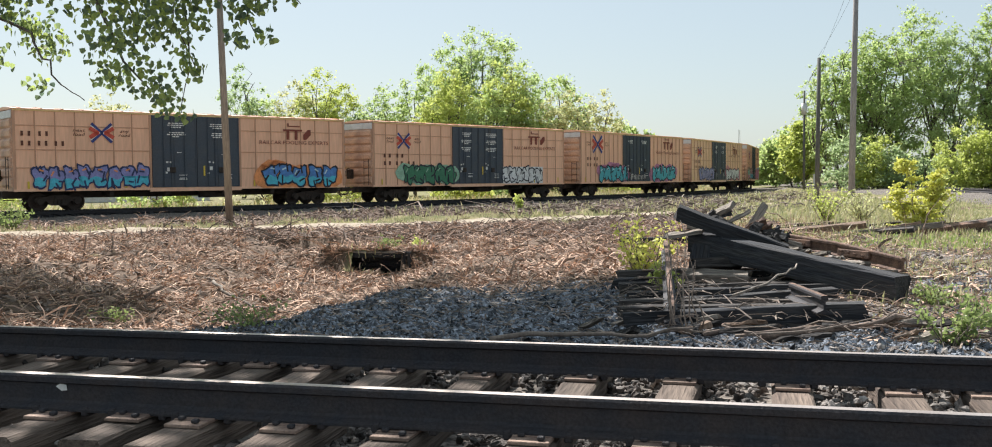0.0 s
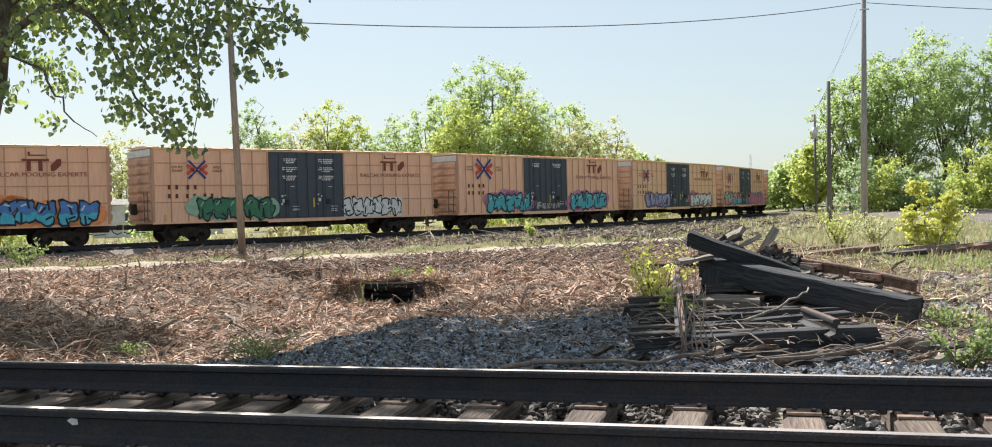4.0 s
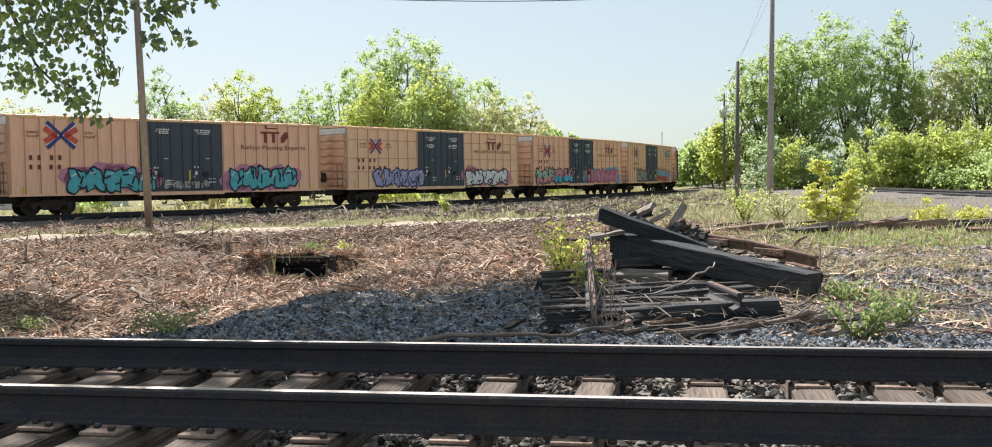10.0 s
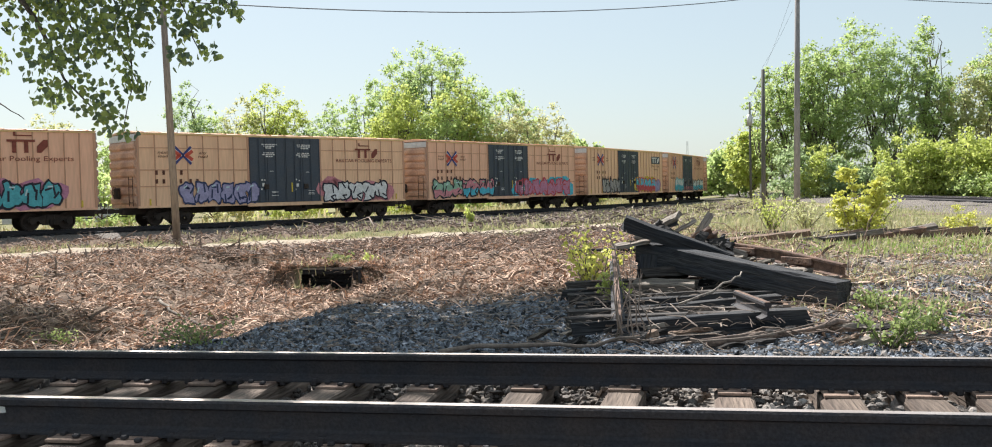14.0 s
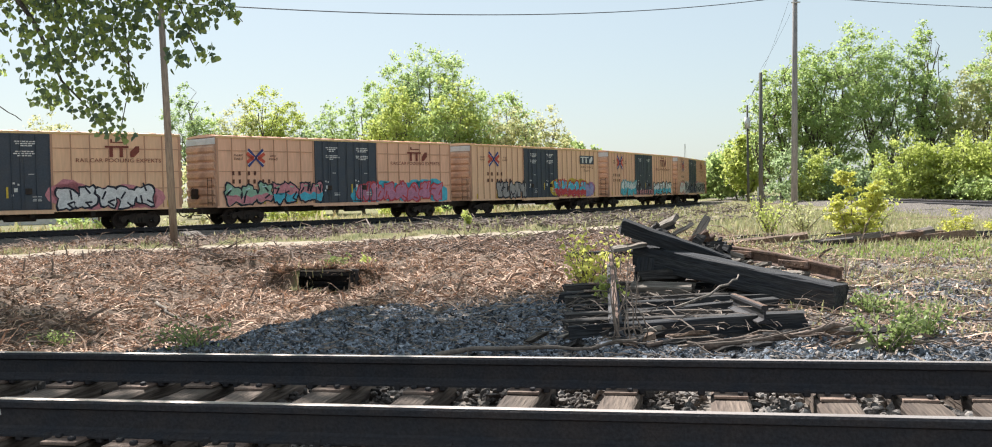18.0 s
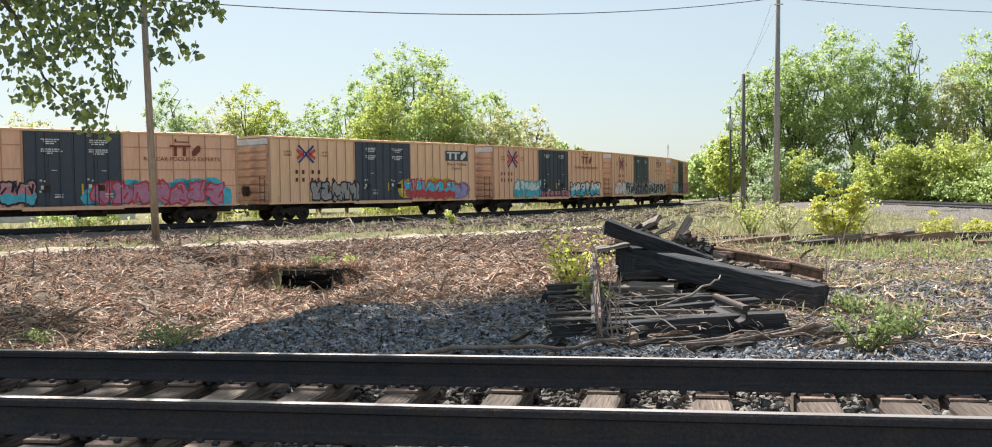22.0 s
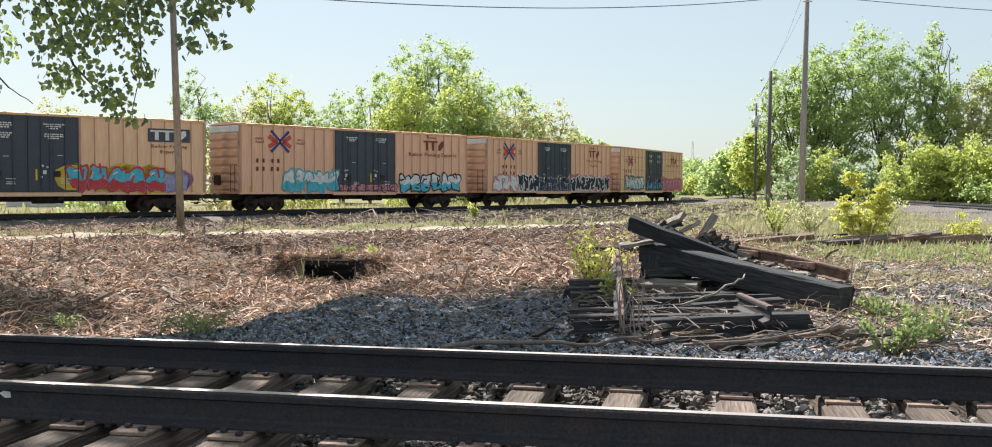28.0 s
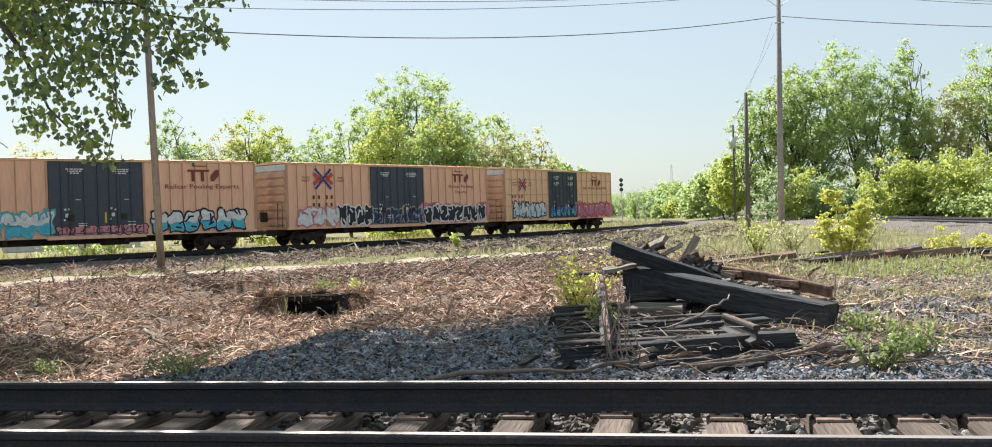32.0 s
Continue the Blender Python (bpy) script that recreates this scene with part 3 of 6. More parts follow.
BALLAST = ballast_points()
stones("track_ballast", "grey broken ballast stones between the ties", [p for p in BALLAST if p[0] > 0.1 or (int(p[0] * 977) % 6 == 0)], 0.026, 92, BALLASTM)
# Most stones on the left take the colour darkened for shade.
stones("fouled_ballast", "ballast sunk between the ties, coloured dark for the shade there", [p for p in BALLAST if p[0] <= 0.1 and int(p[0] * 977) % 6], 0.026, 89, SHADE_BALLAST)


def scatter(n, seed, keep, area, clear=0.0, clump=0.0, power=1.25):
    """n places on the ground, kept by what covers it; clear of the yard line, in clumps if wanted."""
    g = rng(seed)
    out, have = [], 0
    while have < n:
        m = 20000
        x, y = g.uniform(area[0], area[1], m), area[2] + (area[3] - area[2]) * g.uniform(size=m) ** power
        c = on_grid(GM, x, y)
        ok = g.uniform(size=m) < keep(c[:, 0], c[:, 1], c[:, 2])
        x, y = x[ok], y[ok]
        if clear:
            ok = np.array([((CS_XY - (a, b)) ** 2).sum(1).min() > clear ** 2 for a, b in zip(x, y)], dtype=bool)
            x, y = x[ok], y[ok]
        if clump:
            p = np.array([ease(-0.22, 0.18, noise.noise((a * 0.55, b * 0.8, 21)) + 0.5 * noise.noise((a * 1.7, b * 2.1, 4))) for a, b in zip(x, y)])
            ok = g.uniform(size=len(x)) < 1 - clump + clump * p
            x, y = x[ok], y[ok]
        out.append(np.stack([x, y, on_grid(GZ, x, y)], 1))
        have += len(x)
    return np.concatenate(out)[:n]


stones("slope_gravel", "dark loose gravel on the bank beside the track", scatter(58000, 93, lambda a, b, c: c, (-10, 8, 9.0, 18.5), power=1.5), 0.029, 94, GRAVEL, 0.55, True)


# ---- dead stalks, chips and twigs ----
def sticks(name, label, pts, length, radius, seed, material, rise=0.25):
    """Thin crooked three-sided stalks lying about."""
    g = rng(seed)
    n = len(pts)
    L = length * np.exp(g.normal(size=n) * 0.5)
    a, e = g.uniform(0, 6.28, n), np.abs(g.normal(size=n)) * rise
    d = np.stack([np.cos(a) * np.cos(e), np.sin(a) * np.cos(e), np.sin(e)], 1)
    s = np.stack([-np.sin(a), np.cos(a), 0 * a], 1)
    u = np.cross(d, s)
    R = radius * np.exp(g.normal(size=n) * 0.35)
    p = np.array(pts)
    bend = (g.normal(size=(n, 1)) * s + np.abs(g.normal(size=(n, 1))) * u) * (0.1 * L)[:, None]
    rings = []
    for t, k in ((-0.5, 1.0), (0.05, 0.9), (0.5, 0.5)):
        c = p + d * (L * t)[:, None] + bend * (1 - abs(2 * t)) + np.array([0, 0, 1]) * (np.sin(e) * L * 0.5 + R)[:, None]
        rings.append(np.stack([c + (s * math.cos(q) + u * math.sin(q)) * (R * k)[:, None] for q in (0, 2.09, 4.19)], 1))
    v = np.concatenate(rings, 1)
    F = [(i, (i + 1) % 3, 3 + (i + 1) % 3, 3 + i) for i in range(3)] + [(3 + i, 3 + (i + 1) % 3, 6 + (i + 1) % 3, 6 + i) for i in range(3)]
    f = (np.array(F)[None] + 9 * np.arange(n)[:, None, None]).reshape(-1, 4)
    return tagged(new(name, raw(v.reshape(-1, 3), f, material)), label, "debris", kind="stuff")


def straws(name, label, pts, length, width, seed, material, rise=0.3):
    """Curled flat dead blades and shreds, lying over one another."""
    g = rng(seed)
    n = len(pts)
    L = (length * np.exp(g.normal(size=n) * 0.45))[:, None]
    a, e, curl = g.uniform(0, 6.28, n), np.abs(g.normal(size=n)) * rise, g.normal(size=n) * 1.1
    W = (width * np.exp(g.normal(size=n) * 0.35))[:, None]
    tilt = g.normal(size=n) * 0.7
    rows, c = [], pts + np.array([0, 0, 0.012])
    for i in range(4):
        b = a + curl * (i / 3 - 0.5)
        d = np.stack([np.cos(b) * np.cos(e), np.sin(b) * np.cos(e), np.sin(e) * (1.0, 1.0, 0.2, -0.8)[i]], 1)
        s = np.stack([-np.sin(b) * np.cos(tilt), np.cos(b) * np.cos(tilt), np.sin(tilt)], 1)
        w = W * (0.7, 1.0, 0.9, 0.3)[i]
        rows.append(np.stack([c - s * w, c + s * w], 1))
        c = c + d * L / 3
    v = np.concatenate(rows, 1)
    F = np.array([(0, 1, 3, 2), (2, 3, 5, 4), (4, 5, 7, 6)])
    f = (F[None] + 8 * np.arange(n)[:, None, None]).reshape(-1, 4)
    return tagged(new(name, raw(v, f, material)), label, "debris", kind="stuff")


def bare(a, b, c):
    return (1 - c) * (1 - b) * (1 - 0.5 * a)


straws("dead_straw", "curled pale dead weeds matted over the bank", scatter(66000, 95, bare, (-27, 3, 9, 38), clump=0.85), 0.24, 0.011, 96, STRAW, 0.38)
sticks("dead_stalks", "pinkish broken weed stalks over the bank", scatter(10000, 195, bare, (-26, 4, 9, 40), clump=0.7), 0.22, 0.010, 196, STRAW, 0.4)
sticks("wood_chips", "coarse brown chips and broken twigs on the bank", scatter(8000, 97, bare, (-24, 4, 9, 40)), 0.13, 0.018, 98, TWIG, 0.3)
straws("field_litter", "dry straw strewn over the field gravel", scatter(16000, 107, lambda a, b, c: 0.3 + 0.7 * c, (1.2, 14, 10, 32), clump=0.88), 0.18, 0.010, 108, STRAW, 0.25)
sticks("gravel_twigs", "bleached twigs lying on the gravel", scatter(4500, 99, lambda a, b, c: c, (-9, 8, 8.5, 19)), 0.12, 0.006, 100, TWIG, 0.2)
sticks("yard_brush", "heaps of grey cut brush beside the yard line", scatter(13000, 101, lambda a, b, c: (1 - c) * (1 - b) * (1 - a), (-34, 2, 30, 54), 6.4, 0.6), 0.26, 0.02, 102, BRUSH, 0.25)
sticks("curve_brush", "grey cut brush lying inside the yard curve", scatter(7000, 105, lambda a, b, c: (1 - 0.5 * c) * (1 - b) * (1 - 0.6 * a), (-20, 7, 50, 96), 4.6), 0.45, 0.03, 106, TWIG, 0.15)


stones("field_gravel", "pale loose gravel between the weeds", scatter(16000, 103, lambda a, b, c: c, (0.5, 16, 11, 32), power=1.0), 0.045, 104, STONE, 0.5, True)
stones("bank_clods", "dry brown clods and lumps of bark on the bank", scatter(7000, 109, bare, (-25, 2, 9, 36), clump=0.5), 0.06, 110, CLOD, 0.6, True)
chalk = part("chalk_mark", flat_plate([(-3.61, -0.068), (-3.585, -0.052), (-3.545, -0.058), (-3.54, -0.088), (-3.575, -0.092)], 4.875), WHITE, NEAR_LINE, "white chalk mark on the rail web")

# ---- the train ----
CACHE = {}


def cached(key, builder):
    if key not in CACHE:
        CACHE[key] = builder()
    return CACHE[key]


SIDE_Y = 1.55
HALF = 9.37
DOOR = 2.5
GRID_POSTS = [DOOR + 0.06 + (HALF - DOOR - 0.12) * i / 7 for i in range(8)]
PLAIN_POSTS = [DOOR + 0.06 + (HALF - DOOR - 0.12) * i / 9 for i in range(10)]


def flat(polys, y, material):
    """Thin painted shapes, outlines in x and z, each a little plate facing -y."""
    bm = bmesh.new()
    for poly in polys:
        vs = [bm.verts.new((x, y, z)) for x, z in poly]
        bm.faces.new(vs)
    bm.normal_update()
    for f in bm.faces:
        if f.normal.y > 0:
            f.normal_flip()
    return mesh_of(bm, material)


def rect(x, z, w, h):
    return [(x - w / 2, z - h / 2), (x + w / 2, z - h / 2), (x + w / 2, z + h / 2), (x - w / 2, z + h / 2)]


def stroke(x0, z0, x1, z1, w):
    d = Vector((x1 - x0, z1 - z0)).normalized() * w / 2
    return [(x0 - d.y - d.x * 0.6, z0 + d.x - d.y * 0.6), (x0 + d.y - d.x * 0.6, z0 - d.x - d.y * 0.6), (x1 + d.y + d.x * 0.6, z1 - d.x + d.y * 0.6), (x1 - d.y + d.x * 0.6, z1 + d.x + d.y * 0.6)]


def lettering(text, x, z, size, width, material, slant=0.0):
    """Words in the built-in font, standing on the car's side, centred on x."""
    def make():
        cu = bpy.data.curves.new("words", "FONT")
        cu.body, cu.size, cu.align_x, cu.align_y, cu.shear, cu.space_line = text, 1.0, "CENTER", "CENTER", slant, 0.85
        cu.resolution_u = 2
        ob = bpy.data.objects.new("words", cu)
        scene.collection.objects.link(ob)
        bpy.context.view_layer.update()
        me = bpy.data.meshes.new_from_object(ob.evaluated_get(bpy.context.evaluated_depsgraph_get()))
        bpy.data.objects.remove(ob)
        me.materials.clear()
        me.materials.append(material)
        xs = [v.co.x for v in me.vertices]
        k = width / (max(xs) - min(xs))
        for v in me.vertices:
            v.co = (v.co.x * k, 0, v.co.y * size)
        return me
    me = cached(("text", text, size, width, material.name), make)
    return me, Matrix.Translation((x, -SIDE_Y - 0.043, z))


def emblem(car, x, z, w, h):
    """Two chevrons point to point: blue outside, a white line, red inside."""
    def arms(reach, rise, apex, wide):
        return [stroke(x + sx * w * reach, z + sz * h * rise, x + sx * w * apex, z, h * wide) for sx in (-1, 1) for sz in (-1, 1)]
    o = part("emblem", flat(arms(0.40, 0.45, 0.0, 0.14), -SIDE_Y - 0.046, BLUEP), None, car, "crossed-road emblem in red, white and blue")
    part("white_line", flat(arms(0.45, 0.35, 0.09, 0.07), -SIDE_Y - 0.050, WHITE), None, o)
    part("red_band", flat(arms(0.46, 0.22, 0.17, 0.20), -SIDE_Y - 0.054, REDP), None, o)


def maker_mark(car, x, z, w, h, boxed=False):
    """The owner's mark, as plain bars in its colour."""
    paint = WHITE if boxed else MAROON
    if boxed:
        part("mark_panel", flat([rect(x, z, w * 1.12, h * 1.3)], -SIDE_Y - 0.042, BLACKP), None, car, "black sign panel")
    b = [rect(x - w * 0.17, z + h * 0.40, w * 0.66, h * 0.17), rect(x - w * 0.33, z - 0.06 * h, w * 0.10, h * 0.85), rect(x - w * 0.05, z - 0.06 * h, w * 0.10, h * 0.85),
         [(x + w * 0.20, z - h * 0.48), (x + w * 0.30, z - h * 0.48), (x + w * 0.46, z), (x + w * 0.46, z + h * 0.48), (x + w * 0.36, z + h * 0.48), (x + w * 0.20, z)]]
    if not boxed:
        b += [rect(x - w * 0.12, z + h * 0.78, w * 0.42, h * 0.09), rect(x - w * 0.32, z + h * 0.90, w * 0.05, h * 0.30)]
    part("owner_mark", flat(b, -SIDE_Y - 0.047, paint), None, car)


def number_bars(car, x, z, n_top, n_low, step, paint=DARKT):
    b = [rect(x + i * step + (0.5 * step if i > 1 else 0), z, step * 0.36, 0.24) for i in range(n_top)]
    b += [rect(x + i * step + 0.4 * step * (i // 2), z - 0.48, step * 0.36, 0.24) for i in range(n_low)]
    tagged(part("number_mark", flat(b, -SIDE_Y - 0.043, paint), None, car), kind="stuff")


def graffiti(car, x0, x1, z0, z1, n, fill, edge, seed, low=None, cloud=None, shine=None, label="spray-painted piece of bulging interlocked shapes"):
    """A sprayed piece of abstract bulging forms: a cloud behind, dark edges, fills, a second tone below, inner lines and highlights."""
    g = rng(seed)
    y = -SIDE_Y - 0.058
    w, h = (x1 - x0) / n, z1 - z0
    body = tagged(new("graffiti"), label)
    body.parent = car
    if cloud:
        pol = []
        for i in range(2 * n + 2):
            cx, cz, r = x0 + (x1 - x0) * (i + 0.5) / (2 * n + 2), z0 + h * g.uniform(0.35, 0.7), h * g.uniform(0.35, 0.55)
            pol.append([(cx + r * 1.3 * math.cos(a) * g.uniform(0.85, 1.1), max(1.02, cz + r * math.sin(a) * g.uniform(0.85, 1.1))) for a in np.linspace(0, 6.283, 11)[:-1]])
        part("cloud", flat(pol, y + 0.006, cloud), None, body)
    for i in range(n):
        cx, cz = x0 + (i + 0.5) * w + g.normal() * 0.03 * w, z0 + h * (0.5 + g.uniform(-0.05, 0.05))
        lean, k = g.uniform(-0.25, 0.25), 22
        ph = g.uniform(0, 6.28, 3)
        rad = []
        for j in range(k):
            a = 2 * math.pi * j / k
            q = 1.0 / max(abs(math.cos(a)), abs(math.sin(a))) ** 0.75
            rad.append(q * (1 + 0.13 * math.sin(3 * a + ph[0]) + 0.10 * math.sin(5 * a + ph[1]) + 0.07 * g.normal()))

        def form(s, dx=0.0, dz=0.0):
            return [(cx + dx + (0.50 * w * rad[j] * math.cos(2 * math.pi * j / k)) * s + lean * 0.5 * h * math.sin(2 * math.pi * j / k) * 0.5, max(1.0, cz + dz + 0.42 * h * rad[j] * math.sin(2 * math.pi * j / k) * s)) for j in range(k)]
        bm = bmesh.new()

        def lay(poly, depth, mi):
            f = bm.faces.new([bm.verts.new((px, y - depth, pz)) for px, pz in poly])
            f.material_index = mi
            f.normal_update()
            if f.normal.y > 0:
                f.normal_flip()
        lay(form(1.08), 0.0005 * i, 0)
        lay(form(0.90), 0.005 + 0.0005 * i, 1)
        if low:
            zc = cz - 0.04 * h
            lay([(px, min(pz, zc + 0.05 * h * math.sin(px * 9))) for px, pz in form(0.88)], 0.009 + 0.0005 * i, 2)
        for m in range(int(g.integers(2, 4))):      # inner lines
            a0 = g.uniform(0, 6.28)
            px, pz = cx + 0.22 * w * math.cos(a0), cz + 0.22 * h * math.sin(a0)
            a1 = a0 + g.uniform(0.6, 2.2)
            lay(stroke(px, pz, px + 0.3 * w * math.cos(a1), pz + 0.34 * h * math.sin(a1), 0.075 * h), 0.013 + 0.0005 * i, 0)
        if shine:
            a0 = g.uniform(0.8, 2.4)
            lay(stroke(cx + 0.34 * w * math.cos(a0), cz + 0.3 * h * math.sin(a0), cx + 0.34 * w * math.cos(a0 + 0.7), cz + 0.3 * h * math.sin(a0 + 0.7), 0.06 * h), 0.017 + 0.0005 * i, 3)
        part("bulge", mesh_of(bm, (edge, fill, low or fill, shine or fill)), None, body)


def spray(name, c):
    return cached(("spray", name), lambda: mat("spray_" + name, c, 0.6, 0, 0.15, 3, 14, 0, second=[v * 0.8 for v in c]))


SP = {k: spray(k, c) for k, c in dict(
    blue=(0.08, 0.22, 0.52), violet=(0.25, 0.26, 0.52), cyan=(0.08, 0.48, 0.62), teal=(0.09, 0.42, 0.47), ink=(0.02, 0.022, 0.035), navy=(0.03, 0.045, 0.12), white=(0.72, 0.73, 0.72), green=(0.05, 0.20, 0.11),
    mint=(0.30, 0.50, 0.36), pink=(0.52, 0.22, 0.33), rose=(0.62, 0.25, 0.28), lilac=(0.36, 0.34, 0.52), red=(0.55, 0.06, 0.07), yellow=(0.68, 0.50, 0.06), orange=(0.78, 0.30, 0.11), silver=(0.36, 0.34, 0.32), pale=(0.50, 0.66, 0.68)).items()}


def side_bits(car, paint, style):
    posts = GRID_POSTS if style == "grid" else PLAIN_POSTS
    for sx in (-1, 1):
        for a, b in zip(posts, posts[1:]):
            w = b - a
            me = cached(("panel", round(w, 3), paint.name), lambda: mesh_of(bbox(-w / 2 + 0.004, w / 2 - 0.004, -SIDE_Y, -SIDE_Y + 0.05, 1.10, 4.98, 0.004), paint))
            part("side_panel", me, None, car, at=Matrix.Translation((sx * (a + b) / 2, 0, 0)))
        for i, a in enumerate(posts):
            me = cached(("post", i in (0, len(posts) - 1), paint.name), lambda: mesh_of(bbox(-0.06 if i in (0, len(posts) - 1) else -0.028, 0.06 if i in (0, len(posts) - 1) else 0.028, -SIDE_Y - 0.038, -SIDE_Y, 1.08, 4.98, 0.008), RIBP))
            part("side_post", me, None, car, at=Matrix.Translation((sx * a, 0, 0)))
        if style == "grid":
            for z in (2.15, 3.05, 4.25):
                for a, b in zip(posts, posts[1:]):
                    w = b - a - 0.06
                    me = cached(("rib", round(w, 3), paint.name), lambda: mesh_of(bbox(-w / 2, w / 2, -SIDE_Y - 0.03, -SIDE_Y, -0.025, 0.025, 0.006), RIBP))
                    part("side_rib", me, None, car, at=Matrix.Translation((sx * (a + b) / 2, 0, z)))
        # lower and upper side beams
        me = cached(("sill", paint.name), lambda: mesh_of(bbox(-3.435, 3.435, -SIDE_Y - 0.04, -SIDE_Y + 0.1, 0.98, 1.10, 0.01), paint))
        part("side_sill", me, None, car, at=Matrix.Translation((sx * 5.935, 0, 0)))
    part("eave", cached(("eave", paint.name), lambda: mesh_of(bbox(-HALF, HALF, -SIDE_Y - 0.05, -SIDE_Y + 0.05, 4.96, 5.06, 0.01), EAVEP)), None, car)
    part("door_sill", cached(("dsill", paint.name), lambda: mesh_of(bbox(-DOOR - 0.1, DOOR + 0.1, -SIDE_Y - 0.06, -SIDE_Y + 0.1, 0.90, 1.10, 0.012), paint)), None, car)
    part("far_side", cached(("far", paint.name), lambda: mesh_of(bbox(-HALF, HALF, SIDE_Y - 0.05, SIDE_Y, 1.0, 4.98, 0.01), paint)), None, car)


def end_wall(car, paint, sx, band):
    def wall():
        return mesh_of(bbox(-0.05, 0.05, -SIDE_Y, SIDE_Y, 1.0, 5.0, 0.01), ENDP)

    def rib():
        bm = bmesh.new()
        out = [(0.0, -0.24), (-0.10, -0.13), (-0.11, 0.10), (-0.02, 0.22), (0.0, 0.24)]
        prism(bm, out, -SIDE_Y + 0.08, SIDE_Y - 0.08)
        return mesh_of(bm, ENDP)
    at = Matrix.Translation((sx * (HALF - 0.02), 0, 0)) @ pose(0, 0, 0, 0, 0, 0 if sx < 0 else 180)
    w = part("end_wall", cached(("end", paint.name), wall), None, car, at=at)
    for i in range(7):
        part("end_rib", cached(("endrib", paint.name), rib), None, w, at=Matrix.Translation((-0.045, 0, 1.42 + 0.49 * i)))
    if band:
        part("galvanised_band", cached("band", lambda: mesh_of(bbox(-0.10, -0.052, -SIDE_Y + 0.02, SIDE_Y - 0.02, 4.60, 4.97, 0.01), GALV)), None, w, "pale galvanised top band")
    for y in (-1.3, -0.85):
        part("ladder_rail", cached("lrail", lambda: mesh_of(rod(bmesh.new(), (-0.19, 0, 1.1), (-0.19, 0, 2.7), 0.018, n=6), UNDER)), None, w, at=Matrix.Translation((0, y, 0)))
    for i in range(4):
        part("ladder_rung", cached("lrung", lambda: mesh_of(rod(bmesh.new(), (-0.19, -1.3, 0), (-0.19, -0.85, 0), 0.014, n=6), UNDER)), None, w, at=Matrix.Translation((0, 0, 1.3 + 0.42 * i)))
    if sx < 0:
        part("brake_gear", cached("bgear", lambda: mesh_of(bbox(-0.34, -0.13, 0.2, 0.75, 1.5, 2.1, 0.05), UNDER)), None, w, "grimy handbrake housing")

        def wheel():
            bm = bmesh.new()
            for i in range(14):
                a, b = 2 * math.pi * i / 14, 2 * math.pi * (i + 1) / 14
                rod(bm, (0, 0.27 * math.cos(a), 0.27 * math.sin(a)), (0, 0.27 * math.cos(b), 0.27 * math.sin(b)), 0.018, n=5)
            for i in range(5):
                a = 2 * math.pi * i / 5
                rod(bm, (0, 0, 0), (0, 0.27 * math.cos(a), 0.27 * math.sin(a)), 0.012, n=5)
            return mesh_of(bm, UNDER)
        part("handbrake_wheel", cached("bwheel", wheel), None, w, at=Matrix.Translation((-0.38, 0.47, 1.9)))


def doors(car, seed, band_rows):
    g = rng(seed)
    for sx in (-1, 1):
        def leaf():
            bm = bmesh.new()
            box(bm, -DOOR / 2 + 0.012, DOOR / 2 - 0.012, -SIDE_Y - 0.05, -SIDE_Y + 0.04, 1.12, 4.95)
            for x in (-DOOR / 2 + 0.05, 0.0, DOOR / 2 - 0.05):
                box(bm, x - 0.03, x + 0.03, -SIDE_Y - 0.075, -SIDE_Y - 0.05, 1.14, 4.93)
            for z in (1.2, 2.55, 3.75, 4.85):
                box(bm, -DOOR / 2 + 0.09, -0.04, -SIDE_Y - 0.068, -SIDE_Y - 0.05, z - 0.025, z + 0.025)
                box(bm, 0.04, DOOR / 2 - 0.09, -SIDE_Y - 0.068, -SIDE_Y - 0.05, z - 0.025, z + 0.025)
            return mesh_of(bm, BLACKP)
        d = part("door", cached("doorleaf", leaf), None, car, "black plug door with lock rods and white stencils", at=Matrix.Translation((sx * DOOR / 2, 0, 0)))
        for x in (-0.62, -0.2, 0.55):
            part("lock_rod", cached("lockrod", lambda: mesh_of(rod(bmesh.new(), (0, -SIDE_Y - 0.10, 1.15), (0, -SIDE_Y - 0.10, 4.9), 0.022, n=6), BLACKP)), None, d, at=Matrix.Translation((x, 0, 0)))
        part("crank_box", cached("crank", lambda: mesh_of(bbox(-0.16, 0.16, -SIDE_Y - 0.15, -SIDE_Y - 0.08, 1.9, 2.2, 0.02), UNDER)), None, d, at=Matrix.Translation((0.15 * sx, 0, 0)))
        st = []
        for r in range(band_rows):
            for k in range(3):
                w = g.uniform(0.75, 1.05) if k < 2 else g.uniform(0.4, 0.7)
                z = 4.55 - 0.5 * r - 0.105 * k
                x = -w / 2 + (0.1 if sx < 0 else 0.0)
                while x < w / 2:
                    b = g.uniform(0.08, 0.2)
                    st.append(rect(x + b / 2, z, b, 0.06))
                    x += b + 0.035
        for x, z, w, h in ((-0.55, 2.45, 0.13, 0.1), (-0.32, 2.42, 0.09, 0.09), (-0.45, 2.12, 0.17, 0.2), (-0.6, 1.9, 0.1, 0.1), (0.55, 1.55, 0.45, 0.04), (0.55, 1.65, 0.4, 0.035), (0.55, 1.75, 0.45, 0.035), (0.3, 2.95, 0.26, 0.035)):
            st.append(rect(x * (1 if sx > 0 else 0.8), z + g.uniform(-0.05, 0.05), w, h))
        tagged(part("stencil_mark", flat(st, -SIDE_Y - 0.079, WHITE), None, d), kind="stuff")
        if sx > 0:
            part("yellow_reflector", flat([rect(-0.85, 2.0, 0.10, 0.55)], -SIDE_Y - 0.08, SP["yellow"]), None, d)


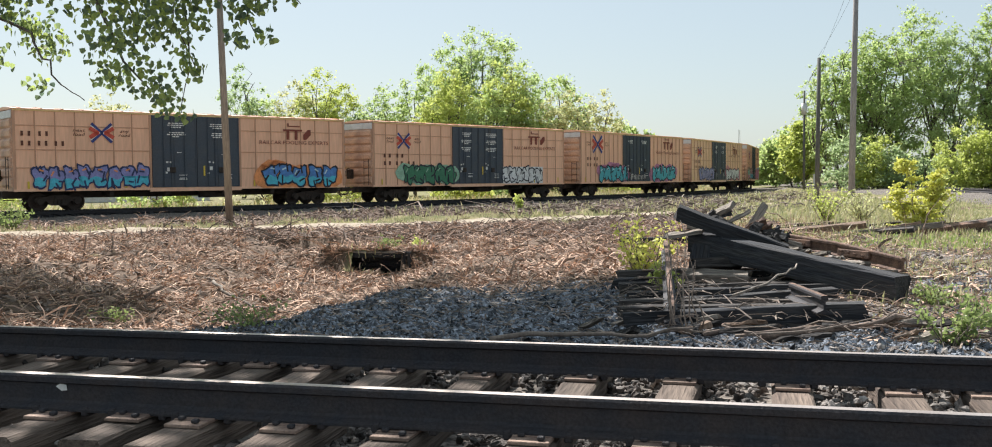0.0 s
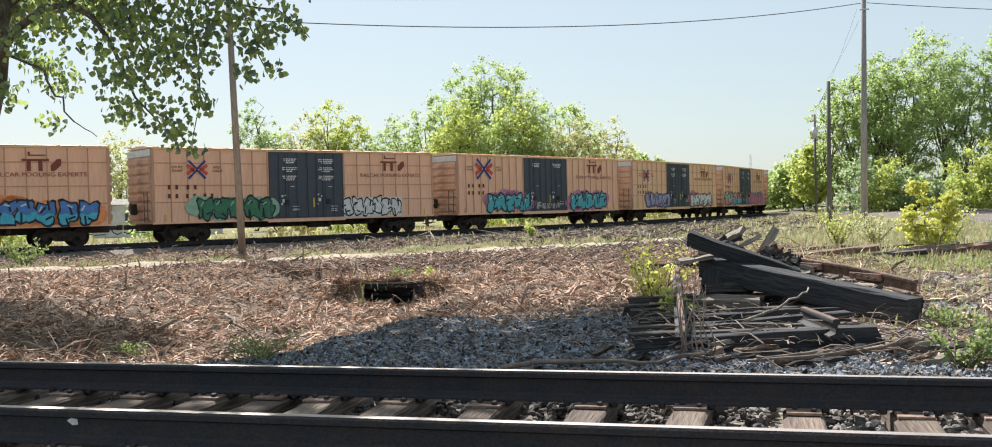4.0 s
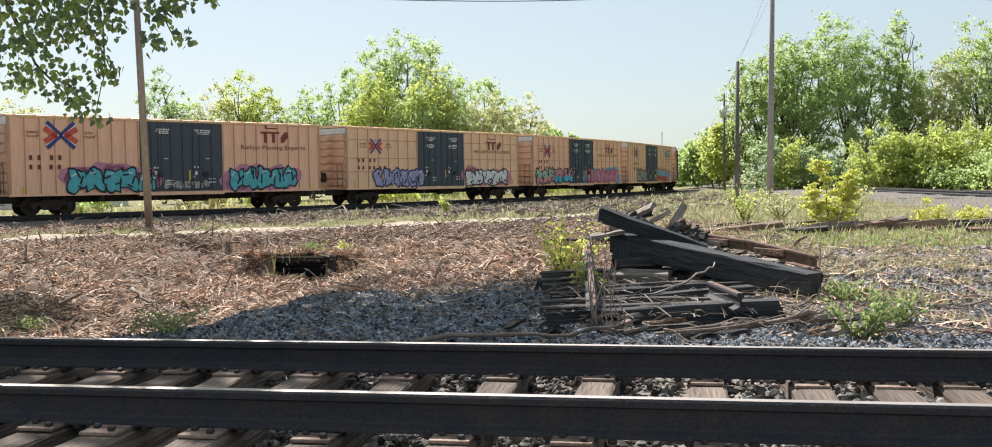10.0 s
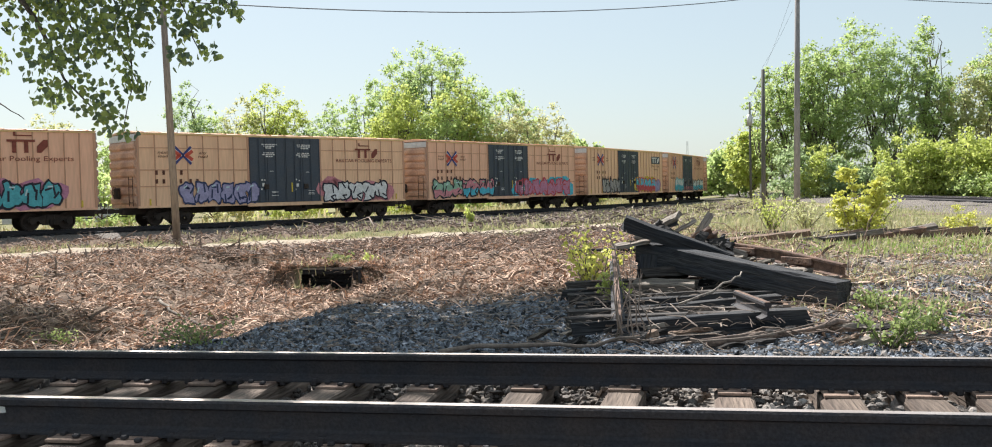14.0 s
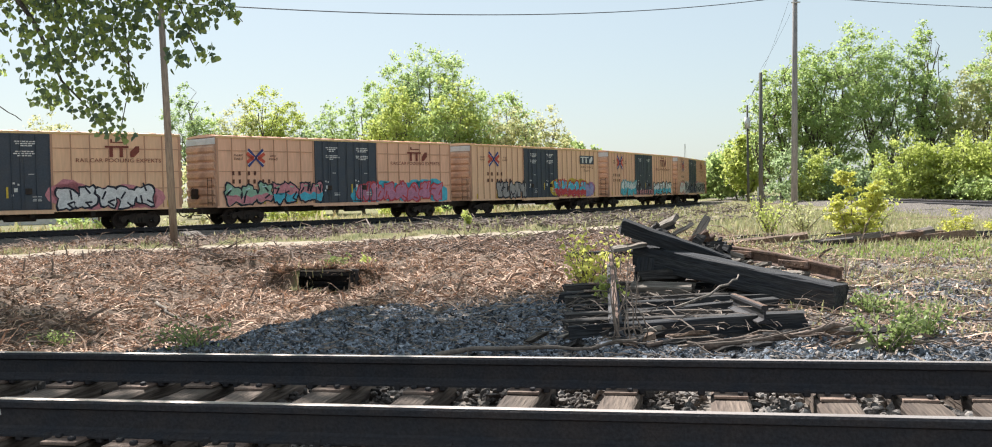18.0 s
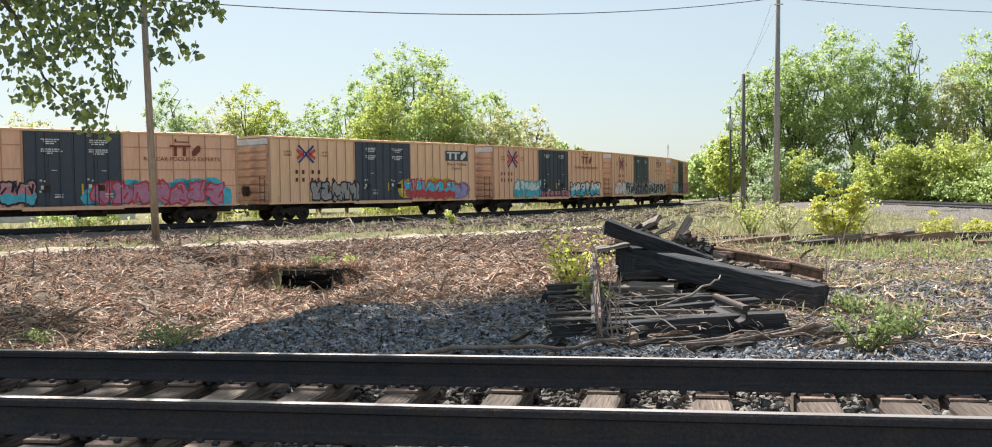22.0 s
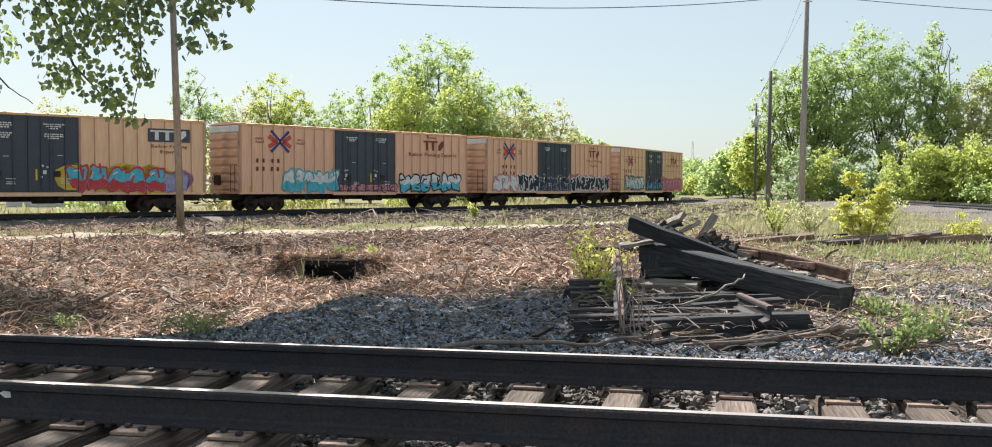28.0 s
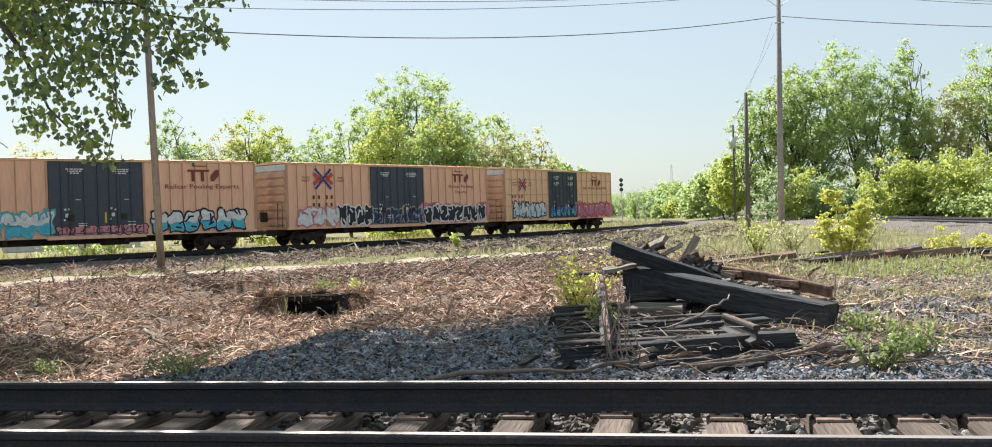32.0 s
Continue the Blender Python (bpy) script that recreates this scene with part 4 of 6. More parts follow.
def underframe(car):
    part("centre_sill", cached("csill", lambda: mesh_of(bbox(-9.6, 9.6, -0.3, 0.3, 0.62, 1.0, 0.02), UNDER)), None, car)
    part("floor_frame", cached("floor", lambda: mesh_of(bbox(-HALF + 0.05, HALF - 0.05, -SIDE_Y + 0.05, SIDE_Y - 0.05, 0.98, 1.10, 0.01), UNDER)), None, car)
    for x in (-4.6, -1.6, 1.6, 4.6):
        part("cross_bearer", cached("bearer", lambda: mesh_of(bbox(-0.12, 0.12, -1.45, 1.45, 0.72, 0.99, 0.02), UNDER)), None, car, at=Matrix.Translation((x, 0, 0)))
    part("air_reservoir", cached("tank", lambda: mesh_of(rod(bmesh.new(), (0.4, -0.85, 0.72), (1.9, -0.85, 0.72), 0.2, n=14), UNDER, True)), None, car)
    for x, s in ((-9.6, -1), (9.6, 1)):
        def coupler():
            bm = bmesh.new()
            box(bm, -0.1, 0.45, -0.09, 0.09, 0.74, 0.96)
            box(bm, 0.42, 0.70, -0.17, 0.05, 0.72, 1.0)
            box(bm, 0.50, 0.76, 0.06, 0.16, 0.74, 0.98)
            bmesh.ops.bevel(bm, geom=bm.edges[:], offset=0.02, segments=1, affect="EDGES")
            return mesh_of(bm, UNDER)
        part("coupler", cached("coupler", coupler), None, car, "dark knuckle coupler", at=Matrix.Translation((x, 0, 0)) @ pose(0, 0, 0, 0, 0, 0 if s > 0 else 180))

        def hose():
            bm = bmesh.new()
            p = [(0, 0, 0.85), (0.12, 0, 0.62), (0.34, 0, 0.50), (0.55, 0, 0.60)]
            for a, b in zip(p, p[1:]):
                rod(bm, a, b, 0.03, n=6)
            return mesh_of(bm, UNDER, True)
        part("air_hose", cached("hose", hose), None, car, at=Matrix.Translation((x, -0.5 * s, 0)) @ pose(0, 0, 0, 0, 0, 0 if s > 0 else 180))
        for y in (-1.45, 1.45):
            part("sill_step", cached("step", lambda: mesh_of(bbox(-0.28, 0.28, -0.03, 0.03, 0.50, 0.55, 0.01), UNDER)), None, car, at=Matrix.Translation((x - s * 0.75, y, 0)))


def wheelset_mesh():
    bm = bmesh.new()
    rod(bm, (0, -1.0, 0), (0, 1.0, 0), 0.08, n=10)
    for s in (-1, 1):
        prof = [(0.66, 0.10), (0.66, 0.20), (0.69, 0.36), (0.67, 0.42), (0.65, 0.485), (0.685, 0.485), (0.70, 0.457), (0.80, 0.452), (0.80, 0.38), (0.75, 0.36), (0.73, 0.20), (0.76, 0.12)]
        n = 28
        rings = [[bm.verts.new((r * math.cos(2 * math.pi * i / n), s * y, r * math.sin(2 * math.pi * i / n))) for i in range(n)] for y, r in prof]
        for a, b in zip(rings, rings[1:]):
            for i in range(n):
                bm.faces.new((a[i], a[(i + 1) % n], b[(i + 1) % n], b[i]))
        for k in range(6):   # spoke-like casting marks let the turning show
            a = 2 * math.pi * k / 6
            box(bm, 0.18, 0.36, s * 0.745 - 0.012, s * 0.745 + 0.012, -0.02, 0.02, Matrix.Rotation(a, 4, "Y"))
    bmesh.ops.recalc_face_normals(bm, faces=bm.faces[:])
    return mesh_of(bm, WHEELM)


def side_frame_mesh():
    bm = bmesh.new()
    out = [(-1.12, 0.56), (-1.02, 0.66), (-0.62, 0.70), (-0.30, 0.80), (0.30, 0.80), (0.62, 0.70), (1.02, 0.66), (1.12, 0.56), (1.08, 0.40), (0.72, 0.40), (0.62, 0.50), (0.36, 0.26), (-0.36, 0.26), (-0.62, 0.50), (-0.72, 0.40), (-1.08, 0.40)]
    prism(bm, out, -0.07, 0.07)
    for x in (-0.89, 0.89):
        rod(bm, (x, -0.16, 0.46), (x, 0.1, 0.46), 0.15, n=10)
    for x in (-0.18, 0.0, 0.18):
        rod(bm, (x, -0.09, 0.30), (x, -0.09, 0.58), 0.075, n=8)
    bmesh.ops.recalc_face_normals(bm, faces=bm.faces[:])
    return mesh_of(bm, UNDER)


def truck(car, x):
    t = part("truck", cached("bolster", lambda: mesh_of(bbox(-0.2, 0.2, -1.15, 1.15, 0.50, 0.78, 0.03), UNDER)), None, car, "four-wheel cast steel truck", at=Matrix.Translation((x, 0, 0)))
    for y in (-1.02, 1.02):
        part("side_frame", cached("sframe", side_frame_mesh), None, t, at=Matrix.Translation((0, y, 0)))
    w = [part("wheelset", cached("wheelset", wheelset_mesh), None, t, at=Matrix.Translation((a, 0, 0.457))) for a in (-0.89, 0.89)]
    return t, w


def roof_mesh(paint):
    bm = bmesh.new()
    out = [(-1.60, 5.03), (-1.60, 5.08), (-0.8, 5.16), (0.0, 5.20), (0.8, 5.16), (1.60, 5.08), (1.60, 5.03)]
    a = [bm.verts.new((-9.40, y, z)) for y, z in out]
    b = [bm.verts.new((9.40, y, z)) for y, z in out]
    n = len(out)
    for i in range(n):
        bm.faces.new((a[i], b[i], b[(i + 1) % n], a[(i + 1) % n]))
    bm.faces.new(a)
    bm.faces.new(b[::-1])
    for x in np.arange(-9.0, 9.1, 1.0):
        for (y0, z0), (y1, z1) in zip(out[1:5], out[2:6]):
            m = Matrix.Translation((x, (y0 + y1) / 2, (z0 + z1) / 2)) @ Euler((math.atan2(z1 - z0, y1 - y0), 0, 0)).to_matrix().to_4x4()
            box(bm, -0.035, 0.035, -0.41, 0.41, 0.0, 0.03, m)
    bmesh.ops.recalc_face_normals(bm, faces=bm.faces[:])
    return mesh_of(bm, paint)


TRUCKS, WHEELS = [], []


def boxcar(label, paint, style, seed, band=True, rows=2):
    car = thing("boxcar", label, "boxcar", group="boxcars of the train")
    part("inner_body", cached(("core", paint.name), lambda: mesh_of(bbox(-HALF + 0.03, HALF - 0.03, -SIDE_Y + 0.045, SIDE_Y - 0.04, 1.02, 5.0, 0.01), paint)), None, car)
    part("roof", cached(("roof", paint.name), lambda: roof_mesh(paint)), None, car)
    side_bits(car, paint, style)
    for sx in (-1, 1):
        end_wall(car, paint, sx, band)
    doors(car, seed, rows)
    underframe(car)
    for x in (-BOGIE, BOGIE):
        t, w = truck(car, x)
        TRUCKS.append((t, x))
        WHEELS.append(w)
    for x in (-8.7, -6.2, -3.9, 3.4, 5.9, 8.6):
        part("yellow_reflector", cached("refl", lambda: flat([rect(0, 1.3, 0.10, 0.36)], -SIDE_Y - 0.05, SP["yellow"])), None, car, at=Matrix.Translation((x, 0, 0)))
    return car


def slogan(car, upper, paint=MAROON, x=6.0, z=3.62, w=4.5):
    me, at = lettering("RAILCAR POOLING EXPERTS" if upper else "Railcar Pooling Experts", x, z, 0.36 if not upper else 0.30, w, paint)
    part("slogan", me, None, car, "dark stencilled slogan", at=at)


def next_load(car, x, z, gap, s=0.24):
    for words, sx in (("next\nload", -1), ("any\nroad", 1)):
        me, at = lettering(words, x + sx * gap, z, s, 0.62, DARKT, 0.2)
        part("motto", me, None, car, at=at)


CAR_PITCH, BOGIE = 20.73, 7.1
CARS = []


def build_train():
    base = "orange high-cube boxcar with black doors and "
    a = boxcar(base + "blue graffiti", ORANGE, "grid", 1)
    emblem(a, -5.1, 3.95, 1.2, 1.0)
    next_load(a, -5.1, 3.95, 1.15)
    number_bars(a, -8.95, 3.85, 4, 6, 0.33)
    maker_mark(a, 6.2, 4.1, 1.9, 0.62)
    slogan(a, True)
    graffiti(a, -8.5, -2.65, 1.05, 2.3, 8, SP["violet"], SP["navy"], 11, SP["cyan"], None, SP["orange"])
    graffiti(a, 4.0, 8.7, 1.05, 2.4, 5, SP["blue"], SP["ink"], 12, SP["cyan"], SP["orange"], SP["pale"])
    b = boxcar(base + "green and white graffiti", ORANGE, "grid", 2, rows=3)
    emblem(b, -6.85, 3.9, 1.15, 1.0)
    next_load(b, -6.85, 3.95, 1.15)
    number_bars(b, -8.45, 2.95, 4, 6, 0.42)
    maker_mark(b, 6.2, 4.2, 1.9, 0.62)
    slogan(b, True)
    graffiti(b, -6.9, -2.3, 1.05, 2.4, 5, SP["green"], SP["ink"], 21, None, SP["mint"], SP["mint"])
    part("sprayed_panel", flat([rect(4.55, 1.68, 4.6, 1.2)], -SIDE_Y - 0.044, SP["white"]), None, b)
    graffiti(b, 2.4, 6.7, 1.12, 2.3, 6, SP["white"], SP["ink"], 22, None, None, None)
    c = boxcar(base + "teal graffiti", ORANGE, "plain", 3, rows=1)
    emblem(c, -6.75, 4.1, 1.65, 1.4)
    next_load(c, -6.75, 4.15, 1.45)
    number_bars(c, -8.3, 2.95, 4, 4, 0.42)
    maker_mark(c, 6.1, 4.25, 2.0, 0.68)
    slogan(c, False)
    graffiti(c, -6.5, -1.7, 1.1, 2.45, 5, SP["teal"], SP["ink"], 31, None, SP["pink"], SP["pale"])
    graffiti(c, 2.9, 7.6, 1.1, 2.5, 5, SP["teal"], SP["ink"], 32, None, SP["pink"], SP["pale"])
    graffiti(c, -1.2, 1.6, 1.2, 1.75, 5, SP["silver"], SP["ink"], 33, None, None, None)
    d = boxcar(base + "lilac and white graffiti", YELLOW, "grid", 4)
    emblem(d, -6.7, 3.85, 1.15, 1.0)
    next_load(d, -6.7, 3.9, 1.2)
    number_bars(d, -8.3, 2.9, 4, 6, 0.42)
    maker_mark(d, 6.2, 4.1, 1.9, 0.62)
    slogan(d, True)
    graffiti(d, -6.9, -1.9, 1.05, 2.4, 6, SP["lilac"], SP["navy"], 41, None, None, SP["pale"])
    graffiti(d, 2.7, 7.9, 1.05, 2.35, 5, SP["white"], SP["ink"], 42, None, SP["rose"], None)
    e = boxcar(base + "pink and many-coloured graffiti", ORANGE, "grid", 5)
    emblem(e, -6.75, 3.85, 1.2, 1.05)
    next_load(e, -6.75, 3.9, 1.2)
    number_bars(e, -8.3, 2.95, 4, 6, 0.42)
    maker_mark(e, 6.2, 4.1, 1.9, 0.62)
    slogan(e, True)
    graffiti(e, -8.9, -5.6, 1.05, 2.4, 3, SP["mint"], SP["ink"], 51, SP["rose"], None, SP["pale"])
    graffiti(e, -5.6, -1.9, 1.05, 2.45, 4, SP["rose"], SP["ink"], 52, SP["cyan"], None, SP["mint"])
    graffiti(e, 0.9, 8.4, 1.05, 2.4, 7, SP["pink"], SP["red"], 53, None, SP["cyan"], SP["rose"])
    f = boxcar("yellow-orange boxcar with black doors, red and silver graffiti", YELLOW, "plain", 6)
    emblem(f, -6.55, 4.05, 1.4, 1.1)
    next_load(f, -6.55, 4.1, 1.45)
    number_bars(f, -7.3, 2.95, 4, 6, 0.5)
    maker_mark(f, 7.3, 4.2, 2.1, 0.55, True)
    for words, z in (("Railcar Pooling", 3.6), ("Experts", 3.3)):
        me, at = lettering(words, 7.3, z, 0.26, 2.0 if z > 3.5 else 1.0, DARKT)
        part("slogan", me, None, f, at=at)
    graffiti(f, -6.2, -2.2, 1.05, 2.45, 5, SP["silver"], SP["ink"], 61, None, None, None)
    graffiti(f, 1.9, 7.0, 1.05, 2.5, 5, SP["cyan"], SP["red"], 62, SP["red"], SP["yellow"], SP["pale"])
    graffiti(f, 7.0, 8.3, 1.1, 2.2, 2, SP["lilac"], SP["violet"], 63, None, SP["pink"], None)
    h = boxcar(base + "white and cyan graffiti", ORANGE, "plain", 7, rows=1)
    emblem(h, -6.6, 4.1, 1.5, 1.3)
    next_load(h, -6.6, 4.15, 1.45)
    number_bars(h, -8.2, 2.95, 4, 4, 0.42)
    maker_mark(h, 6.1, 4.25, 2.0, 0.68)
    slogan(h, False)
    graffiti(h, -6.4, -2.2, 1.05, 2.5, 5, SP["white"], SP["teal"], 71, SP["cyan"], None, SP["pale"])
    graffiti(h, 2.9, 8.6, 1.05, 2.4, 6, SP["white"], SP["ink"], 72, SP["cyan"], None, None)
    graffiti(h, -2.1, 2.7, 1.05, 1.65, 7, SP["rose"], SP["ink"], 73, None, None, None)
    k = boxcar(base + "black and white graffiti", ORANGE, "plain", 8, rows=1)
    emblem(k, -6.5, 4.1, 1.5, 1.3)
    next_load(k, -6.5, 4.1, 1.4)
    number_bars(k, -7.3, 2.95, 4, 4, 0.42)
    maker_mark(k, 6.4, 4.25, 1.8, 0.6)
    for words, z in (("Railcar Pooling", 3.65), ("Experts", 3.25)):
        me, at = lettering(words, 6.4, z, 0.28, 2.6 if z > 3.5 else 1.2, MAROON)
        part("slogan", me, None, k, at=at)
    graffiti(k, -8.6, -5.2, 1.05, 2.4, 3, SP["white"], SP["rose"], 81, None, None, None)
    graffiti(k, -5.4, -2.4, 1.05, 2.5, 4, SP["ink"], SP["white"], 82, None, None, None)
    graffiti(k, -2.3, 2.4, 1.1, 2.3, 6, SP["navy"], SP["silver"], 83, None, None, None)
    graffiti(k, 2.5, 9.0, 1.05, 2.4, 8, SP["ink"], SP["white"], 84, None, SP["rose"], None)
    i = boxcar("last boxcar, orange, with white, blue and pink graffiti", YELLOW, "grid", 9)
    emblem(i, -6.7, 3.85, 1.15, 1.0)
    next_load(i, -6.7, 3.9, 1.2)
    number_bars(i, -8.3, 2.9, 4, 6, 0.42)
    maker_mark(i, 6.2, 4.1, 1.9, 0.62)
    slogan(i, True)
    graffiti(i, -8.2, -3.0, 1.15, 2.5, 6, SP["white"], SP["navy"], 91, SP["pale"], None, None)
    graffiti(i, -2.2, 2.3, 1.15, 2.2, 5, SP["blue"], SP["ink"], 92, SP["cyan"], None, None)
    graffiti(i, 2.6, 8.9, 1.05, 2.4, 6, SP["pink"], SP["red"], 93, None, SP["rose"], SP["white"])
    CARS.extend((a, b, c, d, e, f, h, k, i))


build_train()


def train_s(t):
    """How far along the curve the first car's middle is at t seconds."""
    return ((2.36935e-4 * t - 1.80859e-2) * t - 3.599077) * t - 68.082


def heading(s):
    a, b = on_curve(s - 0.9), on_curve(s + 0.9)
    return math.degrees(math.atan2(b.y - a.y, b.x - a.x))


def car_pose(s):
    a, b = on_curve(s - BOGIE), on_curve(s + BOGIE)
    return Matrix.Translation((a + b) / 2) @ pose(0, 0, 0, 0, 0, math.degrees(math.atan2(b.y - a.y, b.x - a.x)))


def motions():
    times = [0.5 * i for i in range(65)]
    for i, car in enumerate(CARS):
        walk(car, [(t, car_pose(train_s(t) + i * CAR_PITCH)) for t in times])
    for n, (t, x) in enumerate(TRUCKS):
        i = n // 2
        rows = []
        for s in [2.0 * k for k in range(17)]:
            c = train_s(s) + i * CAR_PITCH
            turn = heading(c + x) - math.degrees(car_pose(c).to_euler().z)
            rows.append((s, pose(x, 0, 0, 0, 0, (turn + 180) % 360 - 180)))
        walk(t, rows)
    # wheels roll without slipping
    fine = [round(32.0 * i / 240, 4) for i in range(241)]
    for n, pair in enumerate(WHEELS):
        for w, a in zip(pair, (-0.89, 0.89)):
            walk(w, [(t, pose(a, 0, 0.457, 0, math.degrees((train_s(t) + 68) / 0.457), 0)) for t in fine])

# ---- rails of the yard line and of the far line ----
def curved_line():
    line = thing("yard_railway_track", "rusty rails of a curved yard line in dark ballast", "railway track", kind="structure")
    for side in (-0.755, 0.755):
        pts = []
        for s in np.arange(-130, 200, 2.0):
            a, b = on_curve(s), on_curve(s + 0.5)
            u = (b - a).normalized()
            pts.append(a + Vector((u.y, -u.x, 0)) * side)
        part("rail", rail_along(pts, RAIL_SIDE, RAIL_TOP), None, line)
    for i in range(280):
        s = -112 + 0.56 * i
        p = on_curve(s)
        part("tie", TIE_FAR[i % 3], None, line, at=pose(p.x, p.y, YARD_Z - 0.205, 0, 0, heading(s)))
    return line


TIE_FAR = [mesh_of(tie_mesh(70 + i), TIE_OLD) for i in range(3)]
curved_line()


def far_line():
    line = thing("side_railway_track", "straight track on a low grey ballast bank", "railway track", kind="structure")
    for side in (-0.755, 0.755):
        part("rail", rail_along([(side_x(y) + side, y, 0.0) for y in np.arange(14, 420, 10)], RAIL_SIDE, RAIL_TOP), None, line)
    for i in range(190):
        y = 40 + 0.58 * i
        part("tie", TIE_FAR[i % 3], None, line, at=pose(side_x(y), y, -0.205, 0, 0, 92.8))


far_line()


def tube(bm, pts, radii, n=6):
    """One unbroken tapering tube through the points."""
    P = [Vector(p) for p in pts]
    rings = []
    q = None
    for i, (p, r) in enumerate(zip(P, radii)):
        u = (P[min(i + 1, len(P) - 1)] - P[max(i - 1, 0)]).normalized()
        side = u.cross(q if q is not None else (Vector((1, 0, 0)) if abs(u.x) < 0.8 else Vector((0, 1, 0)))).normalized()
        up = side.cross(u)
        q = up
        rings.append([bm.verts.new(p + (side * math.cos(2 * math.pi * k / n) + up * math.sin(2 * math.pi * k / n)) * r) for k in range(n)])
    for a, b in zip(rings, rings[1:]):
        for k in range(n):
            bm.faces.new((a[k], a[(k + 1) % n], b[(k + 1) % n], b[k]))
    bm.faces.new(rings[0][::-1])
    bm.faces.new(rings[-1])


# ---- poles ----
def utility_pole(x, y, h, r0, r1, lean, material, label):
    z = ground_z(x, y)
    p = thing("utility_pole", label, "utility pole", pose(x, y, z, 0, 0, 0))
    bm = bmesh.new()
    rod(bm, (0, 0, -0.3), (lean[0] * h, lean[1] * h, h), r0, r1, 14)
    part("shaft", bm, material, p, smooth=True)
    return p


POLE_1 = utility_pole(-20.0, 38.6, 12.0, 0.16, 0.12, (-0.03, 0), POLEB, "tall weathered wooden pole at the edge of the dirt path")
POLE_3 = utility_pole(8.5, 70.4, 16.5, 0.22, 0.15, (0.015, 0), POLEW, "tall grey wooden utility pole with wires and a crossarm")
POLE_2 = utility_pole(6.45, 71.9, 9.6, 0.16, 0.12, (0.01, 0), POLED, "shorter dark wooden pole with a cut top")
POLE_4 = utility_pole(8.2, 105.0, 10.0, 0.13, 0.1, (0, 0), POLED, "slim dark pole with a small transformer box")
part("transformer", rod(bmesh.new(), (-0.05, -0.3, 7.6), (-0.05, -0.3, 8.7), 0.26, n=12), GALV, POLE_4, "pale grey transformer can", True)
part("bracket", bbox(-0.1, 0.1, -0.3, 0.05, 8.1, 8.25, 0.02), POLED, POLE_4)
top = Matrix.Translation((0.015 * 15.6, 0, 15.6))
part("crossarm", bbox(-1.2, 1.2, -0.22, -0.10, -0.06, 0.06, 0.01), POLEW, POLE_3, at=top)
for x in (-1.05, -0.4, 0.4, 1.05):
    part("insulator", rod(bmesh.new(), (0, -0.16, 0.05), (0, -0.16, 0.28), 0.06, 0.04, 8), CONC, POLE_3, at=top @ Matrix.Translation((x, 0, 0)))
for s in (-1, 1):
    part("brace", rod(bmesh.new(), (0, -0.16, -0.7), (s * 0.8, -0.16, -0.04), 0.02, n=5), GALV, POLE_3, at=top)
part("spool_insulator", rod(bmesh.new(), (-0.3, -0.2, -1.7), (0.3, -0.2, -1.7), 0.05, n=8), GALV, POLE_3, at=top)


def wire(label, a, b, sag, r=0.012):
    """A hanging cable from a to b."""
    a, b = Vector(a), Vector(b)
    bm = bmesh.new()
    k = 26
    pts = [a.lerp(b, i / k) - Vector((0, 0, 4 * sag * (i / k) * (1 - i / k))) for i in range(k + 1)]
    tube(bm, pts, [r] * len(pts), 5)
    return tagged(new("cable", mesh_of(bm, WIREM, True)), label, "cable")


wire("thick twisted cable strung between two wooden poles", (8.5, 70.2, 13.9), (-20.3, 38.6, 9.2), 0.85, 0.026)
wire("thick twisted cable running on past the tall pole", (8.9, 70.2, 13.9), (45, 77, 12.6), 0.6, 0.024)
wire("thin power wire on the crossarm", (7.6, 70.2, 15.6), (-20.3, 38.6, 10.1), 0.55, 0.016)
wire("thin power wire on the crossarm", (8.3, 70.2, 15.85), (-20.2, 38.6, 10.55), 0.55, 0.016)
wire("thin power wire running on past the tall pole", (9.1, 70.2, 15.85), (45, 77, 14.2), 0.9, 0.016)
wire("thin power wire running on past the tall pole", (9.7, 70.2, 15.85), (45, 78.2, 14.9), 0.9, 0.016)
wire("slack wire from the tall pole to the slim pole", (8.3, 70.4, 13.6), (8.2, 105, 9.7), 0.5, 0.008)
wire("slack wire from the tall pole to the shorter pole", (8.4, 70.3, 12.8), (6.5, 71.9, 9.2), 0.15, 0.007)


# ---- trees ----
def leaves_mesh(centres, radii, counts, size, seed, material, flat=0.8, far=False):
    """Many small leaves in uneven clumps, each a lozenge, or far off a pointed triangle."""
    g = rng(seed)
    pts = []
    for c, r, n in zip(centres, radii, counts):
        d = g.normal(size=(n, 3))
        d /= np.linalg.norm(d, axis=1)[:, None]
        rad = 0.62 * np.abs(g.normal(size=(n, 1))) + 0.2 * g.uniform(size=(n, 1))
        pts.append(np.array(c) + d * rad * np.array([r, r, r * flat]))
    p = np.concatenate(pts)
    n = len(p)
    a = g.normal(size=(n, 3))
    a /= np.linalg.norm(a, axis=1)[:, None]
    b = np.cross(a, g.normal(size=(n, 3)))
    b /= np.linalg.norm(b, axis=1)[:, None]
    s = size * g.uniform(0.6, 1.3, size=(n, 1))
    if far:
        v = np.stack([p - a * s, p + a * s * 0.6 + b * s * 0.7, p + a * s * 0.6 - b * s * 0.7], 1).reshape(-1, 3)
        return raw(v, np.arange(3 * n).reshape(-1, 3), material)
    v = np.stack([p - a * s, p + b * s * 0.55, p + a * s, p - b * s * 0.55], 1).reshape(-1, 3)
    f = np.arange(4 * n).reshape(-1, 4)
    return raw(v, f, material)


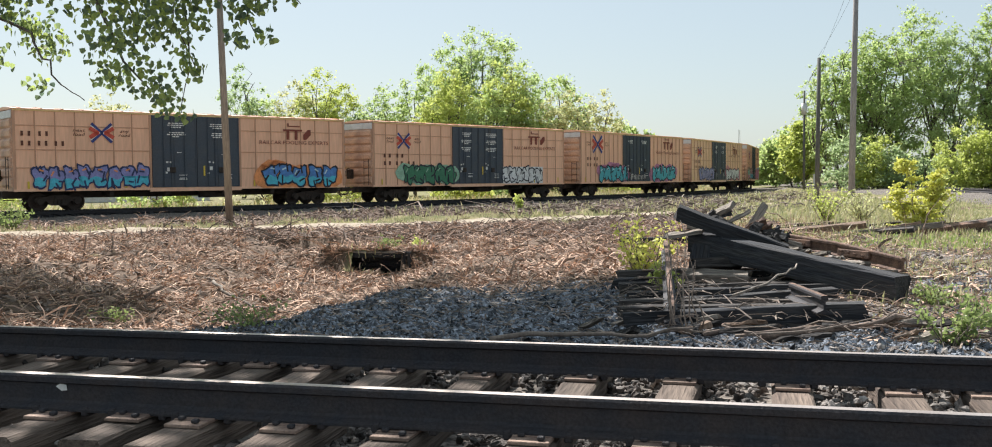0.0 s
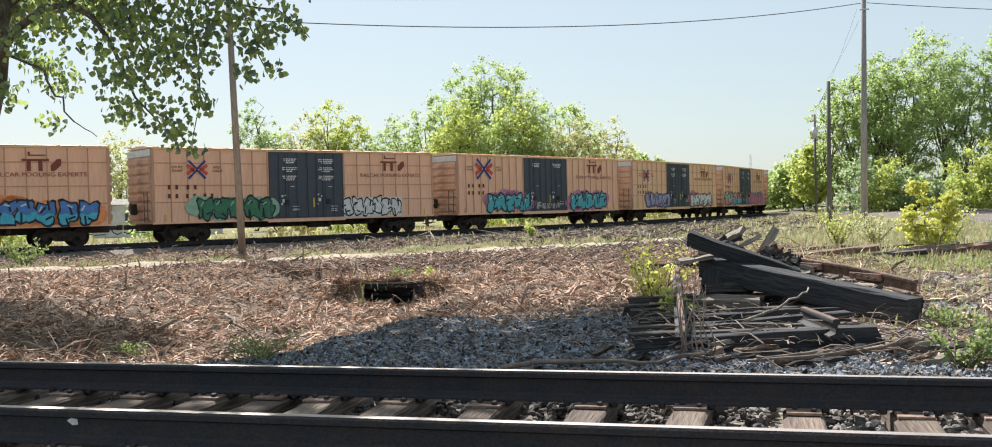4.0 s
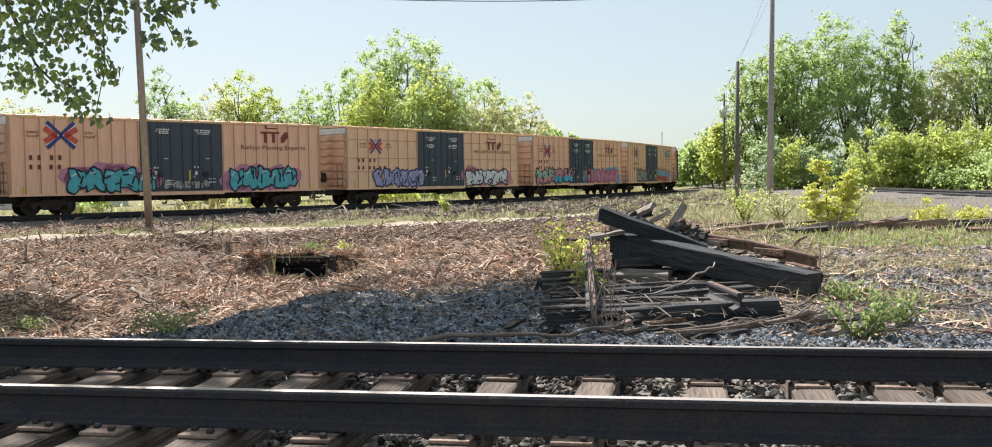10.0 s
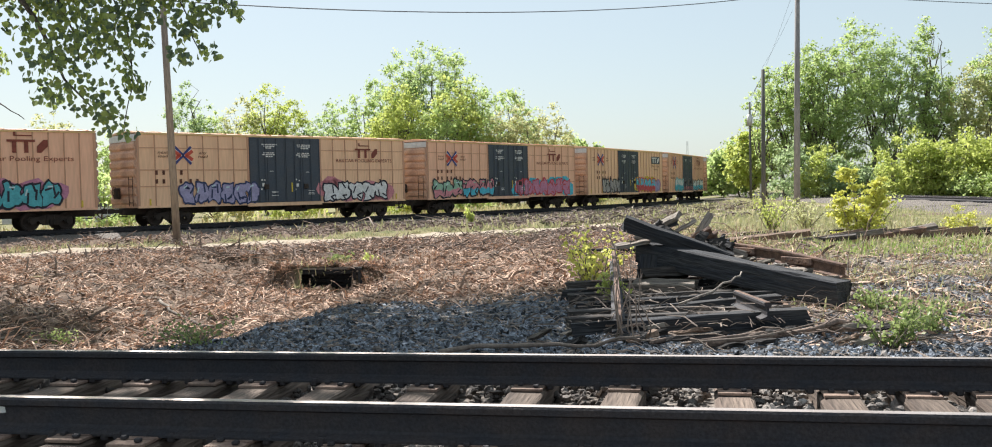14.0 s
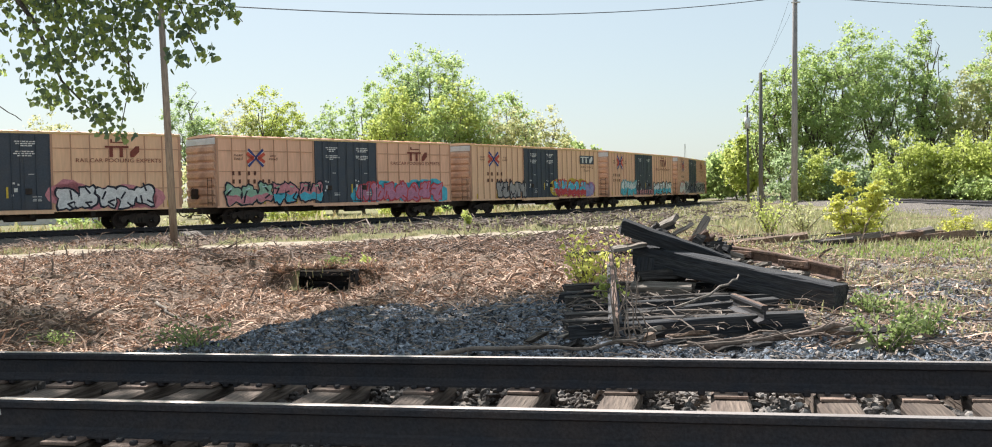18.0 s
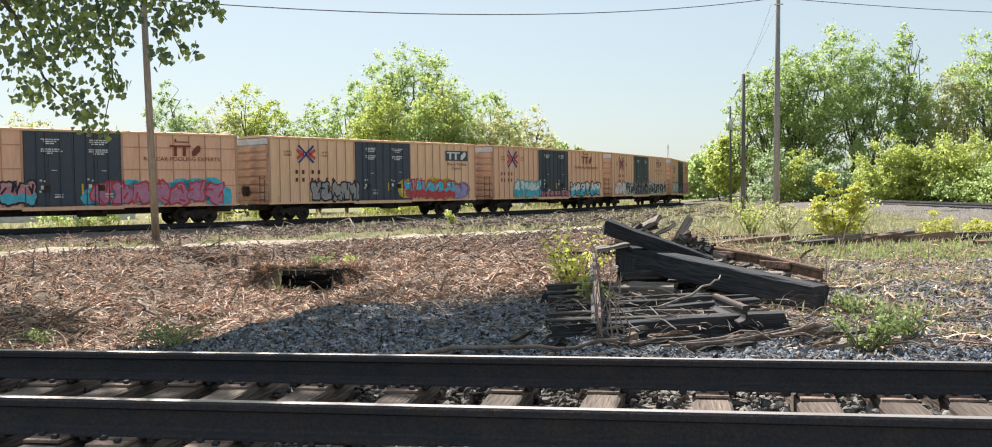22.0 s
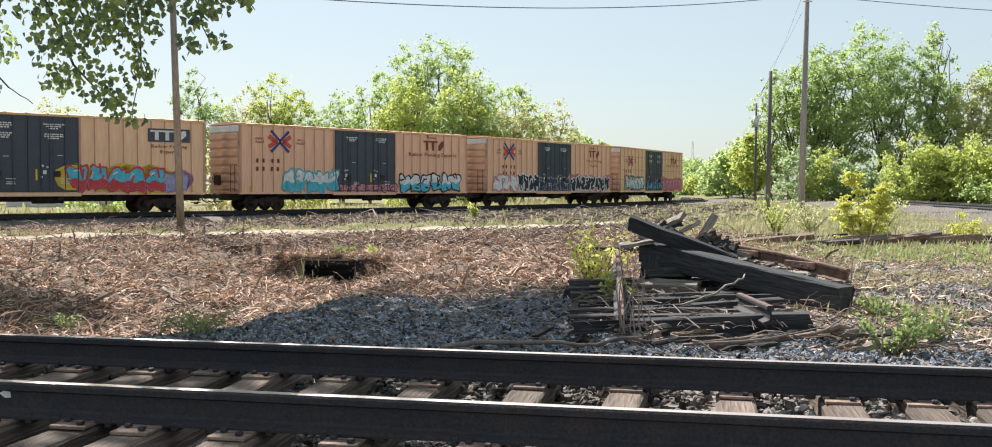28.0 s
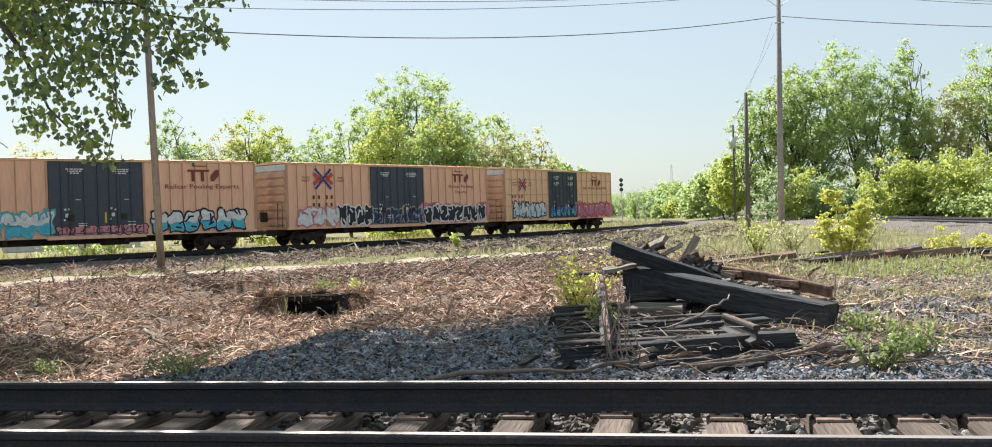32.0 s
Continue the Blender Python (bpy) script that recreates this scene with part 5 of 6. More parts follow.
def limb(bm, a, b, r0, r1, g, bend=0.12, n=6, k=5):
    """A crooked tapering limb. Returns points along it."""
    a, b = Vector(a), Vector(b)
    L = (b - a).length
    pts = [a]
    for i in range(1, k + 1):
        pts.append(a.lerp(b, i / k) + Vector(g.normal(size=3)) * L * bend * 0.3 * (i < k))
    tube(bm, pts, [r0 + (r1 - r0) * i / k for i in range(k + 1)], n)
    return pts


def tree(name, label, x, y, h, spread_r, material, seed, leaf=0.2, n_leaf=5000, lobes=14, base=0.25, trunk=None, top_pow=1.0, z=None, lobe=0.31):
    """A forked trunk with limbs to many small leaf clumps that fill an uneven crown."""
    g = rng(seed)
    z = ground_z(x, y) if z is None else z
    t = thing(name, label, name.replace("_", " "), pose(x, y, z))
    bm = bmesh.new()
    r = trunk or h * 0.016
    tip = Vector((g.normal() * 0.04 * h, g.normal() * 0.04 * h, h * 0.76))
    pts = limb(bm, (0, 0, -0.3), tip, r, r * 0.2, g, 0.1, 8, 7)
    mid, half = (h * (base + (1 - base) * 0.52), h * (1 - base) * 0.46) if base > 0.03 else (h * 0.28, h * 0.70)
    fork = []
    for i in range(9):
        a, u = i * 2.4 + g.uniform(-0.4, 0.4), g.uniform(-0.3, 0.75)
        q = spread_r * 0.62 * math.sqrt(1 - u * u)
        c = Vector((math.cos(a) * q, math.sin(a) * q, mid + u * half))
        j = min(len(pts) - 2, max(1, int(len(pts) * (c.z / h) * 0.6)))
        fork += limb(bm, pts[j], c, r * 0.34, r * 0.08, g, 0.2, 5, 4)[2:]
    cs, rs, tries = [], [], 0
    shift = Vector(g.uniform(-50, 50, 3))
    while len(cs) < lobes * 3 and tries < 2000:
        tries += 1
        d = Vector(g.normal(size=3)).normalized()
        edge = 1 + 0.34 * noise.noise(d * 1.9 + shift) + 0.16 * noise.noise(d * 4.5 + shift)
        q = g.uniform() ** 0.30 * edge * 0.93
        taper = 1 - 0.25 * max(0.0, d.z * q) if base > 0.03 else 1.0
        c = Vector((d.x * spread_r * q * taper, d.y * spread_r * q * taper, mid + d.z * half * q))
        if c.z < 0.2:
            continue
        cs.append(tuple(c))
        rs.append(spread_r * lobe * g.uniform(0.45, 0.95))
        if len(cs) % 3 == 0:
            f = min(fork, key=lambda p: (p - c).length_squared)
            limb(bm, f, c, r * 0.10, r * 0.03, g, 0.15, 4, 2)
    part("trunk", bm, BARK, t, smooth=True)
    w = np.array(rs) ** 2
    counts = [max(12, int(n_leaf * v / w.sum())) for v in w]
    part("crown", leaves_mesh(cs, rs, counts, leaf, seed + 1, material, 0.8, True), None, t)
    return t


# ---- scrap track panels ----
def timber(parent, name, a, b, w, d, seed, material, roll=0.0, label=""):
    """A worn squared timber from a to b, w wide and d deep."""
    a, b = Vector(a), Vector(b)
    L = (b - a).length
    g = rng(seed)
    bm = bmesh.new()
    n = max(4, int(L / 0.35))
    rings = []
    for i in range(n + 1):
        y = L * i / n
        rings.append([bm.verts.new((sx * w / 2 + g.normal() * 0.007, y + g.normal() * (0.025 if i in (0, n) else 0.005), sz * d / 2 + g.normal() * 0.007)) for sx, sz in ((-1, -0.85), (-0.85, -1), (0.85, -1), (1, -0.85), (1, 0.85), (0.85, 1), (-0.85, 1), (-1, 0.85))])
    for p, q in zip(rings, rings[1:]):
        for i in range(8):
            bm.faces.new((p[i], q[i], q[(i + 1) % 8], p[(i + 1) % 8]))
    bm.faces.new(rings[0])
    bm.faces.new(rings[-1][::-1])
    bmesh.ops.recalc_face_normals(bm, faces=bm.faces[:])
    u = (b - a).normalized()
    side = u.cross(Vector((0, 0, 1))).normalized()
    m = Matrix((side, u, side.cross(u))).transposed().to_4x4()
    m.translation = a
    ob = part(name, mesh_of(bm, material), None, parent, label, at=m @ Matrix.Rotation(radians(roll), 4, "Y"))
    return ob


PANEL = thing("scrap_track_panel", "old track panel of rotten ties and rusty rails lying on gravel", "track panel")
PX, PU, PN = Vector((0.26, 11.05, -0.48)), Vector((0.986, 0.166, 0)), Vector((-0.10, 0.995, 0))
gp = rng(61)
for i in range(9):
    c = PX + PN * (0.58 * i) + Vector((gp.normal() * 0.06, 0, 0.005 * i))
    c.z = ground_z(c.x, c.y) + (0.07 if i == 0 else 0.015 + 0.03 * gp.uniform())
    a, b = c - PU * 1.30, c + PU * (1.30 if i else 1.25)
    a.z, b.z = (max(c.z, ground_z(p.x, p.y) + 0.085) for p in (a, b))
    turn = Vector((0, gp.normal() * 0.06, gp.normal() * 0.02))
    timber(PANEL, "tie", a - turn, b + turn, 0.21, 0.22 if i == 0 else 0.17, 600 + i, TIE_OLD if i in (0, 3, 4, 7) else TIE_MID)
    for s in (-0.75, 0.75):
        q = c + PU * s
        part("tie_plate", PLATE_ME, None, PANEL, at=pose(q.x, q.y, q.z + 0.085, 0, 0, -84))
part("rail", rail_along([(-0.53, 10.5, -0.27), (-0.88, 16.2, 0.06)], RAIL_SIDE, RUST), None, PANEL, "dark rusty scrap rail")
for s, far in ((0.70, 1.5),):
    a, b = PX + PU * s - PN * 0.45, PX + PU * s + PN * far
    a.z, b.z = ground_z(a.x, a.y) + 0.34, ground_z(b.x, b.y) + 0.33
    part("rail", rail_along([a, b], RAIL_SIDE, RUST), None, PANEL, "dark rusty scrap rail")
HEAP = thing("scrap_timber_heap", "black bridge timbers and broken boards heaped on a track panel", "timber heap")
timber(HEAP, "long_timber", (-0.42, 15.4, 0.10), (2.10, 12.95, -0.33), 0.28, 0.33, 621, TIE_OLD, 0, "long black squared timber")
timber(HEAP, "long_timber", (-0.30, 15.75, -0.02), (2.15, 13.4, -0.40), 0.26, 0.26, 622, TIE_OLD)
timber(HEAP, "upper_timber", (-0.66, 15.0, 0.53), (0.85, 15.0, -0.02), 0.22, 0.21, 623, TIE_OLD, 8, "black timber raised at one end")
timber(HEAP, "upper_timber", (-0.5, 15.5, 0.38), (1.1, 15.4, -0.05), 0.24, 0.24, 624, TIE_GREY, -5)
timber(HEAP, "broken_board", (0.32, 15.7, 0.15), (0.62, 15.9, 0.60), 0.13, 0.035, 625, TIE_GREY, 40, "pale splintered board standing up")
timber(HEAP, "broken_board", (-0.25, 15.8, 0.42), (0.15, 15.5, 0.62), 0.20, 0.07, 626, TIE_GREY, 30)
timber(HEAP, "broken_board", (0.0, 15.6, 0.32), (0.36, 15.9, 0.50), 0.16, 0.06, 627, TIE_GREY, -25)
timber(HEAP, "broken_board", (-0.78, 14.9, 0.20), (-0.30, 15.1, 0.26), 0.16, 0.04, 628, TIE_GREY, 12)
for i in range(16):
    u = gp.uniform(0, 1)
    a = Vector((-0.35 + 1.5 * u, 15.25 + gp.uniform(-0.1, 0.5), 0.46 - 0.42 * u))
    timber(HEAP, "broken_chunk", a, a + Vector((gp.uniform(-0.22, 0.3), gp.uniform(-0.12, 0.12), gp.uniform(-0.06, 0.14))), gp.uniform(0.08, 0.16), gp.uniform(0.05, 0.10), 670 + i, (TIE_MID, TIE_OLD, TIE_MID, RUST)[i % 4], gp.uniform(-40, 40))
timber(HEAP, "prop_block", (-0.35, 15.1, -0.40), (-0.30, 15.1, 0.05), 0.24, 0.30, 630, TIE_OLD)
timber(HEAP, "prop_block", (-0.5, 14.6, -0.36), (0.35, 14.4, -0.36), 0.25, 0.16, 631, TIE_GREY, 14)
timber(HEAP, "prop_block", (-0.4, 14.7, -0.20), (0.28, 14.9, -0.18), 0.24, 0.15, 632, TIE_MID, -16)
timber(HEAP, "prop_block", (0.1, 15.8, 0.10), (0.9, 15.6, 0.16), 0.22, 0.16, 633, TIE_OLD, 12)
for i in range(9):
    a = Vector((0.9 + 0.16 * i, 15.0 - 0.19 * i, 0.02 - 0.035 * i))
    timber(HEAP, "splinter", a, a + Vector((gp.uniform(0.1, 0.3), gp.uniform(-0.3, 0.1), gp.uniform(0.0, 0.06))), gp.uniform(0.05, 0.12), 0.04, 640 + i, TIE_GREY, gp.uniform(-30, 30))
SCRAP = thing("scrap_rail", "rusty brown rail pieces with joint bars on the timber heap", "rail")
for a, b in (((0.85, 15.9, 0.20), (1.55, 14.8, 0.13)), ((1.50, 14.88, 0.14), (2.25, 13.7, 0.0))):
    part("rail", rail_along([a, b], RUST, RUST), None, SCRAP)
    u = (Vector(b) - Vector(a)).normalized()
    ang = math.degrees(math.atan2(u.y, u.x))
    m = Vector(a).lerp(Vector(b), 0.35)
    part("joint_bar", bbox(-0.32, 0.32, -0.02, 0.02, -0.05, 0.05, 0.008), RUST, SCRAP, at=pose(m.x - 0.03, m.y - 0.03, m.z - 0.10, 0, 0, ang))
    for k in range(4):
        q = m + u * (0.14 * k - 0.21)
        part("bolt", rod(bmesh.new(), (0, 0, 0), (-0.03, -0.04, 0), 0.018, n=6), RUST, SCRAP, at=pose(q.x - 0.05, q.y - 0.05, q.z - 0.10))

gd = rng(63)
for i in range(46):
    x, y = (gd.uniform(-1.5, 2.4), gd.uniform(10.0, 10.9)) if i < 26 else (gd.uniform(-1.2, 1.6), gd.uniform(11.2, 15.0))
    a, n = gd.uniform(-0.7, 0.7), gd.uniform(0.15, 0.6)
    z = ground_z(x, y) + 0.04
    chunk = thing("broken_board", "splintered grey piece of tie wood on the stones", "board", group="broken wood about the panel")
    timber(chunk, "splinter", (x, y, z), (x + n * math.cos(a), y + n * math.sin(a), z + gd.uniform(0, 0.10)), gd.uniform(0.04, 0.11), gd.uniform(0.025, 0.06), 1600 + i, (TIE_MID, TIE_GREY, TIE_MID, CLOD)[i % 4], gd.uniform(-40, 40))

# far piles of old ties
gq = rng(62)
for i in range(34):
    x, y = gq.uniform(0.6, 9.5), gq.uniform(26.3, 31.5)
    z = ground_z(x, y)
    t = thing("old_tie", "brown rotten broken railway tie lying in the grass", "railway tie", group="old ties in the grass")
    a, n = gq.normal() * 0.35, gq.uniform(0.7, 2.4)
    timber(t, "timber", (x, y, z + 0.07), (x + n * math.cos(a), y + n * math.sin(a), z + 0.08 + gq.uniform(0, 0.22)), gq.uniform(0.14, 0.24), gq.uniform(0.10, 0.18), 660 + i, (TIE_MID, RUST, TIE_GREY, CLOD, TIE_MID)[i % 5], gq.normal() * 12)
for i in range(5):
    x, y = -2.4 + 0.25 * i, 24.5 + 0.5 * i
    t = thing("old_tie", "dark railway tie lying at the foot of the bushes", "railway tie", group="old ties in the grass")
    timber(t, "timber", (x, y, ground_z(x, y) + 0.13), (x + 2.4, y + 0.15, ground_z(x, y) + 0.16), 0.24, 0.2, 690 + i, TIE_OLD)


# ---- driftwood and branches ----
def branch(label, pts, r0, r1, material, seed):
    g = rng(seed)
    bm = bmesh.new()
    P = [Vector((x, y, ground_z(x, y) + h)) for x, y, h in pts]
    Q = [P[0]]
    for a, b in zip(P, P[1:]):
        Q += [a.lerp(b, 0.33) + Vector(g.normal(size=3)) * 0.03, a.lerp(b, 0.67) + Vector(g.normal(size=3)) * 0.03, b]
    tube(bm, Q, [r0 + (r1 - r0) * i / (len(Q) - 1) for i in range(len(Q))], 7)
    return tagged(new("fallen_branch", mesh_of(bm, material, True)), label, "branch")


branch("bleached crooked branch lying on gravel", ((-2.2, 9.4, 0.05), (-1.6, 9.6, 0.08), (-0.9, 9.7, 0.05), (-0.3, 9.9, 0.10)), 0.028, 0.012, TWIG, 701)
branch("thick grey driftwood log before the track panel", ((0.35, 10.15, 0.06), (0.9, 10.3, 0.07), (1.5, 10.6, 0.08), (2.1, 11.3, 0.12)), 0.045, 0.028, BRUSH, 706)
branch("grey limb lying before the track panel", ((-0.2, 9.9, 0.06), (0.6, 10.2, 0.10), (1.4, 10.5, 0.08), (2.0, 11.2, 0.12)), 0.02, 0.010, BRUSH, 702)
branch("grey limb lying before the track panel", ((0.1, 10.1, 0.04), (0.9, 10.0, 0.12), (1.7, 10.9, 0.10)), 0.014, 0.006, TWIG, 703)
branch("long bare grey branch lying in the ditch", ((-10.15, 18.8, 0.22), (-9.6, 18.1, 0.12), (-8.7, 17.6, 0.06), (-7.9, 17.4, 0.07), (-7.0, 17.2, 0.10), (-6.1, 17.6, 0.08)), 0.034, 0.014, TIE_GREY, 704)
branch("bent pale root among the ties", ((0.1, 12.4, 0.22), (0.5, 12.5, 0.30), (0.75, 12.9, 0.42), (0.9, 13.2, 0.5)), 0.018, 0.010, TIE_GREY, 705)
for i in range(26):
    x, y = (gq.uniform(1.5, 6.0), gq.uniform(9.5, 14)) if i < 12 else (gq.uniform(-1.4, 1.4), gq.uniform(9.8, 14.5))
    branch("grey broken stick on the stones", ((x, y, 0.05), (x + gq.uniform(0.3, 0.7), y + gq.uniform(-0.3, 0.3), 0.12), (x + gq.uniform(0.8, 1.3), y + gq.uniform(-0.5, 0.5), 0.06)), 0.012, 0.005, BRUSH if i % 3 else TWIG, 710 + i)
for i in range(16):
    x, y = gq.uniform(-20, -9), gq.uniform(20, 33)
    h = gq.uniform(0.15, 0.55)
    bm = bmesh.new()
    z = ground_z(x, y)
    limb(bm, (x, y, z - 0.05), (x + gq.normal() * 0.08, y + gq.normal() * 0.05, z + h), 0.03, 0.018, gq, 0.15, 6, 3)
    tagged(new("sapling_stub", mesh_of(bm, TWIG, True)), "cut grey sapling stub standing in the mulch", "stub", group="cut stubs on the bank")


# ---- culvert ----
def culvert():
    c = thing("culvert", "dark timber box culvert open in the bank", "culvert", pose(-9.75, 27.75, -1.35))
    part("roof_slab", bbox(-1.15, 1.15, 0.03, 3.4, 0.26, 0.32, 0.01), CONC, c)
    part("back_wall", bbox(-1.2, 1.2, 3.1, 3.3, -0.6, 0.4, 0.01), TIE_OLD, c)
    part("floor_slab", bbox(-1.2, 1.2, -0.3, 3.4, -0.62, -0.45, 0.01), TIE_OLD, c)
    part("lintel", bbox(-1.0, 0.8, 0.04, 0.2, 0.12, 0.25, 0.02), TIE_OLD, c, "black timber lintel")
    for s in (-1, 1):
        for k in range(3):
            part("side_timber", bbox(-0.1, 0.1, 0.3, 3.1, -0.12, 0.12, 0.015), TIE_OLD, c, at=pose(s * 1.08, 0, -0.42 + 0.26 * k))
    for k, x in enumerate((0.85, 1.02)):
        part("broken_post", bbox(-0.06, 0.06, -0.05, 0.05, -0.35, 0.30, 0.015), TIE_OLD, c, at=pose(x, -0.08 - 0.05 * k, 0.03, 4 * k, 5 - 6 * k, 0))
    for k in range(4):
        part("inner_plank", bbox(-0.95, 0.95, 0.5 + 0.12 * k, 0.56 + 0.12 * k, -0.055, 0.055, 0.01), TIE_OLD, c, at=pose(0, 0, 0.15 - 0.135 * k, 0, 1.5 * (k % 2), 0))


culvert()


def clod_points():
    g = rng(130)
    pts = []
    for i in range(170):
        a = g.uniform(math.pi * 0.95, math.pi * 2.05) if i % 3 else g.uniform(0.1, math.pi - 0.1)
        x, y = -9.75 + 1.2 * math.cos(a) + g.normal() * 0.12, 27.75 + (0.45 * math.sin(a) if math.sin(a) < 0 else 0.35) + g.normal() * 0.08
        z = ground_z(x, y) if math.sin(a) < 0 else -1.0
        pts.append((x, y, z + g.uniform(-0.05, 0.06)))
    return pts


glip = rng(135)
lip_x, lip_y = glip.uniform(-12.0, -7.5, 1500), glip.uniform(27.42, 27.95, 1500)
lip_on = ~((lip_x > -10.75) & (lip_x < -8.75) & (lip_y < 27.75))
lip_x, lip_y = lip_x[lip_on], lip_y[lip_on]
straws("lip_straw", "dead weeds hanging about the culvert mouth", np.stack([lip_x, lip_y, on_grid(GZ, lip_x, lip_y)], 1), 0.24, 0.012, 136, STRAW, 0.7)
stones("soil_clods", "crumbled brown soil about the culvert mouth", clod_points(), 0.10, 131, CLOD, 0.7)
sticks("heap_splinters", "grey splinters and broken twigs over the scrap heap", [(x, y, z) for x, y, z in zip(rng(132).uniform(-1.3, 1.9, 500), rng(133).uniform(10.6, 16.2, 500), [-0.42] * 500)], 0.20, 0.006, 134, TWIG, 0.2)


# ---- woods ----
# x, y, height, spread, leaf, habit (0 airy, 1 full, 2 bushy to the ground)
WOODS = (
    (-84, 96, 10, 5, 0, 1), (-76, 100, 8.5, 4.5, 2, 1), (-71, 106, 11.2, 3.0, 3, 0), (-67, 104, 9.6, 3.4, 3, 0), (-62, 106, 8.8, 3.0, 0, 0), (-53.2, 106, 14.3, 2.8, 1, 0), (-51.5, 108, 11.3, 3.0, 0, 0), (-48.4, 110, 12.6, 3.2, 3, 1), (-45.6, 110, 13.8, 3.4, 2, 1), (-43.6, 112, 12.8, 3.0, 2, 1), (-40.2, 112, 10.3, 3.0, 1, 0), (-40, 118, 8, 4, 0, 1),
    (-37.2, 110, 11.7, 3.2, 0, 0), (-34.5, 112, 13.2, 3.4, 0, 0), (-29.7, 110, 16.8, 4.0, 0, 0), (-26.5, 112, 18.1, 4.6, 0, 0), (-23.1, 110, 16.5, 4.0, 0, 0), (-28.2, 111, 14.6, 4.4, 1, 0),
    (-27.6, 104, 12.5, 3.9, 2, 1), (-29.3, 103, 10.9, 3.0, 2, 1), (-22.1, 105, 13.3, 3.7, 2, 1), (-23.5, 103, 10.9, 3.2, 0, 1), (-20.3, 106, 10.7, 2.8, 0, 1), (-17.5, 112, 12.8, 3.6, 0, 0),
    (-15.9, 108, 10.7, 2.8, 3, 1), (-17.7, 106, 9.3, 2.6, 3, 1), (-13.2, 114, 10.5, 3.0, 3, 0), (-11.5, 118, 7.6, 3.0, 0, 0), (-10.2, 126, 7.2, 2.8, 0, 0), (-9.4, 136, 6.7, 2.6, 0, 0),
    (-9.6, 150, 6.2, 2.6, 0, 0),
)
EAST = (
    (7.9, 150, 5.9, 4.0, 0, 1), (9.6, 140, 7.6, 4.2, 0, 1), (10.3, 128, 8.3, 3.4, 2, 1), (10.9, 116, 14.0, 2.4, 0, 0), (12.7, 115, 15.1, 3.3, 0, 1), (14.4, 114, 15.8, 3.2, 0, 1),
    (16.1, 113, 16.6, 4.0, 0, 1), (18.4, 112, 17.4, 4.3, 0, 1), (21.2, 112, 17.6, 4.4, 0, 1), (23.9, 113, 17.0, 4.2, 1, 0), (26.8, 112, 18.4, 2.4, 0, 0), (26.9, 111, 15.7, 3.1, 0, 1),
    (29.0, 113, 11.5, 2.0, 1, 0), (30.2, 110, 13.2, 3.0, 3, 0), (32.5, 110, 14.8, 3.8, 3, 0), (33.8, 108, 16.9, 4.0, 0, 0), (36.7, 108, 17.0, 4.6, 0, 0), (40.6, 106, 15.2, 5.0, 0, 1),
    (44.9, 104, 15.3, 5.4, 0, 1), (49.4, 100, 15.0, 6.0, 0, 1), (22.0, 100, 6.6, 2.8, 2, 2), (23.7, 99, 6.0, 2.4, 2, 2), (25.3, 98, 5.4, 2.6, 2, 2), (27.3, 98, 6.1, 2.9, 2, 2),
    (29.1, 96, 6.2, 3.0, 2, 2), (31.1, 95, 6.3, 3.4, 2, 2), (33.5, 93, 5.9, 3.6, 2, 2), (36.8, 90, 5.8, 3.8, 2, 2), (12.9, 108, 6.2, 2.8, 1, 2), (15.4, 106, 5.6, 2.6, 2, 2),
    (17.5, 104, 4.3, 2.4, 1, 2), (12.8, 165, 9.0, 5.0, 0, 1), (10.0, 200, 6.8, 5.0, 1, 1), (3.6, 236, 4.6, 4.0, 0, 2), (6.4, 222, 5.0, 4.0, 2, 2), (1.0, 250, 5.2, 4.0, 1, 2), (8.4, 182, 4.0, 3.4, 0, 2), (-2.5, 262, 5.4, 4.4, 0, 2), (5.0, 260, 8.0, 7.0, 0, 1), (-4.0, 320, 8.0, 8.0, 1, 1), (-16.0, 360, 8.0, 9.0, 0, 1),
)
LEAFS = (LEAF_FAR, LEAF_DARK, LEAF_YEL, LEAF_PALE)
HABIT = ((4600, 34, 0.20, 0.24), (7600, 44, 0.04, 0.27), (6800, 36, 0.0, 0.28))
COLOUR = ("fresh green", "darker green", "bright yellow-green", "pale budding")
for wood, place, seed, tall, wide in ((WOODS, "behind the railway line", 200, 1.13, 1.08), (EAST, "beyond the far track", 300, 1.05, 1.1)):
    for i, (x, y, h, r, k, d) in enumerate(wood):
        n, lobes, base, lobe = HABIT[d]
        tree("tree", ("airy %s spring tree %s", "leafy %s spring tree %s", "bushy %s low tree %s")[d] % (COLOUR[k], place), x, y, h * tall, r * wide, LEAFS[k], seed + i, 0.15 if y < 125 else 0.24, int(n * (r / 3.8) ** 1.5) + 600, lobes, base, lobe=lobe)
# undergrowth along the far track
for i in range(15):
    y = 84 + 5.5 * i
    x = side_x(y) + 10 + 4 * math.sin(i * 1.7)
    tree("shrub", "leafy green shrub beside the far track", x, y, 4.2 + 1.5 * math.sin(i * 2.3), 3.0, LEAFS[(0, 2, 0, 1)[i % 4]], 400 + i, 0.14, 4000, 22, 0.0, 0.08)
for i in range(14):
    s = -112 + 9.0 * i
    p, q = on_curve(s), on_curve(s + 1)
    u = (q - p).normalized()
    c = p + Vector((-u.y, u.x, 0)) * (9 + 2.5 * math.sin(i * 2.1))
    tree("shrub", "yellow-green thicket behind the yard line", c.x, c.y, 4.0 + 1.2 * math.sin(i * 1.3), 2.8, LEAFS[(2, 0, 3, 2)[i % 4]], 440 + i, 0.14, 3600, 22, 0.0, 0.08)


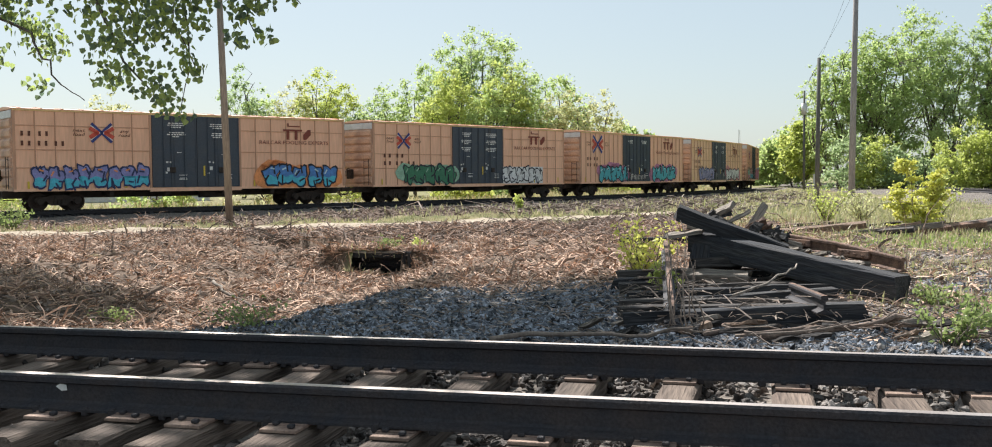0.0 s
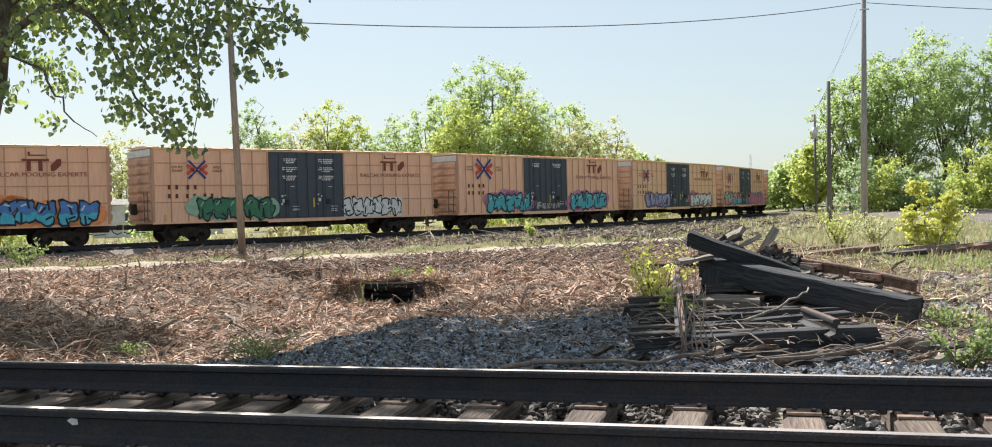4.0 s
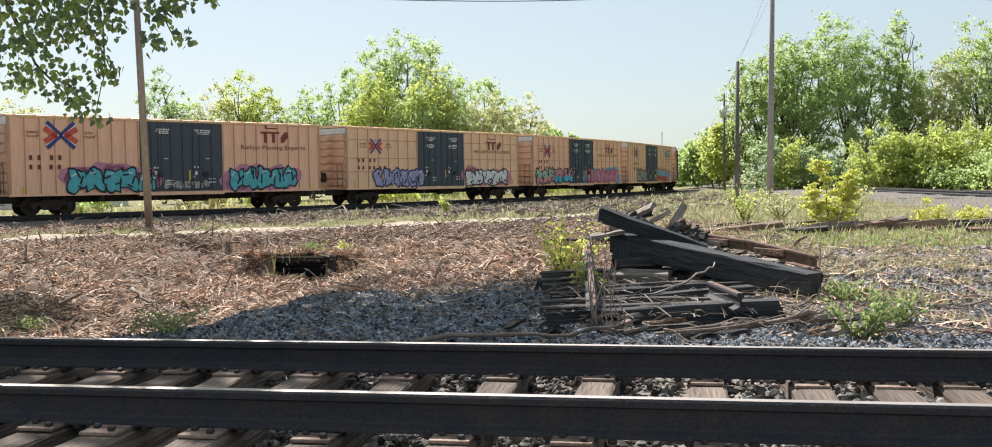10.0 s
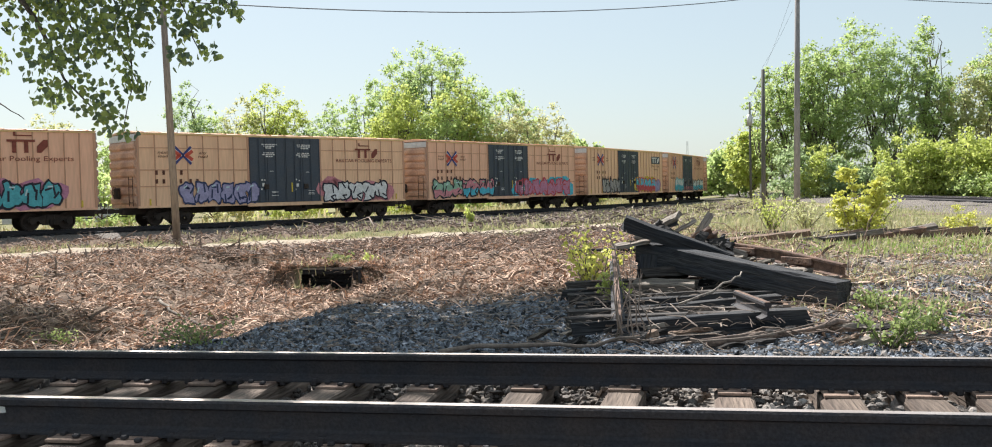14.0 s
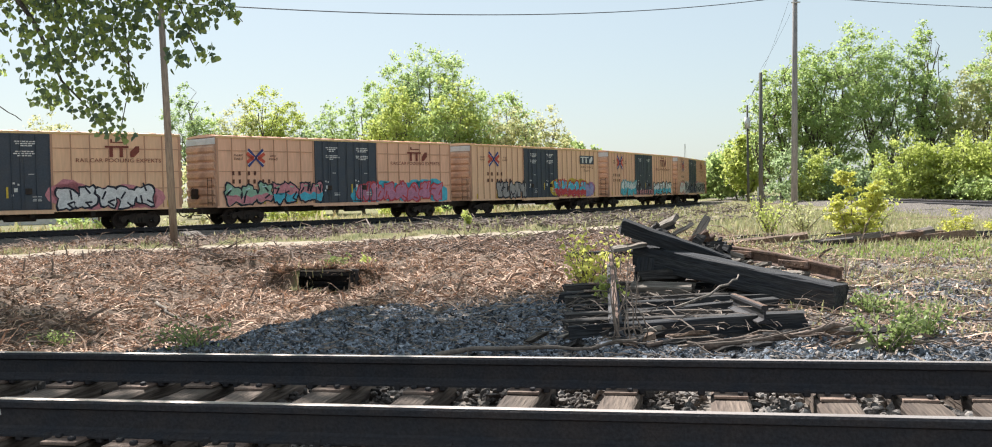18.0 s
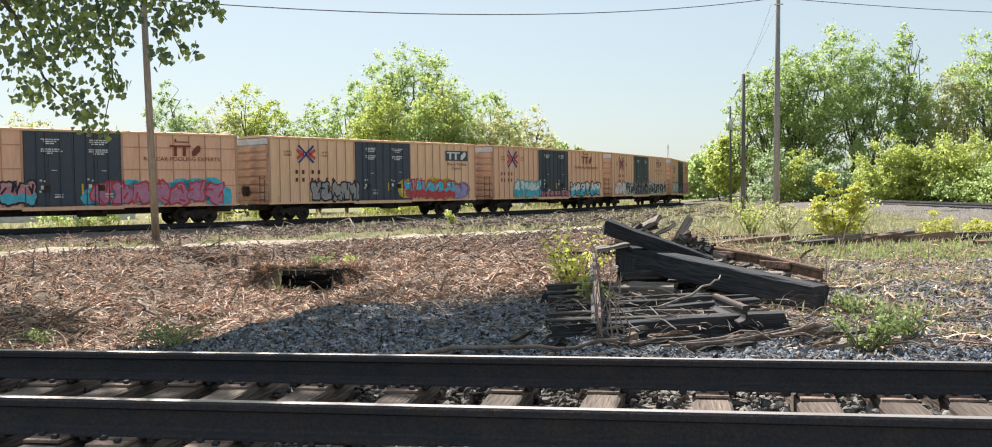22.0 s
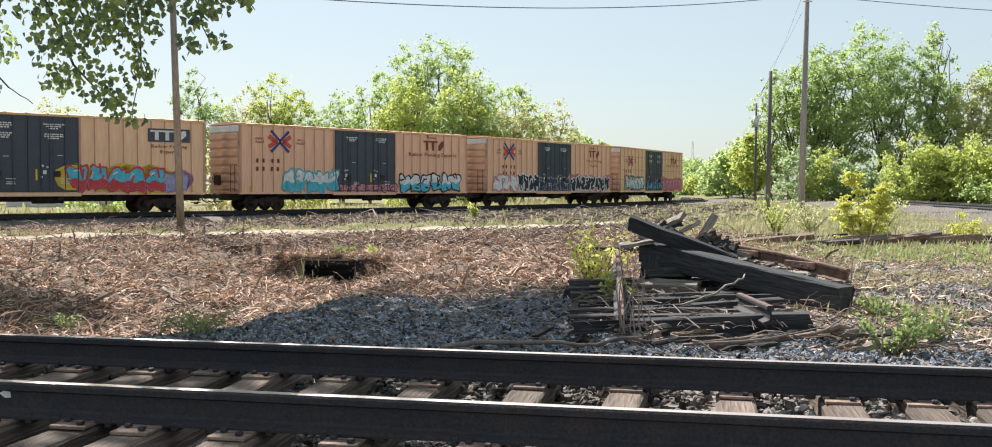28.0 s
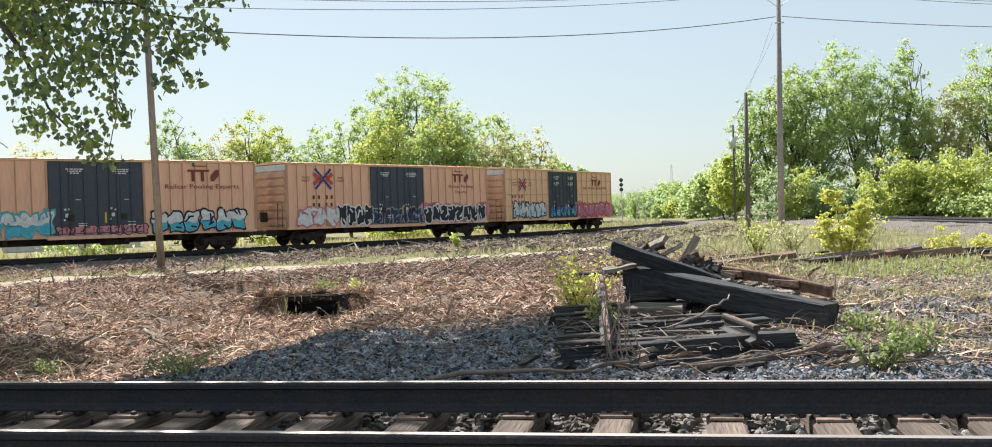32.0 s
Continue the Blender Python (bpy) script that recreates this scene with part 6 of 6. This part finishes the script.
# ---- things in the distance ----
def far_building(x, y, w, d, h, label, turn=0.0):
    b = thing("low_building", label, "building", pose(x, y, ground_z(x, y), 0, 0, turn))
    part("wall", bbox(-w / 2, w / 2, -d / 2, d / 2, -0.3, h, 0.02), GALV, b)
    bm = bmesh.new()
    prism(bm, [(-d / 2 - 0.3, h), (d / 2 + 0.3, h), (0, h + 0.12 * d)], -w / 2 - 0.3, w / 2 + 0.3)
    part("roof", bm, CONC, b, at=pose(0, 0, 0.01, 0, 0, 90))
    for i in range(4):
        part("window", bbox(-0.6, 0.6, -0.03, 0.03, 0, 0.9, 0.01), BLACKP, b, at=pose(-w / 2 + w * (i + 0.5) / 4, -d / 2 - 0.02, h * 0.45))


far_building(-15.5, 420, 16, 8, 4.4, "pale low building far along the line")
far_building(-58, 92, 14, 5, 3.2, "white low shed behind the bushes", 35)
MAST = thing("signal_mast", "slim railway signal mast with three round lamp heads", "railway signal", pose(-5.3, 172, ground_z(-5.3, 172)))
part("mast", rod(bmesh.new(), (0, 0, -0.2), (0, 0, 7.6), 0.08, n=8), GALV, MAST)
for z in (5.6, 6.4, 7.2):
    head = part("signal_head", rod(bmesh.new(), (0, -0.30, z), (0, -0.10, z), 0.33, n=14), BLACKP, MAST)
    part("hood", rod(bmesh.new(), (0, -0.42, z + 0.1), (0, -0.30, z + 0.1), 0.15, n=10), BLACKP, head)


def lattice(name, label, category, x, y, h, w0, w1, r, bays):
    """Four legs drawn together towards the top, with a diagonal on each bay."""
    t = thing(name, label, category, pose(x, y, ground_z(x, y)))
    for sx, sy in ((-1, -1), (1, -1), (1, 1), (-1, 1)):
        part("leg", rod(bmesh.new(), (sx * w0, sy * w0, -0.1), (sx * w1, sy * w1, h), r, n=5), GALV, t)
    for k in range(bays):
        z, q = h * k / bays, w0 + (w1 - w0) * k / bays
        z1, q1 = h * (k + 1) / bays, w0 + (w1 - w0) * (k + 1) / bays
        s = 1 if k % 2 else -1
        part("brace", rod(bmesh.new(), (-s * q, -q, z), (s * q1, -q1, z1), r * 0.7, n=5), GALV, t)


lattice("lattice_tower", "thin lattice radio tower in the distance", "tower", 7.4, 400, 19.5, 0.6, 0.2, 0.07, 9)
lattice("lattice_mast", "short galvanised lattice mast beside the line", "mast", -2.8, 186, 5.6, 0.3, 0.3, 0.05, 8)
SWITCH = thing("relay_box", "small pale relay cabinet on a post near the slim pole", "relay cabinet", pose(9.3, 104, ground_z(9.3, 104)))
part("post", rod(bmesh.new(), (0, 0, -0.2), (0, 0, 0.7), 0.08, n=8), GALV, SWITCH)
part("cabinet", bbox(-0.28, 0.28, -0.2, 0.2, 0.7, 1.6, 0.03), GALV, SWITCH)
part("lid", bbox(-0.31, 0.31, -0.23, 0.23, 1.6, 1.68, 0.02), GALV, SWITCH)


# ---- the cottonwood beside the line ----
def heart_leaves(centres, radii, density, size, seed, material):
    """Broad pointed leaves hanging in clumps: six-cornered blades on a fold."""
    g = rng(seed)
    pts = []
    for c, r in zip(centres, radii):
        n = max(6, int(density * r * r))
        d = g.normal(size=(n, 3))
        d /= np.linalg.norm(d, axis=1)[:, None]
        pts.append(np.array(c) + d * (g.uniform(0, 1, size=(n, 1)) ** 0.5) * np.array([r, r * 1.5, r * 0.95]) * 1.05)
    p = np.concatenate(pts)
    n = len(p)
    down = np.stack([g.normal(size=n) * 0.5, g.normal(size=n) * 0.5, -np.ones(n) + g.normal(size=n) * 0.35], 1)
    down /= np.linalg.norm(down, axis=1)[:, None]
    side = np.cross(down, g.normal(size=(n, 3)))
    side /= np.linalg.norm(side, axis=1)[:, None]
    nor = np.cross(down, side)
    s = size * g.uniform(0.7, 1.3, size=(n, 1))
    v = np.stack([p - down * s * 0.55, p - down * s * 0.30 + side * s * 0.60 + nor * s * 0.12, p + down * s * 0.18 + side * s * 0.46 + nor * s * 0.08, p + down * s * 0.66,
                  p + down * s * 0.18 - side * s * 0.46 + nor * s * 0.08, p - down * s * 0.30 - side * s * 0.60 + nor * s * 0.12], 1).reshape(-1, 3)
    k = 6 * np.arange(n)[:, None]
    f = np.concatenate([k + [0, 1, 2, 3], k + [0, 3, 4, 5]], 1).reshape(-1, 4)
    return raw(v, f, material)


def cottonwood():
    t = thing("cottonwood_tree", "old cottonwood with hanging branches of broad dark leaves", "tree")
    g = rng(800)
    bm = bmesh.new()
    base = Vector((-12.35, 14.0, ground_z(-12.35, 14.0) - 0.2))
    p = limb(bm, base, (-11.6, 14.1, 4.6), 0.36, 0.30, g, 0.03, 14, 5)
    limb(bm, p[-1], (-10.6, 16.0, 8.6), 0.28, 0.16, g, 0.08, 10, 5)
    limb(bm, (-10.6, 16.0, 8.6), (-7.2, 18.2, 10.4), 0.15, 0.06, g, 0.1, 8, 5)
    limb(bm, p[-1], (-13.4, 15.6, 8.2), 0.22, 0.1, g, 0.1, 10, 5)
    limb(bm, (-10.9, 15.4, 7.2), (-5.2, 17.6, 9.0), 0.14, 0.05, g, 0.1, 8, 6)
    # added limbs, unseen, that reach to the clumps shading the left bank
    limb(bm, p[-1], (-15.5, 20.5, 6.8), 0.18, 0.08, g, 0.06, 8, 6)
    limb(bm, (-15.5, 20.5, 6.8), (-20.5, 23.6, 7.1), 0.08, 0.03, g, 0.06, 6, 6)
    part("trunk", bm, BARK, t, smooth=True)
    # the limb that arches into view, and its side branches
    bm = bmesh.new()
    arch = [(-11.5, 14.05, 3.7), (-11.05, 14.0, 4.1), (-10.6, 14.0, 4.38), (-10.1, 14.0, 4.42), (-9.7, 14.0, 4.18), (-9.42, 14.0, 3.8), (-9.22, 14.0, 3.4), (-9.0, 14.0, 2.9), (-8.55, 14.0, 2.45)]
    tube(bm, arch, [0.075 - 0.008 * i for i in range(len(arch))], 7)
    for a, b, r in (((-11.4, 14.0, 3.9), (-10.4, 13.8, 3.2), 0.035), ((-10.4, 13.8, 3.2), (-9.95, 13.8, 2.55), 0.02), ((-9.95, 13.8, 2.55), (-9.55, 13.8, 2.3), 0.01), ((-10.6, 14.0, 4.9), (-8.2, 14.3, 4.5), 0.04),
                    ((-8.2, 14.3, 4.5), (-6.7, 14.3, 4.15), 0.025), ((-6.7, 14.3, 4.15), (-6.2, 14.3, 3.7), 0.012), ((-8.2, 14.3, 4.5), (-8.0, 14.2, 3.0), 0.02), ((-8.0, 14.2, 3.0), (-8.15, 14.2, 2.1), 0.01),
                    ((-7.4, 14.3, 4.35), (-6.9, 14.3, 3.2), 0.014), ((-9.3, 14.2, 4.7), (-8.8, 14.1, 3.2), 0.02), ((-8.4, 14.2, 4.4), (-7.9, 14.2, 2.8), 0.014)):
        limb(bm, a, b, r, r * 0.6, g, 0.12, 5, 4)
    part("branch", bm, BARK, t, "drooping limb in full leaf", True)
    cl = [(-11.0, 3.83, .34), (-10.8, 3.52, .39), (-10.4, 3.2, .33), (-11.2, 3.03, .34), (-10.8, 2.61, .2), (-10.2, 4.08, .39), (-9.7, 4.15, .33), (-9.7, 3.71, .22), (-8.8, 4.1, .5), (-8.9, 3.61, .48), (-8.8, 3.11, .47),
          (-8.6, 2.61, .36), (-9.1, 2.64, .29), (-8.4, 2.31, .29), (-8.1, 2.06, .14), (-8.2, 3.38, .41), (-7.9, 3.74, .41), (-7.8, 4.12, .43), (-8.0, 2.88, .26), (-7.9, 2.73, .18), (-7.2, 3.99, .42), (-7.1, 3.51, .25),
          (-7.1, 3.12, .2), (-6.7, 3.2, .18), (-6.8, 3.68, .25), (-6.5, 3.99, .25), (-6.3, 3.79, .18), (-9.3, 4.22, .43), (-7.6, 3.34, .2), (-9.2, 3.23, .19)]
    cs = [(x, 14.0 + g.normal() * 0.3, z) for x, z, r in cl] + [(x, 14.1 + g.normal() * 0.5, z) for x in np.arange(-11.2, -6.2, 0.55) for z in (4.75, 5.3, 5.9)]
    rs = [r for *_, r in cl] + [0.5] * (len(cs) - len(cl))
    part("foliage", heart_leaves(cs, rs, 820, 0.076, 801, LEAF_COT), None, t, "broad pointed cottonwood leaves")
    # the crown above, out of view, its clumps pushed to shade the gravel bank
    cs, rs = [], []
    for i in range(52):
        cs.append((g.uniform(-14.5, -2.6), g.uniform(15.2, 22.5), g.uniform(7.4, 11.5)) if i < 40 else (g.uniform(-13, -6.5), g.uniform(10.5, 14), g.uniform(7.0, 9.5)))
        rs.append(g.uniform(0.9, 1.7))
        foot = cs[-1][0] - SUN_FROM.x / SUN_FROM.z * (cs[-1][2] + 1.1)
        push = max(0.0, -7.0 + 0.8 * rs[-1] - foot) - max(0.0, foot + 0.8 * rs[-1] + 0.5) if i < 40 else 0.0
        cs[-1] = (cs[-1][0] + push, *cs[-1][1:])
    # further unseen clumps, set for the shade edge beside the ditch
    for c in ((-11.3, 25.1, 8.5), (-11.0, 23.4, 8.5), (-9.8, 24.6, 8.6), (-10.2, 23.0, 8.7)):
        cs.append(c)
        rs.append(1.4)
    part("crown", heart_leaves(cs, rs, 150, 0.20, 802, LEAF_COT), None, t)
    # unseen clumps added only to throw shade on the left bank
    low = ((-14.5, 21.0), (-15.3, 21.7), (-15.5, 20.8), (-16.3, 22.0), (-17.2, 22.3), (-16.6, 20.9), (-18.2, 22.6), (-17.8, 21.2), (-15.0, 20.1), (-19.2, 22.8), (-18.8, 21.4), (-20.0, 22.2), (-16.0, 19.8))
    part("lower_crown", heart_leaves([(x, y, 7.0 + 0.25 * g.normal()) for x, y in low], [0.95] * len(low), 560, 0.19, 803, LEAF_COT), None, t)
    return t


cottonwood()


# ---- weeds, bushes and grass ----
def bush(label, x, y, h, r, material, seed, n=260, leaf=0.06, stems=9, lean=0.5):
    g = rng(seed)
    z = ground_z(x, y)
    b = thing("bush", label, "bush", pose(x, y, z))
    bm = bmesh.new()
    cs, rs = [], []
    for i in range(stems):
        a, q = g.uniform(0, 6.28), g.uniform(0.2, 1) * r
        tip = Vector((math.cos(a) * q, math.sin(a) * q * 0.8, h * g.uniform(0.55, 1.0)))
        limb(bm, (g.normal() * 0.04, g.normal() * 0.04, -0.03), tip, 0.012 * h + 0.004, 0.003, g, 0.15, 5, 3)
        for k in (0.25, 0.5, 0.72, 0.95) if r < 0.75 else (0.25, 0.4, 0.55, 0.7, 0.84, 0.97):
            cs.append(tuple(tip * k))
            rs.append(r * (g.uniform(0.16, 0.30) if r < 0.75 else g.uniform(0.09, 0.22)))
    part("stem_clump", bm, TWIG, b, smooth=True)
    w = np.array(rs) ** 2
    part("foliage", leaves_mesh(cs, rs, [max(3, int(n * v / w.sum())) for v in w], leaf, seed + 1, material, 0.9), None, b)
    return b


def tiered_shrub(label, x, y, h, r, material, seed, n=3000, leaf=0.05):
    """A few leaders with level sprays, wide below and narrow at the top, leaves along each spray."""
    g = rng(seed)
    b = thing("shrub", label, "shrub", pose(x, y, ground_z(x, y)))
    bm = bmesh.new()
    cs, rs = [], []
    for off, tall, lean in ((0.0, 1.0, -0.16), (0.38, 0.82, 0.05), (-0.42, 0.62, -0.1), (0.1, 0.7, 0.3)):
        top = h * tall
        limb(bm, (off * 0.3 * r, 0, -0.03), (off * r + lean * top, g.normal() * 0.1, top * 0.97), 0.014 * h, 0.004, g, 0.06, 6, 6)
        for i in range(int(12 + 6 * h)):
            u = g.uniform(0.1, 0.99)
            a, reach = g.uniform(0, 6.28), 0.72 * r * (1.0 - 0.78 * u) * g.uniform(0.5, 1.15)
            foot = Vector((off * r * (0.3 + 0.7 * u) + lean * top * u, 0, top * u * 0.95))
            tip = foot + Vector((math.cos(a) * reach, math.sin(a) * reach, reach * g.uniform(-0.05, 0.35)))
            limb(bm, foot, tip, 0.005 * h, 0.002, g, 0.15, 4, 3)
            for k in np.arange(0.15, 1.05, 0.14):
                cs.append(tuple(foot.lerp(tip, k)))
                rs.append(0.06 + 0.06 * r * g.uniform(0.6, 1.3))
    part("stem_clump", bm, TWIG, b, smooth=True)
    w = np.array(rs) ** 2
    part("foliage", leaves_mesh(cs, rs, [max(2, int(n * v / w.sum())) for v in w], leaf, seed + 1, material, 0.55), None, b)
    return b


bush("bright green broad-leaved weed growing from gravel", 2.05, 9.95, 0.52, 0.42, LEAF_WEED, 900, 620, 0.030, 16)
bush("bright green weed among the stones", 2.6, 10.8, 0.35, 0.35, LEAF_WEED, 902, 420, 0.028, 12)
bush("yellow-green shrub before the timber heap", -1.25, 16.3, 1.0, 0.72, LEAF_GOLD, 904, 900, 0.045, 22)
bush("yellow-green shrub beside the timber heap", -0.75, 13.6, 0.55, 0.35, LEAF_YEL, 906, 260, 0.045, 9)
tiered_shrub("yellow-leaved shrub with level sprays in the rough grass", 5.25, 29.4, 2.15, 1.15, LEAF_GOLD, 908, 7000, 0.05)
tiered_shrub("low yellow shrub in the rough grass", 8.2, 30.5, 0.95, 0.75, LEAF_GOLD, 910, 900, 0.04)
tiered_shrub("low yellow shrub in the rough grass", 9.6, 31.2, 0.75, 0.7, LEAF_GOLD, 912, 700, 0.04)
bush("grey-green willow scrub in the grass", 3.2, 33.0, 1.3, 0.9, LEAF_YEL, 914, 900, 0.045, 18)
bush("grey-green willow scrub in the grass", 4.6, 35.5, 1.2, 0.9, LEAF_PALE, 916, 900, 0.045, 18)
bush("grey-green willow scrub in the grass", 7.0, 36.0, 1.3, 1.0, LEAF_YEL, 918, 1000, 0.045, 18)
bush("small green bush beside the yard line", -10.2, 51.5, 1.0, 0.5, LEAF_YEL, 920, 340, 0.09, 10)
bush("green weed over the culvert", -9.6, 28.3, 0.35, 0.6, LEAF_WEED, 922, 300, 0.04)
bush("green weed over the culvert", -8.8, 28.6, 0.4, 0.5, LEAF_YEL, 924, 200, 0.05)
bush("orange-leaved sprout on the timber heap", 0.85, 15.9, 0.55, 0.25, LEAF_PALE, 926, 120, 0.04, 6)
bush("green weed at the foot of the bank", -4.95, 9.95, 0.26, 0.55, LEAF_WEED, 928, 420, 0.026, 22)
bush("green weed at the foot of the bank", -9.35, 14.2, 0.25, 0.5, LEAF_WEED, 930, 220, 0.028, 14)
bush("green creeper at the end of the timbers", 2.45, 12.7, 0.35, 0.35, LEAF_WEED, 932, 420, 0.03, 12)
for i, (x, y) in enumerate(((-26.5, 33.5), (-38.5, 49))):
    bush("leafy green thicket beside the line", x, y, 1.1, 1.2, LEAF_WEED, 940 + 2 * i, 600, 0.07, 16)


def grass(name, label, pts, height, seed, material, thin=0.012):
    """Single bent blades, as one sward."""
    g = rng(seed)
    n = len(pts)
    p = np.array(pts)
    a = g.uniform(0, 6.28, n)
    h = height * np.exp(g.normal(size=n) * 0.35)
    d = np.stack([np.cos(a), np.sin(a), 0 * a], 1)
    s = np.stack([-np.sin(a), np.cos(a), 0 * a], 1) * (thin + 1.6 * thin * h)[:, None]
    up = np.array([0, 0, 1.0])
    q = p + d * (h * 0.18)[:, None] + up * (h * 0.6)[:, None]
    t = p + d * (h * g.uniform(0.3, 0.7, n))[:, None] + up * h[:, None]
    v = np.stack([p - s, p + s, q + s * 0.8, q - s * 0.8, t], 1).reshape(-1, 3)
    k = 5 * np.arange(n)
    f = (k[:, None, None] + np.array([(0, 1, 2), (0, 2, 3), (3, 2, 4)])).reshape(-1, 3)
    return tagged(new(name, raw(v, f, material)), label, "grass", kind="stuff")


grass("verge_grass", "short spring grass along the dirt path", scatter(16000, 950, lambda a, b, c: a * (1 - b), (-34, 10, 26, 62), 5.2), 0.16, 951, GRASSM)
grass("field_grass", "rough yellow-green grass between the tracks", scatter(11000, 952, lambda a, b, c: a, (-3, 17, 22, 66)), 0.125, 953, GRASSM)
grass("gravel_weeds", "low yellow-green weeds coming up through the field gravel", scatter(15000, 960, lambda a, b, c: 0.4 + 0 * a, (1.5, 15, 11, 29), clump=0.97, power=0.9), 0.09, 961, GRASSM, 0.010)
grass("green_clumps", "fresh green grass clumps beside the old ties", scatter(3600, 962, lambda a, b, c: 0.5 + 0 * a, (0.8, 11, 21.5, 27), clump=0.98), 0.10, 963, GREENM, 0.010)
grass("dry_stems", "tall dry grass stems about the scrap heap", scatter(420, 954, lambda a, b, c: a + 0.15, (-3, 10, 15, 32)), 0.38, 955, STRAW, 0.004)
grass("yard_weeds", "coarse weeds inside the yard curve", scatter(7000, 956, lambda a, b, c: (0.3 + 0.7 * a) * (1 - 0.6 * c) * (1 - b), (-22, 9, 46, 105), 4.2), 0.22, 957, GRASSM, 0.03)


def beyond_points(n, seed):
    g = rng(seed)
    pts = []
    while len(pts) < n:
        s, d = g.uniform(-112, 40), 2.3 + 11 * g.uniform() ** 1.6
        p, q = on_curve(s), on_curve(s + 1)
        u = (q - p).normalized()
        x, y = p.x - u.y * d, p.y + u.x * d
        pts.append((x, y, ground_z(x, y)))
    return pts


grass("line_weeds", "tall dry weeds behind the yard line", beyond_points(15000, 958), 0.42, 959, GRASSM, 0.028)
sap = thing("dead_sapling", "clump of bare dead stems before the rail end", "sapling")
for i in range(9):
    bm = bmesh.new()
    x, y = -0.40 + gq.normal() * 0.10, 10.2 + gq.normal() * 0.2
    limb(bm, (x, y, ground_z(x, y) - 0.03), (x + gq.normal() * 0.18, y + gq.normal() * 0.15, gq.uniform(0.2, 0.75)), 0.010, 0.003, gq, 0.12, 5, 5)
    part("stem", bm, TWIG, sap, smooth=True)


motions()
